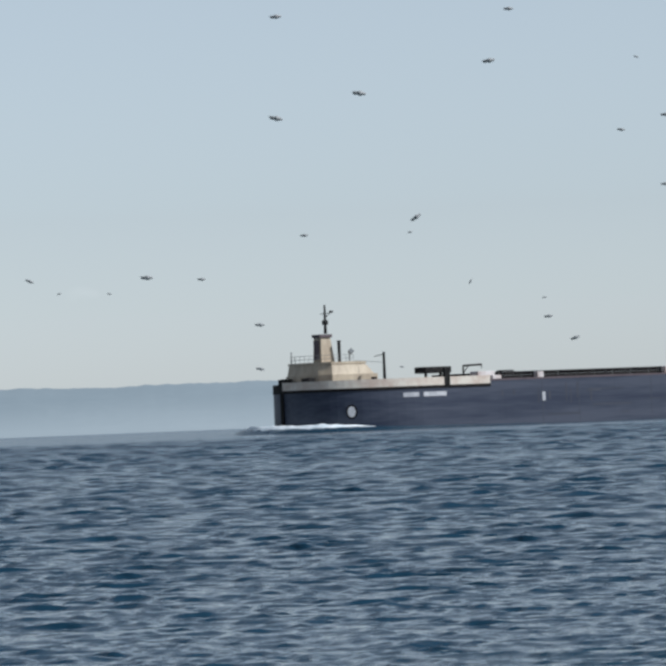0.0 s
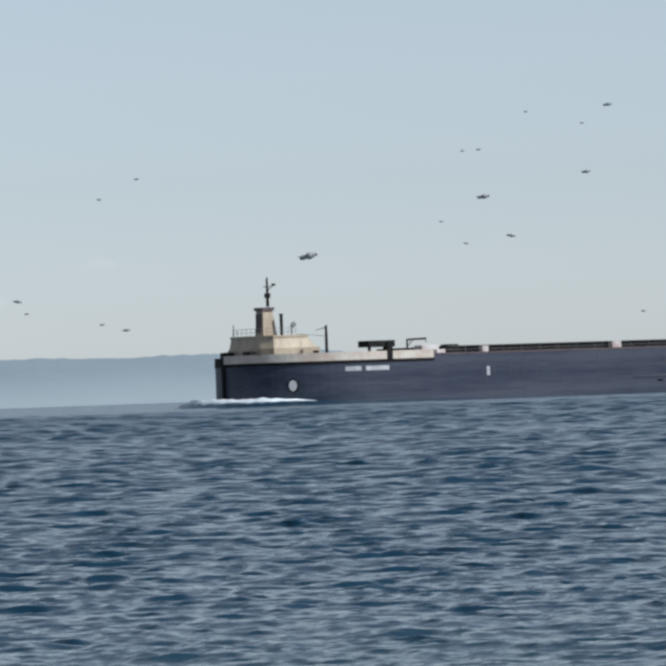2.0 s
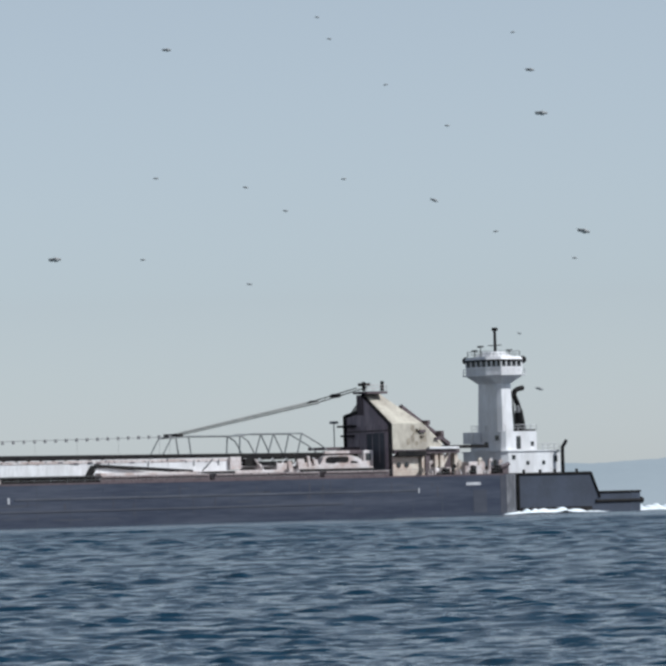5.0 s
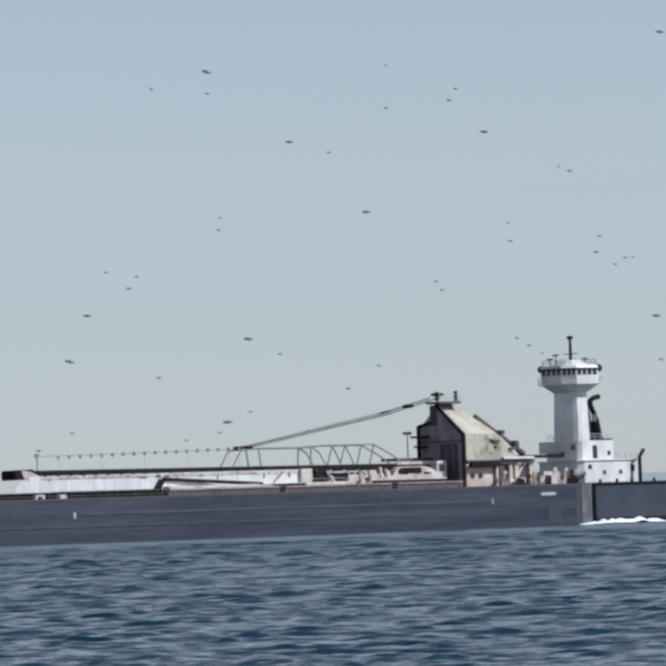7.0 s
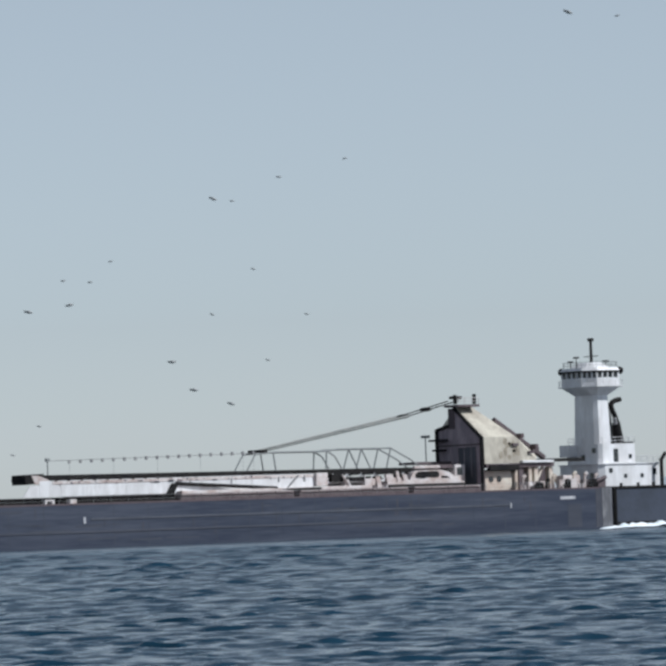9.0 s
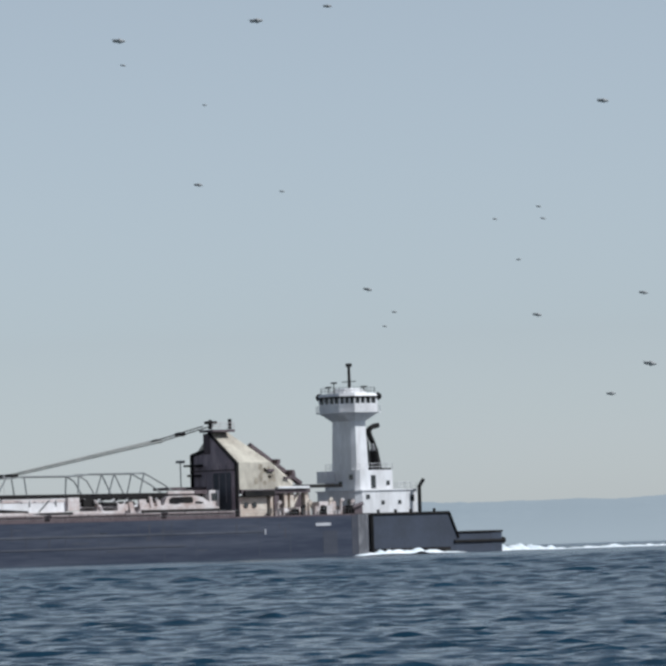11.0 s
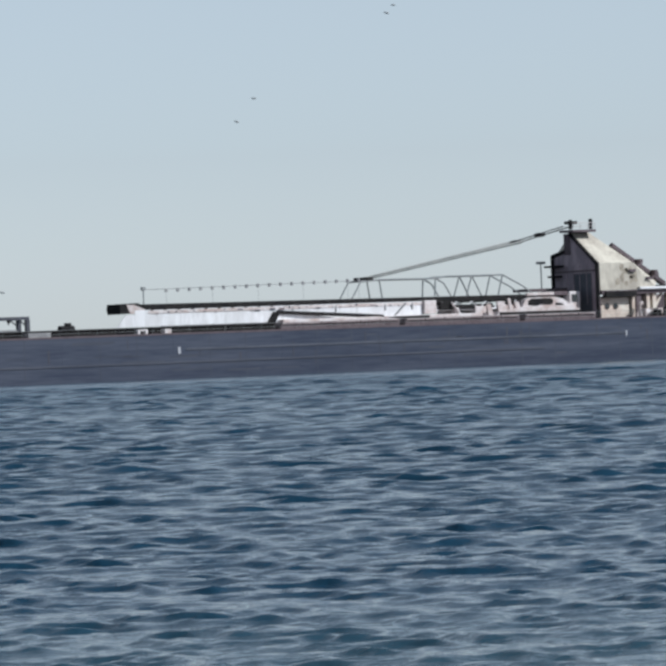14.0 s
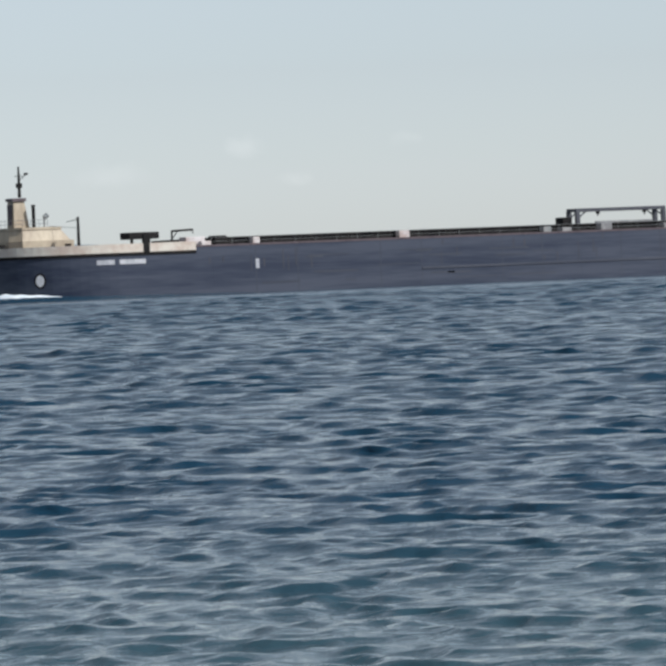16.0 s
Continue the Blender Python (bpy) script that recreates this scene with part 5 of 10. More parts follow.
    walk(midges[3], [(0, fly(1.332, 2.111, 1.478, -35)), (0.5, fly(1.278, 2.083, 1.499, -0)), (1, fly(1.200, 2.046, 1.535, 5)), (1.5, fly(1.241, 1.932, 1.457, 12)), (2, fly(1.202, 1.864, 1.463, -10)), (2.5, fly(1.342, 1.679, 1.447, 2)), (3, fly(1.395, 1.568, 1.443, 0)), (3.5, fly(1.419, 1.509, 1.468, -3)), (4, fly(1.455, 1.474, 1.488, 1)), (4.5, fly(1.454, 1.514, 1.496, 12)), (5.3, fly(1.550, 1.610, 1.496, 8)), (6.2, fly(1.579, 1.679, 1.495, 3)), (7, fly(1.711, 1.749, 1.525, -1)), (7.5, fly(1.601, 1.920, 1.467, -25)), (8, fly(1.703, 1.865, 1.464, -15)), (8.5, fly(1.710, 1.857, 1.462, 0)), (9, fly(1.726, 1.802, 1.463, -4)), (9.5, fly(1.683, 1.769, 1.467, -0)), (10, fly(1.648, 1.705, 1.467, 6)), (10.8, fly(1.584, 1.604, 1.454, 6)), (11.7, fly(1.476, 1.568, 1.466, 6)), (12.5, fly(1.481, 1.448, 1.455, 6)), (13, fly(1.411, 1.520, 1.448, 3)), (13.5, fly(1.415, 1.557, 1.426, -1)), (14, fly(1.393, 1.648, 1.382, -2)), (14.5, fly(1.353, 1.770, 1.355, 4)), (15, fly(1.344, 1.875, 1.335, 1)), (15.5, fly(1.300, 2.000, 1.332, -5)), (16, fly(1.315, 2.071, 1.341, 2))])
    walk(midges[4], [(0, fly(1.100, 1.783, 1.514, 6)), (0.5, fly(1.069, 1.765, 1.577, 6)), (1, fly(1.064, 1.770, 1.567, 8)), (1.5, fly(1.081, 1.793, 1.573, -8)), (2, fly(1.122, 1.828, 1.587, 1)), (2.5, fly(1.237, 1.837, 1.590, -6)), (3, fly(1.382, 1.830, 1.598, 1)), (3.5, fly(1.533, 1.817, 1.534, -12)), (4, fly(1.578, 1.871, 1.509, 15)), (4.5, fly(1.626, 1.879, 1.665, 1)), (5.3, fly(1.615, 1.912, 1.661, 1)), (6.2, fly(1.496, 1.814, 1.623, 1)), (7, fly(1.503, 1.817, 1.650, 1)), (7.5, fly(1.427, 1.778, 1.636, -1)), (8, fly(1.365, 1.728, 1.623, -1)), (8.5, fly(1.325, 1.672, 1.622, 4)), (9, fly(1.304, 1.624, 1.630, -1)), (9.5, fly(1.302, 1.592, 1.633, 6)), (10, fly(1.313, 1.584, 1.648, -8)), (10.8, fly(1.376, 1.656, 1.597, -5)), (11.7, fly(1.475, 1.684, 1.662, -2)), (12.5, fly(1.544, 1.798, 1.657, 1)), (13, fly(1.522, 1.904, 1.660, 3)), (13.5, fly(1.540, 1.954, 1.657, -6)), (14, fly(1.470, 2.043, 1.616, 0)), (14.5, fly(1.375, 2.110, 1.552, 1)), (15, fly(1.290, 2.126, 1.573, 5)), (15.5, fly(1.179, 2.129, 1.558, -13)), (16, fly(1.101, 2.092, 1.541, 4))])
    walk(midges[5], [(0, fly(1.124, 2.010, 1.448, 0)), (0.5, fly(1.174, 2.071, 1.469, 10)), (1, fly(1.074, 2.201, 1.474, 9)), (1.5, fly(1.089, 2.250, 1.470, -7)), (2, fly(1.112, 2.268, 1.461, -9)), (2.5, fly(1.220, 2.210, 1.452, 2)), (3, fly(1.297, 2.132, 1.445, 5)), (3.5, fly(1.387, 2.010, 1.472, -2)), (4, fly(1.389, 1.921, 1.492, -0)), (4.5, fly(1.414, 1.803, 1.493, -3)), (5.3, fly(1.331, 1.763, 1.492, -4)), (6.2, fly(1.240, 1.724, 1.451, -5)), (7, fly(1.172, 1.708, 1.497, -7)), (7.5, fly(1.161, 1.751, 1.500, -1)), (8, fly(1.187, 1.798, 1.502, 8)), (8.5, fly(1.218, 1.862, 1.506, -9)), (9, fly(1.282, 1.914, 1.513, 4)), (9.5, fly(1.349, 1.963, 1.522, 6)), (10, fly(1.416, 1.999, 1.529, 11)), (10.8, fly(1.413, 2.044, 1.580, 9)), (11.7, fly(1.447, 2.010, 1.507, 6)), (12.5, fly(1.410, 1.987, 1.523, 3)), (13, fly(1.319, 1.965, 1.510, -1)), (13.5, fly(1.274, 1.901, 1.484, 1)), (14, fly(1.142, 1.894, 1.436, -2)), (14.5, fly(1.013, 1.890, 1.408, -7)), (15, fly(0.931, 1.877, 1.391, -6)), (15.5, fly(0.865, 1.883, 1.388, -9)), (16, fly(0.806, 1.913, 1.399, 10))])
    walk(midges[6], [(0, fly(1.273, 2.138, 1.578, -5)), (0.5, fly(1.156, 2.145, 1.565, -10)), (1, fly(1.103, 2.097, 1.510, 3)), (1.5, fly(1.089, 2.017, 1.473, -1)), (2, fly(0.971, 1.990, 1.465, 16)), (2.5, fly(1.024, 1.886, 1.455, -3)), (3, fly(1.093, 1.789, 1.447, 8)), (3.5, fly(1.203, 1.679, 1.550, 7)), (4, fly(1.241, 1.649, 1.595, 5)), (4.5, fly(1.245, 1.682, 1.607, 10)), (5.3, fly(1.337, 1.781, 1.632, 6)), (6.2, fly(1.343, 1.886, 1.649, 1)), (7, fly(1.406, 1.987, 1.688, -3)), (7.5, fly(1.393, 2.056, 1.695, -3)), (8, fly(1.385, 2.090, 1.698, 3)), (8.5, fly(1.382, 2.089, 1.697, 5)), (9, fly(1.382, 2.053, 1.696, 4)), (9.5, fly(1.422, 1.967, 1.635, 25)), (10, fly(1.391, 1.894, 1.685, 1)), (10.8, fly(1.325, 1.791, 1.661, 0)), (11.7, fly(1.325, 1.744, 1.651, -0)), (12.5, fly(1.198, 1.670, 1.643, -0)), (13, fly(1.141, 1.717, 1.620, 10)), (13.5, fly(1.146, 1.750, 1.628, 8)), (14, fly(1.094, 1.852, 1.592, 10)), (14.5, fly(1.042, 1.967, 1.546, 3)), (15, fly(1.013, 2.072, 1.535, -6)), (15.5, fly(0.962, 2.180, 1.560, -3)), (16, fly(0.941, 2.262, 1.564, -6))])
    walk(midges[7], [(0, fly(1.070, 1.800, 1.505, 10)), (0.5, fly(1.040, 1.779, 1.598, 6)), (1, fly(1.036, 1.787, 1.571, 2)), (1.5, fly(1.053, 1.812, 1.570, -5)), (2, fly(1.094, 1.850, 1.564, 6)), (2.5, fly(1.210, 1.861, 1.576, -10)), (3, fly(1.354, 1.855, 1.607, 4)), (3.5, fly(1.472, 1.863, 1.611, -6)), (4, fly(1.556, 1.880, 1.635, -1)), (4.5, fly(1.606, 1.895, 1.690, -5)), (5.3, fly(1.579, 1.891, 1.655, -1)), (6.2, fly(1.517, 1.874, 1.688, 3)), (7, fly(1.480, 1.826, 1.676, 8)), (7.5, fly(1.404, 1.786, 1.671, -8)), (8, fly(1.343, 1.737, 1.643, 5)), (8.5, fly(1.305, 1.682, 1.639, 0)), (9, fly(1.286, 1.637, 1.624, 6)), (9.5, fly(1.285, 1.606, 1.633, 17)), (10, fly(1.298, 1.599, 1.636, -8)), (10.8, fly(1.365, 1.726, 1.598, -0)), (11.7, fly(1.427, 1.756, 1.636, 7)), (12.5, fly(1.491, 1.858, 1.575, 15)), (13, fly(1.462, 1.967, 1.545, -3)), (13.5, fly(1.369, 2.093, 1.528, -2)), (14, fly(1.320, 2.154, 1.477, 10)), (14.5, fly(1.197, 2.221, 1.447, 1)), (15, fly(1.123, 2.225, 1.427, 5)), (15.5, fly(0.998, 2.223, 1.423, -4)), (16, fly(0.920, 2.179, 1.434, 1))])
    walk(midges[8], [(0, fly(1.450, 2.738, 1.472, 20)), (0.5, fly(1.497, 2.829, 1.566, 10)), (1, fly(1.554, 2.908, 1.498, -7)), (1.5, fly(1.621, 2.952, 1.442, 6)), (2, fly(1.639, 2.985, 1.427, -7)), (2.5, fly(1.814, 2.878, 1.530, -2)), (3, fly(1.949, 2.745, 1.456, 10)), (3.5, fly(2.010, 2.612, 1.495, 8)), (4, fly(1.940, 2.542, 1.576, 14)), (4.5, fly(1.815, 2.502, 1.584, 14)), (5.3, fly(1.739, 2.430, 1.573, 9)), (6.2, fly(1.667, 2.338, 1.564, 5)), (7, fly(1.572, 2.302, 1.582, 0)), (7.5, fly(1.573, 2.348, 1.585, 1)), (8, fly(1.676, 2.365, 1.557, -8)), (8.5, fly(1.722, 2.441, 1.639, 4)), (9, fly(1.731, 2.563, 1.654, 7)), (9.5, fly(1.830, 2.622, 1.670, -16)), (10, fly(1.888, 2.694, 1.684, -11)), (10.8, fly(1.898, 2.662, 1.676, -10)), (11.7, fly(1.889, 2.742, 1.726, -10)), (12.5, fly(1.924, 2.657, 1.674, -9)), (13, fly(1.771, 2.633, 1.784, 2)), (13.5, fly(1.714, 2.548, 1.742, 3)), (14, fly(1.523, 2.552, 1.670, -3)), (14.5, fly(1.378, 2.533, 1.626, 9)), (15, fly(1.280, 2.511, 1.598, -1)), (15.5, fly(1.145, 2.539, 1.592, -5)), (16, fly(1.100, 2.561, 1.606, 6))])
    walk(midges[9], [(0, fly(1.674, 2.920, 1.477, -2)), (0.5, fly(1.553, 2.901, 1.597, 2)), (1, fly(1.553, 2.798, 1.529, 3)), (1.5, fly(1.485, 2.714, 1.530, -10)), (2, fly(1.384, 2.651, 1.440, 4)), (2.5, fly(1.410, 2.532, 1.429, 0)), (3, fly(1.472, 2.417, 1.422, -2)), (3.5, fly(1.547, 2.325, 1.455, 7)), (4, fly(1.611, 2.282, 1.481, -1)), (4.5, fly(1.660, 2.294, 1.494, -6)), (5.3, fly(1.780, 2.408, 1.581, -4)), (6.2, fly(1.879, 2.522, 1.522, -2)), (7, fly(1.974, 2.645, 1.520, 0)), (7.5, fly(1.988, 2.715, 1.589, 20)), (8, fly(1.984, 2.761, 1.587, -4)), (8.5, fly(1.996, 2.748, 1.610, 3)), (9, fly(2.036, 2.670, 1.600, 20)), (9.5, fly(2.011, 2.580, 1.760, 6)), (10, fly(1.993, 2.493, 1.597, 5)), (10.8, fly(1.945, 2.419, 1.597, 5)), (11.7, fly(1.950, 2.210, 1.624, 4)), (12.5, fly(1.813, 2.113, 1.600, 4)), (13, fly(1.751, 2.172, 1.567, 1)), (13.5, fly(1.755, 2.224, 1.520, -10)), (14, fly(1.699, 2.345, 1.648, 12)), (14.5, fly(1.644, 2.506, 1.578, 13)), (15, fly(1.617, 2.646, 1.619, 8)), (15.5, fly(1.563, 2.800, 1.625, 6)), (16, fly(1.546, 2.917, 1.583, -9))])
    walk(midges[10], [(0, fly(1.624, 2.312, 1.542, -2)), (0.5, fly(1.629, 2.265, 1.542, 4)), (1, fly(1.574, 2.303, 1.560, -6)), (1.5, fly(1.500, 2.401, 1.493, -7)), (2, fly(1.586, 2.432, 1.466, 7)), (2.5, fly(1.764, 2.425, 1.435, -3)), (3, fly(1.917, 2.442, 1.449, 15)), (3.5, fly(2.019, 2.496, 1.439, 5)), (4, fly(2.309, 2.361, 1.467, 13)), (4.5, fly(2.355, 2.412, 1.455, 15)), (5.3, fly(2.262, 2.452, 1.459, 10)), (6.2, fly(2.240, 2.394, 1.532, 5)), (7, fly(2.184, 2.334, 1.503, 0)), (7.5, fly(2.064, 2.297, 1.539, -4)), (8, fly(1.897, 2.300, 1.545, 9)), (8.5, fly(1.970, 2.115, 1.532, 3)), (9, fly(1.934, 2.057, 1.532, -7)), (9.5, fly(1.946, 1.998, 1.534, -2)), (10, fly(1.938, 2.010, 1.540, 0)), (10.8, fly(1.974, 2.115, 1.505, 6)), (11.7, fly(2.095, 2.241, 1.559, 11)), (12.5, fly(2.169, 2.366, 1.587, 17)), (13, fly(2.250, 2.416, 1.577, -11)), (13.5, fly(2.305, 2.459, 1.542, -4)), (14, fly(2.214, 2.588, 1.473, 10)), (14.5, fly(2.078, 2.695, 1.432, 2)), (15, fly(1.944, 2.743, 1.405, 13)), (15.5, fly(1.798, 2.755, 1.401, -6)), (16, fly(1.714, 2.695, 1.414, -2))])
    walk(midges[11], [(0, fly(1.402, 2.749, 1.727, 5)), (0.5, fly(1.515, 2.822, 1.608, -3)), (1, fly(1.550, 2.896, 1.730, -5)), (1.5, fly(1.592, 2.959, 1.650, -14)), (2, fly(1.631, 2.970, 1.727, 2)), (2.5, fly(1.800, 2.880, 1.611, 15)), (3, fly(1.951, 2.734, 1.583, 9)), (3.5, fly(1.988, 2.618, 1.578, -10)), (4, fly(1.964, 2.511, 1.652, 0)), (4.5, fly(1.948, 2.384, 1.669, -4)), (5.3, fly(1.848, 2.306, 1.629, 1)), (6.2, fly(1.817, 2.311, 1.573, 6)), (7, fly(1.721, 2.190, 1.629, 11)), (7.5, fly(1.696, 2.261, 1.612, -11)), (8, fly(1.703, 2.342, 1.651, 1)), (8.5, fly(1.748, 2.428, 1.646, 7)), (9, fly(1.822, 2.492, 1.762, 1)), (9.5, fly(1.905, 2.559, 1.784, 5)), (10, fly(1.884, 2.685, 1.804, 10)), (10.8, fly(1.886, 2.659, 1.818, 7)), (11.7, fly(1.862, 2.658, 1.759, 3)), (12.5, fly(1.902, 2.652, 1.794, -1)), (13, fly(1.756, 2.640, 1.763, -4)), (13.5, fly(1.681, 2.568, 1.709, 7)), (14, fly(1.517, 2.550, 1.669, 7)), (14.5, fly(1.353, 2.543, 1.625, 6)), (15, fly(1.240, 2.532, 1.554, -1)), (15.5, fly(1.127, 2.546, 1.594, 8)), (16, fly(1.075, 2.575, 1.582, -5))])
    walk(midges[12], [(0, fly(1.907, 2.766, 1.564, 6)), (0.5, fly(1.815, 2.744, 1.527, 4)), (1, fly(1.828, 2.622, 1.515, -7)), (1.5, fly(1.781, 2.525, 1.501, -1)), (2, fly(1.667, 2.474, 1.504, -6)), (2.5, fly(1.744, 2.308, 1.469, -6)), (3, fly(1.788, 2.187, 1.492, 10)), (3.5, fly(1.849, 2.091, 1.499, 2)), (4, fly(1.972, 1.977, 1.523, 5)), (4.5, fly(2.040, 1.964, 1.535, -2)), (5.3, fly(2.156, 2.097, 1.543, -2)), (6.2, fly(2.235, 2.213, 1.507, -2)), (7, fly(2.314, 2.354, 1.578, -1)), (7.5, fly(2.255, 2.502, 1.579, 0)), (8, fly(2.154, 2.633, 1.568, -2)), (8.5, fly(2.139, 2.636, 1.610, -12)), (9, fly(2.126, 2.578, 1.753, 3)), (9.5, fly(2.099, 2.498, 1.797, 8)), (10, fly(2.054, 2.411, 1.791, 1)), (10.8, fly(2.002, 2.318, 1.726, 1)), (11.7, fly(1.942, 2.248, 1.633, 1)), (12.5, fly(1.830, 2.097, 1.612, 1)), (13, fly(1.675, 2.229, 1.612, -16)), (13.5, fly(1.643, 2.311, 1.535, 3)), (14, fly(1.510, 2.488, 1.483, -8)), (14.5, fly(1.404, 2.660, 1.452, 3)), (15, fly(1.408, 2.779, 1.428, -5)), (15.5, fly(1.329, 2.933, 1.426, 14)), (16, fly(1.286, 3.051, 1.445, -1))])
    walk(midges[13], [(0, fly(1.503, 2.379, 1.652, 12)), (0.5, fly(1.463, 2.365, 1.647, 6)), (1, fly(1.400, 2.413, 1.580, 3)), (1.5, fly(1.411, 2.451, 1.597, -1)), (2, fly(1.465, 2.494, 1.683, -4)), (2.5, fly(1.631, 2.515, 1.573, 1)), (3, fly(1.909, 2.450, 1.552, 6)), (3.5, fly(2.084, 2.443, 1.557, -20)), (4, fly(2.194, 2.448, 1.745, 4)), (4.5, fly(2.266, 2.474, 1.735, -15)), (5.3, fly(2.165, 2.521, 1.733, -11)), (6.2, fly(2.093, 2.413, 1.606, -8)), (7, fly(2.045, 2.446, 1.574, -4)), (7.5, fly(1.960, 2.383, 1.475, 9)), (8, fly(1.857, 2.331, 1.466, 2)), (8.5, fly(1.988, 2.097, 1.472, -3)), (9, fly(1.938, 2.053, 1.475, -2)), (9.5, fly(1.949, 1.998, 1.478, 8)), (10, fly(1.951, 2.003, 1.483, -7)), (10.8, fly(2.001, 2.073, 1.461, -2)), (11.7, fly(2.041, 2.215, 1.470, 4)), (12.5, fly(2.158, 2.391, 1.413, 10)), (13, fly(2.255, 2.423, 1.489, -3)), (13.5, fly(2.285, 2.485, 1.453, -9)), (14, fly(2.196, 2.606, 1.383, 2)), (14.5, fly(2.056, 2.710, 1.342, 6)), (15, fly(1.980, 2.713, 1.314, -5)), (15.5, fly(1.826, 2.730, 1.312, -4)), (16, fly(1.682, 2.709, 1.331, -10))])
    walk(midges[14], [(0, fly(1.396, 2.751, 1.773, -1)), (0.5, fly(1.398, 2.867, 1.794, 7)), (1, fly(1.470, 2.933, 1.799, -1)), (1.5, fly(1.529, 2.999, 1.600, -9)), (2, fly(1.542, 3.031, 1.590, 3)), (2.5, fly(1.740, 2.920, 1.547, -6)), (3, fly(1.900, 2.772, 1.487, 12)), (3.5, fly(1.932, 2.660, 1.485, -6)), (4, fly(1.941, 2.531, 1.544, -12)), (4.5, fly(1.813, 2.492, 1.554, -4)), (5.3, fly(1.762, 2.392, 1.538, -4)), (6.2, fly(1.789, 2.285, 1.479, -5)), (7, fly(1.732, 2.196, 1.438, -5)), (7.5, fly(1.732, 2.248, 1.458, 5)), (8, fly(1.726, 2.340, 1.543, -5)), (8.5, fly(1.806, 2.393, 1.631, 4)), (9, fly(1.876, 2.486, 1.468, 5)), (9.5, fly(1.809, 2.662, 1.514, -12)), (10, fly(1.897, 2.710, 1.523, 7)), (10.8, fly(1.877, 2.757, 1.543, 4)), (11.7, fly(1.876, 2.677, 1.542, 1)), (12.5, fly(1.925, 2.659, 1.513, -3)), (13, fly(1.781, 2.643, 1.498, -3)), (13.5, fly(1.707, 2.564, 1.465, 5)), (14, fly(1.516, 2.562, 1.403, 14)), (14.5, fly(1.365, 2.543, 1.367, -5)), (15, fly(1.228, 2.541, 1.346, 5)), (15.5, fly(1.114, 2.560, 1.343, 5)), (16, fly(1.100, 2.573, 1.355, -6))])
    walk(midges[15], [(0, fly(1.730, 2.880, 1.503, -4)), (0.5, fly(1.705, 2.808, 1.544, 3)), (1, fly(1.616, 2.751, 1.520, -8)), (1.5, fly(1.615, 2.624, 1.557, 8)), (2, fly(1.579, 2.513, 1.661, 3)), (2.5, fly(1.608, 2.400, 1.466, -0)), (3, fly(1.717, 2.240, 1.481, 6)), (3.5, fly(1.708, 2.206, 1.489, 5)), (4, fly(1.754, 2.153, 1.717, -15)), (4.5, fly(1.806, 2.170, 1.679, 6)), (5.3, fly(1.914, 2.366, 1.712, 5)), (6.2, fly(1.968, 2.426, 1.599, 4)), (7, fly(2.081, 2.564, 1.628, 3)), (7.5, fly(2.083, 2.645, 1.634, 9)), (8, fly(2.109, 2.663, 1.646, 2)), (8.5, fly(2.129, 2.643, 1.616, -5)), (9, fly(2.042, 2.666, 1.465, 15)), (9.5, fly(1.829, 2.726, 1.518, 1)), (10, fly(1.793, 2.634, 1.519, -10)), (10.8, fly(1.756, 2.512, 1.608, -11)), (11.7, fly(1.704, 2.303, 1.477, -13)), (12.5, fly(1.653, 2.247, 1.493, -14)), (13, fly(1.635, 2.270, 1.464, 15)), (13.5, fly(1.559, 2.375, 1.459, -0)), (14, fly(1.483, 2.511, 1.402, 5)), (14.5, fly(1.425, 2.655, 1.366, 2)), (15, fly(1.357, 2.810, 1.343, -7)), (15.5, fly(1.290, 2.956, 1.337, 3)), (16, fly(1.261, 3.066, 1.352, 2))])
    walk(midges[16], [(0, fly(1.432, 2.435, 1.435, -0)), (0.5, fly(1.476, 2.370, 1.456, -10)), (1, fly(1.609, 2.288, 1.446, -5)), (1.5, fly(1.499, 2.411, 1.416, -6)), (2, fly(1.724, 2.347, 1.401, -5)), (2.5, fly(1.882, 2.347, 1.390, 2)), (3, fly(2.073, 2.326, 1.386, 8)), (3.5, fly(2.240, 2.314, 1.425, 2)), (4, fly(2.354, 2.328, 1.459, 1)), (4.5, fly(2.406, 2.367, 1.474, 5)), (5.3, fly(2.343, 2.300, 1.447, 1)), (6.2, fly(2.259, 2.337, 1.476, -4)), (7, fly(2.203, 2.303, 1.486, -8)), (7.5, fly(2.058, 2.288, 1.545, 7)), (8, fly(1.884, 2.299, 1.540, 6)), (8.5, fly(1.952, 2.122, 1.527, -5)), (9, fly(1.932, 2.053, 1.526, -5)), (9.5, fly(1.930, 2.011, 1.530, 7)), (10, fly(1.948, 2.003, 1.534, 7)), (10.8, fly(2.033, 2.114, 1.522, 7)), (11.7, fly(2.163, 2.118, 1.520, 7)), (12.5, fly(2.302, 2.253, 1.557, 8)), (13, fly(2.273, 2.407, 1.549, 1)), (13.5, fly(2.279, 2.491, 1.516, -12)), (14, fly(2.202, 2.600, 1.445, -1)), (14.5, fly(2.067, 2.700, 1.404, 13)), (15, fly(1.949, 2.732, 1.377, -7)), (15.5, fly(1.806, 2.740, 1.373, 5)), (16, fly(1.712, 2.684, 1.388, -13))])
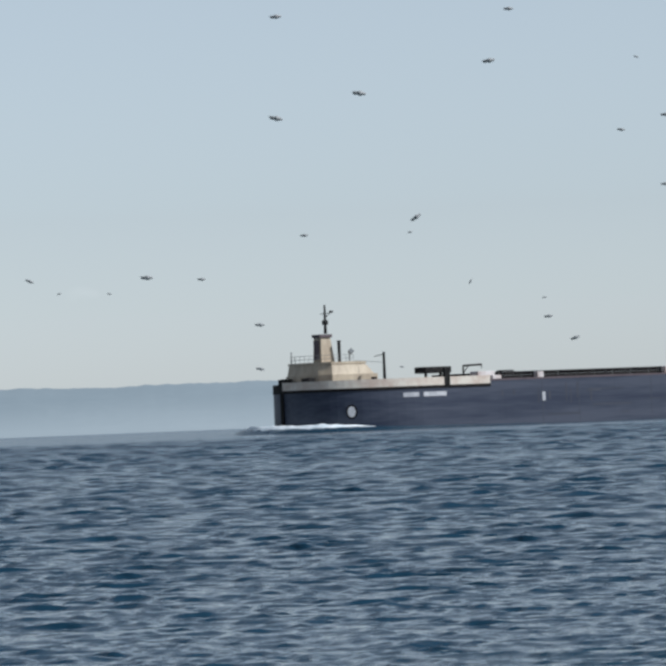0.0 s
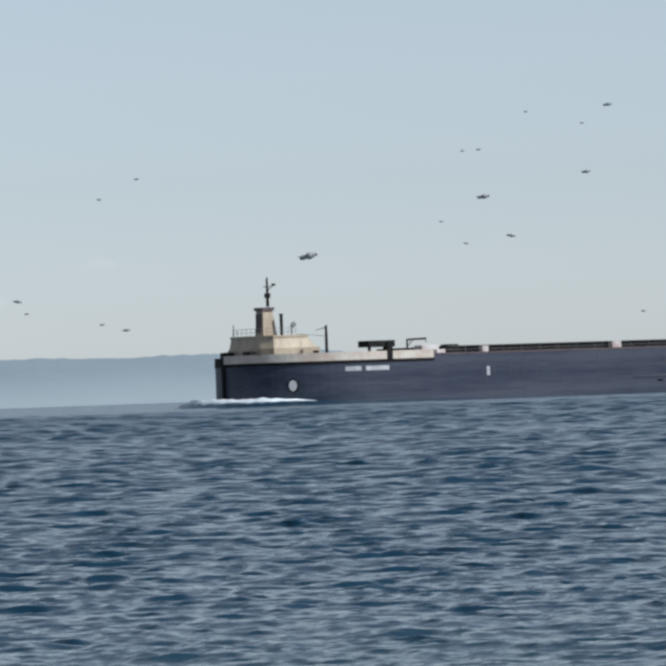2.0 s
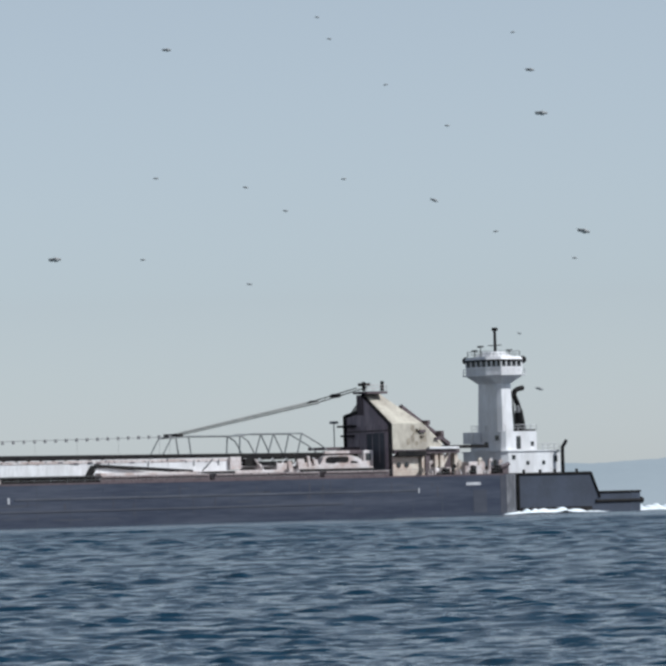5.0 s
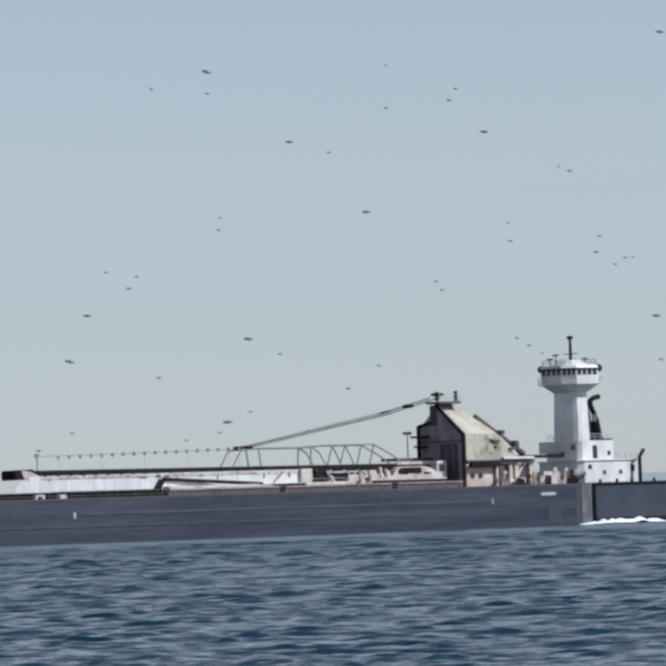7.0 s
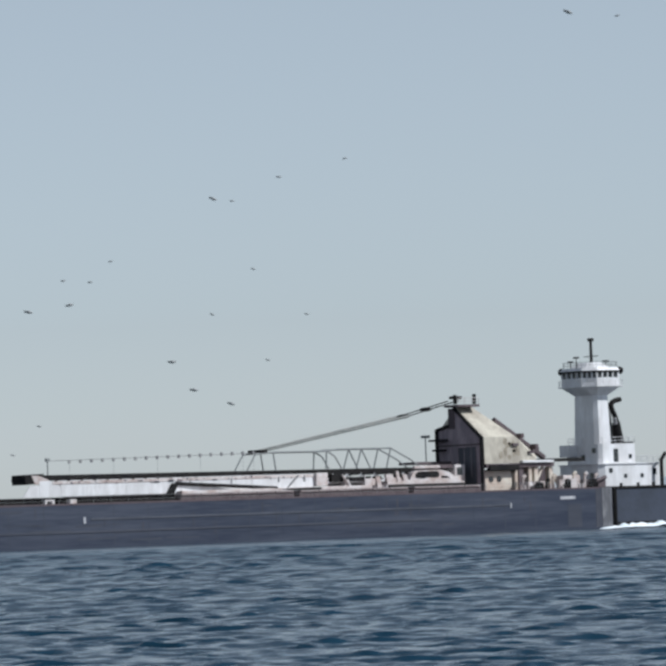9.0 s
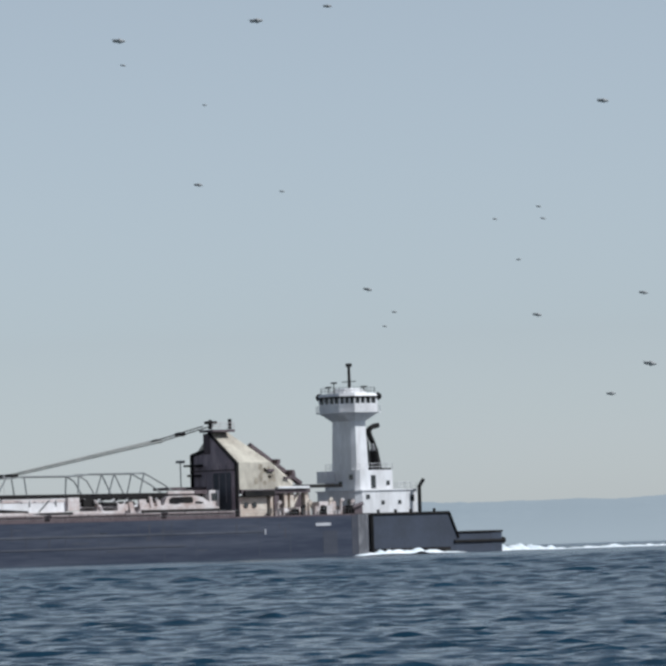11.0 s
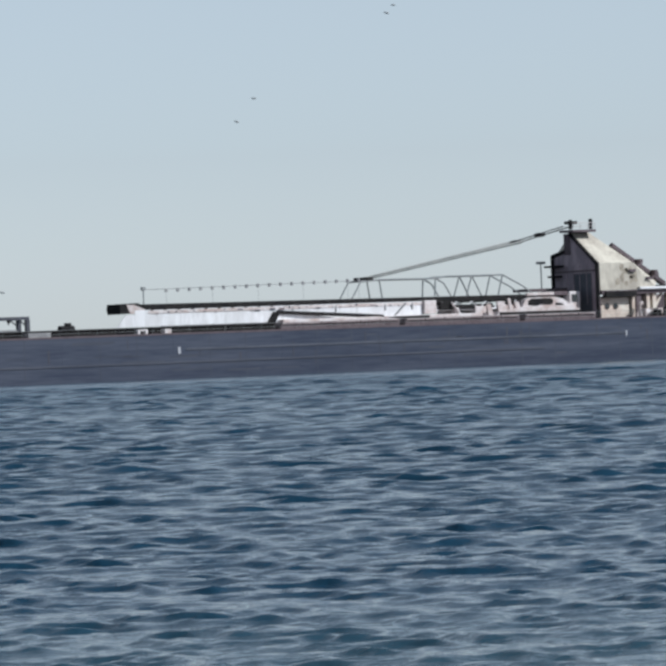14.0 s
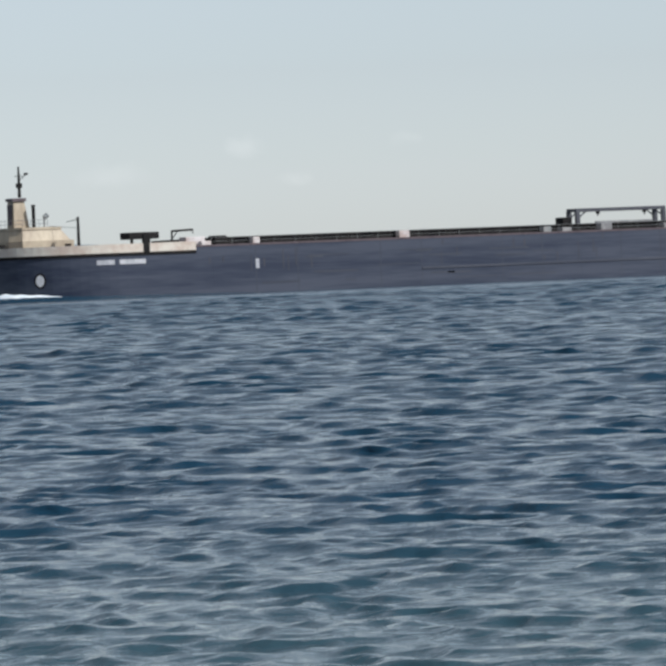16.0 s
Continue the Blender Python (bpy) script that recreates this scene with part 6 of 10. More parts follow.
    walk(midges[17], [(0, fly(1.728, 2.592, 1.439, -7)), (0.5, fly(1.717, 2.724, 1.456, -30)), (1, fly(1.923, 2.695, 1.446, -1)), (1.5, fly(1.976, 2.737, 1.437, 4)), (2, fly(2.015, 2.748, 1.428, 5)), (2.5, fly(2.085, 2.688, 1.417, 5)), (3, fly(2.080, 2.630, 1.581, -2)), (3.5, fly(2.010, 2.597, 1.477, 15)), (4, fly(1.870, 2.580, 1.510, -4)), (4.5, fly(1.804, 2.495, 1.518, -6)), (5.3, fly(1.807, 2.335, 1.504, -4)), (6.2, fly(1.789, 2.278, 1.504, -2)), (7, fly(1.742, 2.188, 1.483, 1)), (7.5, fly(1.747, 2.238, 1.503, -8)), (8, fly(1.750, 2.330, 1.500, -9)), (8.5, fly(1.648, 2.520, 1.509, -17)), (9, fly(1.798, 2.547, 1.519, 10)), (9.5, fly(1.811, 2.665, 1.533, 8)), (10, fly(1.911, 2.704, 1.541, -3)), (10.8, fly(1.877, 2.734, 1.578, -2)), (11.7, fly(1.932, 2.605, 1.497, -1)), (12.5, fly(1.930, 2.649, 1.531, 0)), (13, fly(1.768, 2.644, 1.516, -12)), (13.5, fly(1.699, 2.563, 1.482, 3)), (14, fly(1.537, 2.544, 1.418, -10)), (14.5, fly(1.383, 2.529, 1.382, 2)), (15, fly(1.229, 2.538, 1.362, 5)), (15.5, fly(1.140, 2.548, 1.358, -1)), (16, fly(1.084, 2.582, 1.371, -2))])
    walk(midges[18], [(0, fly(1.927, 2.747, 1.527, -3)), (0.5, fly(1.934, 2.652, 1.526, 3)), (1, fly(1.831, 2.607, 1.520, -3)), (1.5, fly(1.785, 2.509, 1.505, -3)), (2, fly(1.754, 2.402, 1.492, -10)), (2.5, fly(1.784, 2.267, 1.479, 5)), (3, fly(1.760, 2.200, 1.544, 2)), (3.5, fly(1.848, 2.081, 1.602, 20)), (4, fly(1.896, 2.038, 1.670, 0)), (4.5, fly(1.951, 2.053, 1.612, 3)), (5.3, fly(2.089, 2.231, 1.648, 2)), (6.2, fly(2.201, 2.263, 1.657, 2)), (7, fly(2.262, 2.404, 1.690, 1)), (7.5, fly(2.246, 2.517, 1.576, -1)), (8, fly(2.175, 2.618, 1.565, -4)), (8.5, fly(2.306, 2.493, 1.556, 1)), (9, fly(2.306, 2.432, 1.557, -1)), (9.5, fly(2.283, 2.350, 1.558, 4)), (10, fly(2.243, 2.253, 1.557, -4)), (10.8, fly(2.151, 2.178, 1.495, -2)), (11.7, fly(2.092, 2.119, 1.502, 0)), (12.5, fly(1.964, 1.978, 1.537, 3)), (13, fly(1.899, 2.053, 1.526, 1)), (13.5, fly(1.869, 2.140, 1.524, -60)), (14, fly(1.870, 2.242, 1.465, 5)), (14.5, fly(1.841, 2.392, 1.430, 0)), (15, fly(1.856, 2.515, 1.405, -6)), (15.5, fly(1.778, 2.697, 1.404, -2)), (16, fly(1.802, 2.787, 1.419, -4))])
    walk(midges[19], [(0, fly(1.577, 2.340, 1.421, -20)), (0.5, fly(1.474, 2.370, 1.446, 13)), (1, fly(1.624, 2.279, 1.435, 2)), (1.5, fly(1.648, 2.315, 1.427, -4)), (2, fly(1.685, 2.380, 1.422, -5)), (2.5, fly(1.860, 2.371, 1.411, -12)), (3, fly(2.079, 2.327, 1.407, -1)), (3.5, fly(2.202, 2.356, 1.448, 13)), (4, fly(2.323, 2.363, 1.483, -2)), (4.5, fly(2.432, 2.342, 1.495, -3)), (5.3, fly(2.313, 2.334, 1.475, -1)), (6.2, fly(2.206, 2.330, 1.508, 1)), (7, fly(2.220, 2.279, 1.506, 3)), (7.5, fly(2.041, 2.297, 1.541, 9)), (8, fly(1.905, 2.277, 1.520, -1)), (8.5, fly(1.946, 2.123, 1.509, -2)), (9, fly(1.930, 2.052, 1.509, -9)), (9.5, fly(1.921, 2.020, 1.513, 2)), (10, fly(1.938, 2.016, 1.518, -2)), (10.8, fly(1.975, 2.235, 1.535, 7)), (11.7, fly(2.019, 2.304, 1.505, 16)), (12.5, fly(2.103, 2.446, 1.556, 25)), (13, fly(1.981, 2.651, 1.630, -3)), (13.5, fly(2.013, 2.710, 1.568, -4)), (14, fly(1.910, 2.809, 1.663, 5)), (14.5, fly(1.776, 2.885, 1.654, 5)), (15, fly(1.659, 2.905, 1.609, 4)), (15.5, fly(1.508, 2.900, 1.610, -7)), (16, fly(1.403, 2.842, 1.629, 2))])
    walk(midges[20], [(0, fly(1.819, 2.509, 1.745, 1)), (0.5, fly(1.845, 2.618, 1.763, 1)), (1, fly(1.890, 2.696, 1.770, 0)), (1.5, fly(1.951, 2.731, 1.766, 3)), (2, fly(1.984, 2.745, 1.761, -4)), (2.5, fly(2.114, 2.638, 1.746, 4)), (3, fly(2.216, 2.496, 1.737, 1)), (3.5, fly(2.237, 2.369, 1.769, -11)), (4, fly(2.235, 2.231, 1.788, 1)), (4.5, fly(2.177, 2.135, 1.786, -0)), (5.3, fly(2.078, 2.093, 1.758, 3)), (6.2, fly(2.017, 2.082, 1.801, 7)), (7, fly(1.959, 1.964, 1.762, 10)), (7.5, fly(1.961, 2.024, 1.769, 4)), (8, fly(1.821, 2.278, 1.536, -6)), (8.5, fly(1.880, 2.331, 1.758, -3)), (9, fly(1.962, 2.403, 1.766, -9)), (9.5, fly(2.048, 2.463, 1.795, 2)), (10, fly(2.121, 2.515, 1.820, 10)), (10.8, fly(2.155, 2.512, 1.831, 9)), (11.7, fly(2.185, 2.470, 1.874, 7)), (12.5, fly(2.138, 2.447, 1.801, 5)), (13, fly(1.991, 2.448, 1.767, -18)), (13.5, fly(1.923, 2.389, 1.538, -4)), (14, fly(1.756, 2.377, 1.642, -1)), (14.5, fly(1.610, 2.385, 1.481, 6)), (15, fly(1.499, 2.377, 1.588, 7)), (15.5, fly(1.391, 2.410, 1.591, -1)), (16, fly(1.345, 2.450, 1.577, 3))])
    walk(midges[21], [(0, fly(1.484, 2.980, 1.810, -10)), (0.5, fly(1.426, 2.924, 1.807, -3)), (1, fly(1.369, 2.845, 1.790, -4)), (1.5, fly(1.366, 2.729, 1.767, 1)), (2, fly(1.312, 2.642, 1.743, -4)), (2.5, fly(1.392, 2.501, 1.722, -0)), (3, fly(1.498, 2.367, 1.707, 12)), (3.5, fly(1.553, 2.292, 1.737, -7)), (4, fly(1.622, 2.250, 1.765, -8)), (4.5, fly(1.671, 2.267, 1.782, 11)), (5.3, fly(1.712, 2.393, 1.761, 5)), (6.2, fly(1.810, 2.556, 1.892, -0)), (7, fly(1.901, 2.676, 1.869, -6)), (7.5, fly(1.871, 2.771, 1.880, -7)), (8, fly(1.952, 2.791, 1.514, -6)), (8.5, fly(1.972, 2.766, 1.495, -8)), (9, fly(1.954, 2.721, 1.533, -11)), (9.5, fly(1.830, 2.713, 1.541, -16)), (10, fly(1.813, 2.606, 1.540, 6)), (10.8, fly(1.727, 2.494, 1.518, -1)), (11.7, fly(1.663, 2.338, 1.524, -9)), (12.5, fly(1.626, 2.264, 1.513, -16)), (13, fly(1.541, 2.336, 1.504, 1)), (13.5, fly(1.573, 2.372, 1.479, 10)), (14, fly(1.516, 2.501, 1.422, -13)), (14.5, fly(1.444, 2.656, 1.387, 3)), (15, fly(1.383, 2.809, 1.364, 5)), (15.5, fly(1.300, 2.962, 1.360, 12)), (16, fly(1.269, 3.071, 1.376, -6))])
    walk(midges[22], [(0, fly(1.547, 2.348, 1.603, -1)), (0.5, fly(1.508, 2.335, 1.630, 3)), (1, fly(1.576, 2.305, 1.592, 6)), (1.5, fly(1.535, 2.385, 1.601, -7)), (2, fly(1.641, 2.411, 1.539, -8)), (2.5, fly(1.720, 2.479, 1.476, 2)), (3, fly(1.924, 2.463, 1.451, 2)), (3.5, fly(2.062, 2.485, 1.469, 4)), (4, fly(2.170, 2.508, 1.490, -0)), (4.5, fly(2.298, 2.473, 1.559, 20)), (5.3, fly(2.167, 2.447, 1.580, 14)), (6.2, fly(2.137, 2.377, 1.550, 7)), (7, fly(2.090, 2.383, 1.620, 0)), (7.5, fly(2.032, 2.295, 1.570, -7)), (8, fly(1.928, 2.242, 1.623, -2)), (8.5, fly(1.862, 2.181, 1.640, -3)), (9, fly(1.854, 2.104, 1.659, 20)), (9.5, fly(1.851, 2.060, 1.727, -6)), (10, fly(1.946, 1.985, 1.728, 5)), (10.8, fly(2.121, 2.030, 1.802, 5)), (11.7, fly(2.182, 2.159, 1.722, 5)), (12.5, fly(2.271, 2.269, 1.782, 5)), (13, fly(2.217, 2.452, 1.709, 10)), (13.5, fly(2.239, 2.511, 1.739, -2)), (14, fly(2.221, 2.571, 1.667, 1)), (14.5, fly(2.096, 2.665, 1.604, -2)), (15, fly(1.980, 2.695, 1.581, 2)), (15.5, fly(1.828, 2.705, 1.608, -2)), (16, fly(1.705, 2.666, 1.617, 1))])
    walk(midges[23], [(0, fly(1.584, 2.695, 1.414, 7)), (0.5, fly(1.425, 2.898, 1.448, -1)), (1, fly(1.528, 2.946, 1.388, -1)), (1.5, fly(1.679, 2.934, 1.393, 8)), (2, fly(1.482, 3.069, 1.426, 5)), (2.5, fly(1.657, 2.968, 1.412, -2)), (3, fly(1.754, 2.858, 1.404, 2)), (3.5, fly(1.863, 2.695, 1.441, -9)), (4, fly(1.864, 2.574, 1.470, -1)), (4.5, fly(1.826, 2.467, 1.478, 2)), (5.3, fly(1.811, 2.458, 1.443, 5)), (6.2, fly(1.710, 2.362, 1.488, 7)), (7, fly(1.666, 2.250, 1.474, 10)), (7.5, fly(1.685, 2.295, 1.463, -7)), (8, fly(1.715, 2.369, 1.447, 15)), (8.5, fly(1.771, 2.450, 1.447, -6)), (9, fly(1.875, 2.506, 1.486, -0)), (9.5, fly(1.834, 2.662, 1.514, 4)), (10, fly(1.883, 2.734, 1.524, -5)), (10.8, fly(1.957, 2.692, 1.540, -1)), (11.7, fly(1.841, 2.768, 1.491, 2)), (12.5, fly(1.888, 2.670, 1.514, 6)), (13, fly(1.774, 2.629, 1.497, -9)), (13.5, fly(1.673, 2.568, 1.465, -13)), (14, fly(1.543, 2.529, 1.401, -1)), (14.5, fly(1.364, 2.532, 1.366, -7)), (15, fly(1.227, 2.534, 1.346, -7)), (15.5, fly(1.116, 2.558, 1.343, 4)), (16, fly(1.068, 2.591, 1.356, -7))])
    walk(midges[24], [(0, fly(2.618, 3.769, 1.696, 17)), (0.5, fly(2.602, 3.976, 1.624, 6)), (1, fly(2.682, 4.083, 1.711, -9)), (1.5, fly(2.742, 4.154, 1.846, -1)), (2, fly(2.772, 4.216, 1.651, -0)), (2.5, fly(2.968, 4.085, 1.563, 1)), (3, fly(3.183, 3.849, 1.530, -4)), (3.5, fly(3.297, 3.611, 1.573, -2)), (4, fly(3.341, 3.374, 1.612, 14)), (4.5, fly(3.200, 3.297, 1.513, 1)), (5.3, fly(3.120, 3.272, 1.637, -0)), (6.2, fly(2.946, 3.131, 1.504, -1)), (7, fly(2.835, 3.026, 1.504, -2)), (7.5, fly(2.784, 3.149, 1.503, 10)), (8, fly(2.832, 3.247, 1.481, 1)), (8.5, fly(2.621, 3.594, 1.486, 6)), (9, fly(2.601, 3.799, 1.562, -2)), (9.5, fly(2.708, 3.916, 1.578, -5)), (10, fly(2.826, 4.000, 1.591, -5)), (10.8, fly(2.686, 3.882, 1.597, -2)), (11.7, fly(2.958, 3.884, 1.663, 0)), (12.5, fly(2.974, 3.871, 1.609, 2)), (13, fly(2.786, 3.839, 1.552, -0)), (13.5, fly(2.538, 3.821, 1.507, -2)), (14, fly(2.294, 3.791, 1.413, -8)), (14.5, fly(2.068, 3.764, 1.359, 4)), (15, fly(1.843, 3.769, 1.330, -3)), (15.5, fly(1.660, 3.798, 1.325, 0)), (16, fly(1.579, 3.837, 1.346, 8))])
    walk(midges[25], [(0, fly(2.650, 4.236, 1.431, -0)), (0.5, fly(2.590, 4.151, 1.444, -7)), (1, fly(2.502, 4.042, 1.453, -7)), (1.5, fly(2.424, 3.904, 1.468, 3)), (2, fly(2.391, 3.738, 1.506, 8)), (2.5, fly(2.376, 3.582, 1.506, -5)), (3, fly(2.542, 3.341, 1.492, -7)), (3.5, fly(2.673, 3.167, 1.488, -4)), (4, fly(2.713, 3.133, 1.551, 10)), (4.5, fly(2.733, 3.188, 1.600, -1)), (5.3, fly(2.952, 3.339, 1.679, -2)), (6.2, fly(3.129, 3.560, 1.553, -2)), (7, fly(3.190, 3.715, 1.609, -3)), (7.5, fly(3.172, 3.861, 1.625, 25)), (8, fly(3.186, 3.916, 1.622, 4)), (8.5, fly(3.198, 3.904, 1.602, 1)), (9, fly(3.094, 3.913, 1.591, 9)), (9.5, fly(2.748, 4.035, 1.610, 13)), (10, fly(2.720, 3.883, 1.610, -3)), (10.8, fly(2.700, 3.701, 1.576, -3)), (11.7, fly(2.529, 3.508, 1.641, -3)), (12.5, fly(2.422, 3.358, 1.571, -3)), (13, fly(2.337, 3.424, 1.555, 4)), (13.5, fly(2.296, 3.525, 1.520, -0)), (14, fly(2.179, 3.725, 1.437, 1)), (14.5, fly(2.143, 3.908, 1.382, -3)), (15, fly(2.062, 4.129, 1.347, -3)), (15.5, fly(1.930, 4.364, 1.342, -5)), (16, fly(1.919, 4.517, 1.363, -5))])
    walk(midges[26], [(0, fly(2.242, 3.526, 1.794, 3)), (0.5, fly(2.180, 3.504, 1.780, 1)), (1, fly(2.201, 3.503, 1.683, -3)), (1.5, fly(2.234, 3.535, 1.818, -5)), (2, fly(2.318, 3.608, 1.805, 1)), (2.5, fly(2.549, 3.623, 1.797, -3)), (3, fly(2.810, 3.645, 1.602, 6)), (3.5, fly(3.105, 3.604, 1.655, -11)), (4, fly(3.271, 3.618, 1.869, -2)), (4.5, fly(3.430, 3.614, 1.833, -12)), (5.3, fly(3.363, 3.665, 1.846, -8)), (6.2, fly(3.169, 3.578, 1.844, -4)), (7, fly(3.100, 3.573, 1.779, 0)), (7.5, fly(2.941, 3.498, 1.790, 4)), (8, fly(2.769, 3.432, 1.811, 3)), (8.5, fly(2.683, 3.335, 1.731, -5)), (9, fly(2.636, 3.226, 1.872, 10)), (9.5, fly(2.631, 3.164, 1.877, -2)), (10, fly(2.655, 3.148, 1.889, -5)), (10.8, fly(2.785, 3.442, 1.905, -6)), (11.7, fly(2.928, 3.485, 1.988, -7)), (12.5, fly(3.116, 3.565, 1.978, -8)), (13, fly(3.074, 3.777, 1.989, -11)), (13.5, fly(3.114, 3.886, 1.896, 3)), (14, fly(2.992, 4.060, 1.730, -0)), (14.5, fly(2.834, 4.175, 1.571, 1)), (15, fly(2.665, 4.200, 1.759, -4)), (15.5, fly(2.443, 4.212, 1.726, -7)), (16, fly(2.285, 4.135, 1.756, 12))])
    walk(midges[27], [(0, fly(2.328, 3.948, 1.854, -4)), (0.5, fly(2.291, 4.171, 1.628, 6)), (1, fly(2.360, 4.287, 1.672, 2)), (1.5, fly(2.369, 4.390, 1.757, -12)), (2, fly(2.426, 4.402, 1.909, 4)), (2.5, fly(2.471, 4.375, 1.896, 2)), (3, fly(2.603, 4.231, 1.879, 7)), (3.5, fly(2.695, 4.040, 1.926, -4)), (4, fly(2.698, 3.862, 1.956, 5)), (4.5, fly(2.651, 3.709, 1.896, -4)), (5.3, fly(2.541, 3.595, 1.916, -5)), (6.2, fly(2.478, 3.547, 1.873, -6)), (7, fly(2.321, 3.402, 1.886, -7)), (7.5, fly(2.408, 3.434, 1.729, -4)), (8, fly(2.463, 3.523, 1.757, -3)), (8.5, fly(2.559, 3.635, 1.699, 6)), (9, fly(2.548, 3.833, 1.721, -1)), (9.5, fly(2.726, 3.900, 1.740, 6)), (10, fly(2.833, 3.990, 1.758, -5)), (10.8, fly(2.894, 3.996, 1.803, -4)), (11.7, fly(2.743, 3.864, 1.724, -2)), (12.5, fly(2.947, 3.871, 1.769, -1)), (13, fly(2.777, 3.832, 1.628, 7)), (13.5, fly(2.676, 3.708, 1.639, 1)), (14, fly(2.521, 3.629, 1.611, -2)), (14.5, fly(2.282, 3.619, 1.687, 9)), (15, fly(2.114, 3.608, 1.672, 9)), (15.5, fly(1.947, 3.648, 1.642, -14)), (16, fly(1.873, 3.691, 1.691, -6))])
    walk(midges[28], [(0, fly(2.251, 4.419, 1.962, 6)), (0.5, fly(2.257, 4.334, 1.463, 10)), (1, fly(2.085, 4.263, 1.473, 1)), (1.5, fly(2.078, 4.091, 1.431, -4)), (2, fly(2.057, 3.924, 1.458, -7)), (2.5, fly(2.076, 3.759, 1.443, -5)), (3, fly(2.230, 3.553, 1.430, 4)), (3.5, fly(2.299, 3.447, 1.480, 0)), (4, fly(2.407, 3.377, 1.519, 2)), (4.5, fly(2.446, 3.421, 1.539, -4)), (5.3, fly(2.635, 3.569, 1.572, -5)), (6.2, fly(2.882, 3.690, 1.509, -5)), (7, fly(3.056, 3.839, 1.491, -5)), (7.5, fly(3.108, 3.921, 1.559, -0)), (8, fly(3.096, 3.989, 1.629, -10)), (8.5, fly(3.211, 3.891, 1.592, 1)), (9, fly(3.408, 3.638, 1.584, -4)), (9.5, fly(3.373, 3.522, 1.588, -12)), (10, fly(3.273, 3.421, 1.590, 8)), (10.8, fly(3.254, 3.225, 1.597, 4)), (11.7, fly(3.130, 3.112, 1.462, -1)), (12.5, fly(2.929, 2.925, 1.562, -6)), (13, fly(2.871, 2.994, 1.545, -5)), (13.5, fly(2.860, 3.091, 1.501, 2)), (14, fly(2.762, 3.324, 1.417, 4)), (14.5, fly(2.723, 3.538, 1.362, 1)), (15, fly(2.722, 3.737, 1.322, 5)), (15.5, fly(2.637, 3.985, 1.317, 4)), (16, fly(2.623, 4.155, 1.339, -3))])
    walk(midges[29], [(0, fly(2.238, 3.528, 1.765, 6)), (0.5, fly(2.105, 3.569, 1.478, 6)), (1, fly(2.077, 3.590, 1.504, 25)), (1.5, fly(2.113, 3.618, 1.785, -10)), (2, fly(2.194, 3.690, 1.822, 5)), (2.5, fly(2.405, 3.741, 1.678, -4)), (3, fly(2.656, 3.765, 1.642, -7)), (3.5, fly(2.882, 3.788, 1.718, -1)), (4, fly(3.028, 3.836, 1.832, 9)), (4.5, fly(3.125, 3.863, 1.994, -4)), (5.3, fly(3.077, 3.792, 1.918, -4)), (6.2, fly(3.045, 3.789, 1.840, -3)), (7, fly(2.918, 3.713, 1.782, -3)), (7.5, fly(2.796, 3.607, 1.768, -9)), (8, fly(2.690, 3.494, 1.742, 11)), (8.5, fly(2.592, 3.398, 1.740, -2)), (9, fly(2.579, 3.292, 1.670, 1)), (9.5, fly(2.565, 3.245, 1.632, -0)), (10, fly(2.620, 3.206, 1.686, 3)), (10.8, fly(2.836, 3.359, 1.694, 3)), (11.7, fly(2.972, 3.479, 1.672, 2)), (12.5, fly(3.129, 3.599, 1.693, 2)), (13, fly(3.094, 3.802, 1.716, -4)), (13.5, fly(3.245, 3.812, 1.572, -3)), (14, fly(3.302, 3.829, 1.459, -5)), (14.5, fly(3.075, 4.003, 1.399, 0)), (15, fly(2.901, 4.054, 1.358, -4)), (15.5, fly(2.732, 4.038, 1.352, 5)), (16, fly(2.500, 4.018, 1.379, 7))])
    walk(midges[30], [(0, fly(2.389, 3.918, 1.872, -7)), (0.5, fly(2.232, 4.218, 1.423, -9)), (1, fly(2.141, 4.415, 1.476, -2)), (1.5, fly(2.184, 4.504, 1.466, -1)), (2, fly(2.199, 4.552, 1.448, -9)), (2.5, fly(2.436, 4.423, 1.428, 3)), (3, fly(2.671, 4.213, 1.414, -6)), (3.5, fly(2.920, 3.911, 1.449, -2)), (4, fly(2.877, 3.765, 1.465, 3)), (4.5, fly(2.713, 3.688, 1.528, 0)), (5.3, fly(2.601, 3.578, 1.450, -1)), (6.2, fly(2.470, 3.536, 1.462, -1)), (7, fly(2.448, 3.352, 1.448, -2)), (7.5, fly(2.450, 3.425, 1.506, 8)), (8, fly(2.462, 3.550, 1.498, 0)), (8.5, fly(2.552, 3.658, 1.564, -14)), (9, fly(2.689, 3.753, 1.613, -6)), (9.5, fly(2.674, 3.953, 1.636, 0)), (10, fly(2.770, 4.049, 1.651, 5)), (10.8, fly(2.805, 4.002, 1.647, 5)), (11.7, fly(2.843, 3.972, 1.597, 4)), (12.5, fly(2.879, 3.926, 1.634, 3)), (13, fly(2.652, 3.912, 1.609, 6)), (13.5, fly(2.489, 3.832, 1.561, -3)), (14, fly(2.285, 3.779, 1.464, -4)), (14.5, fly(2.014, 3.780, 1.411, 3)), (15, fly(1.828, 3.768, 1.379, -2)), (15.5, fly(1.700, 3.778, 1.371, -1)), (16, fly(1.583, 3.840, 1.394, 7))])
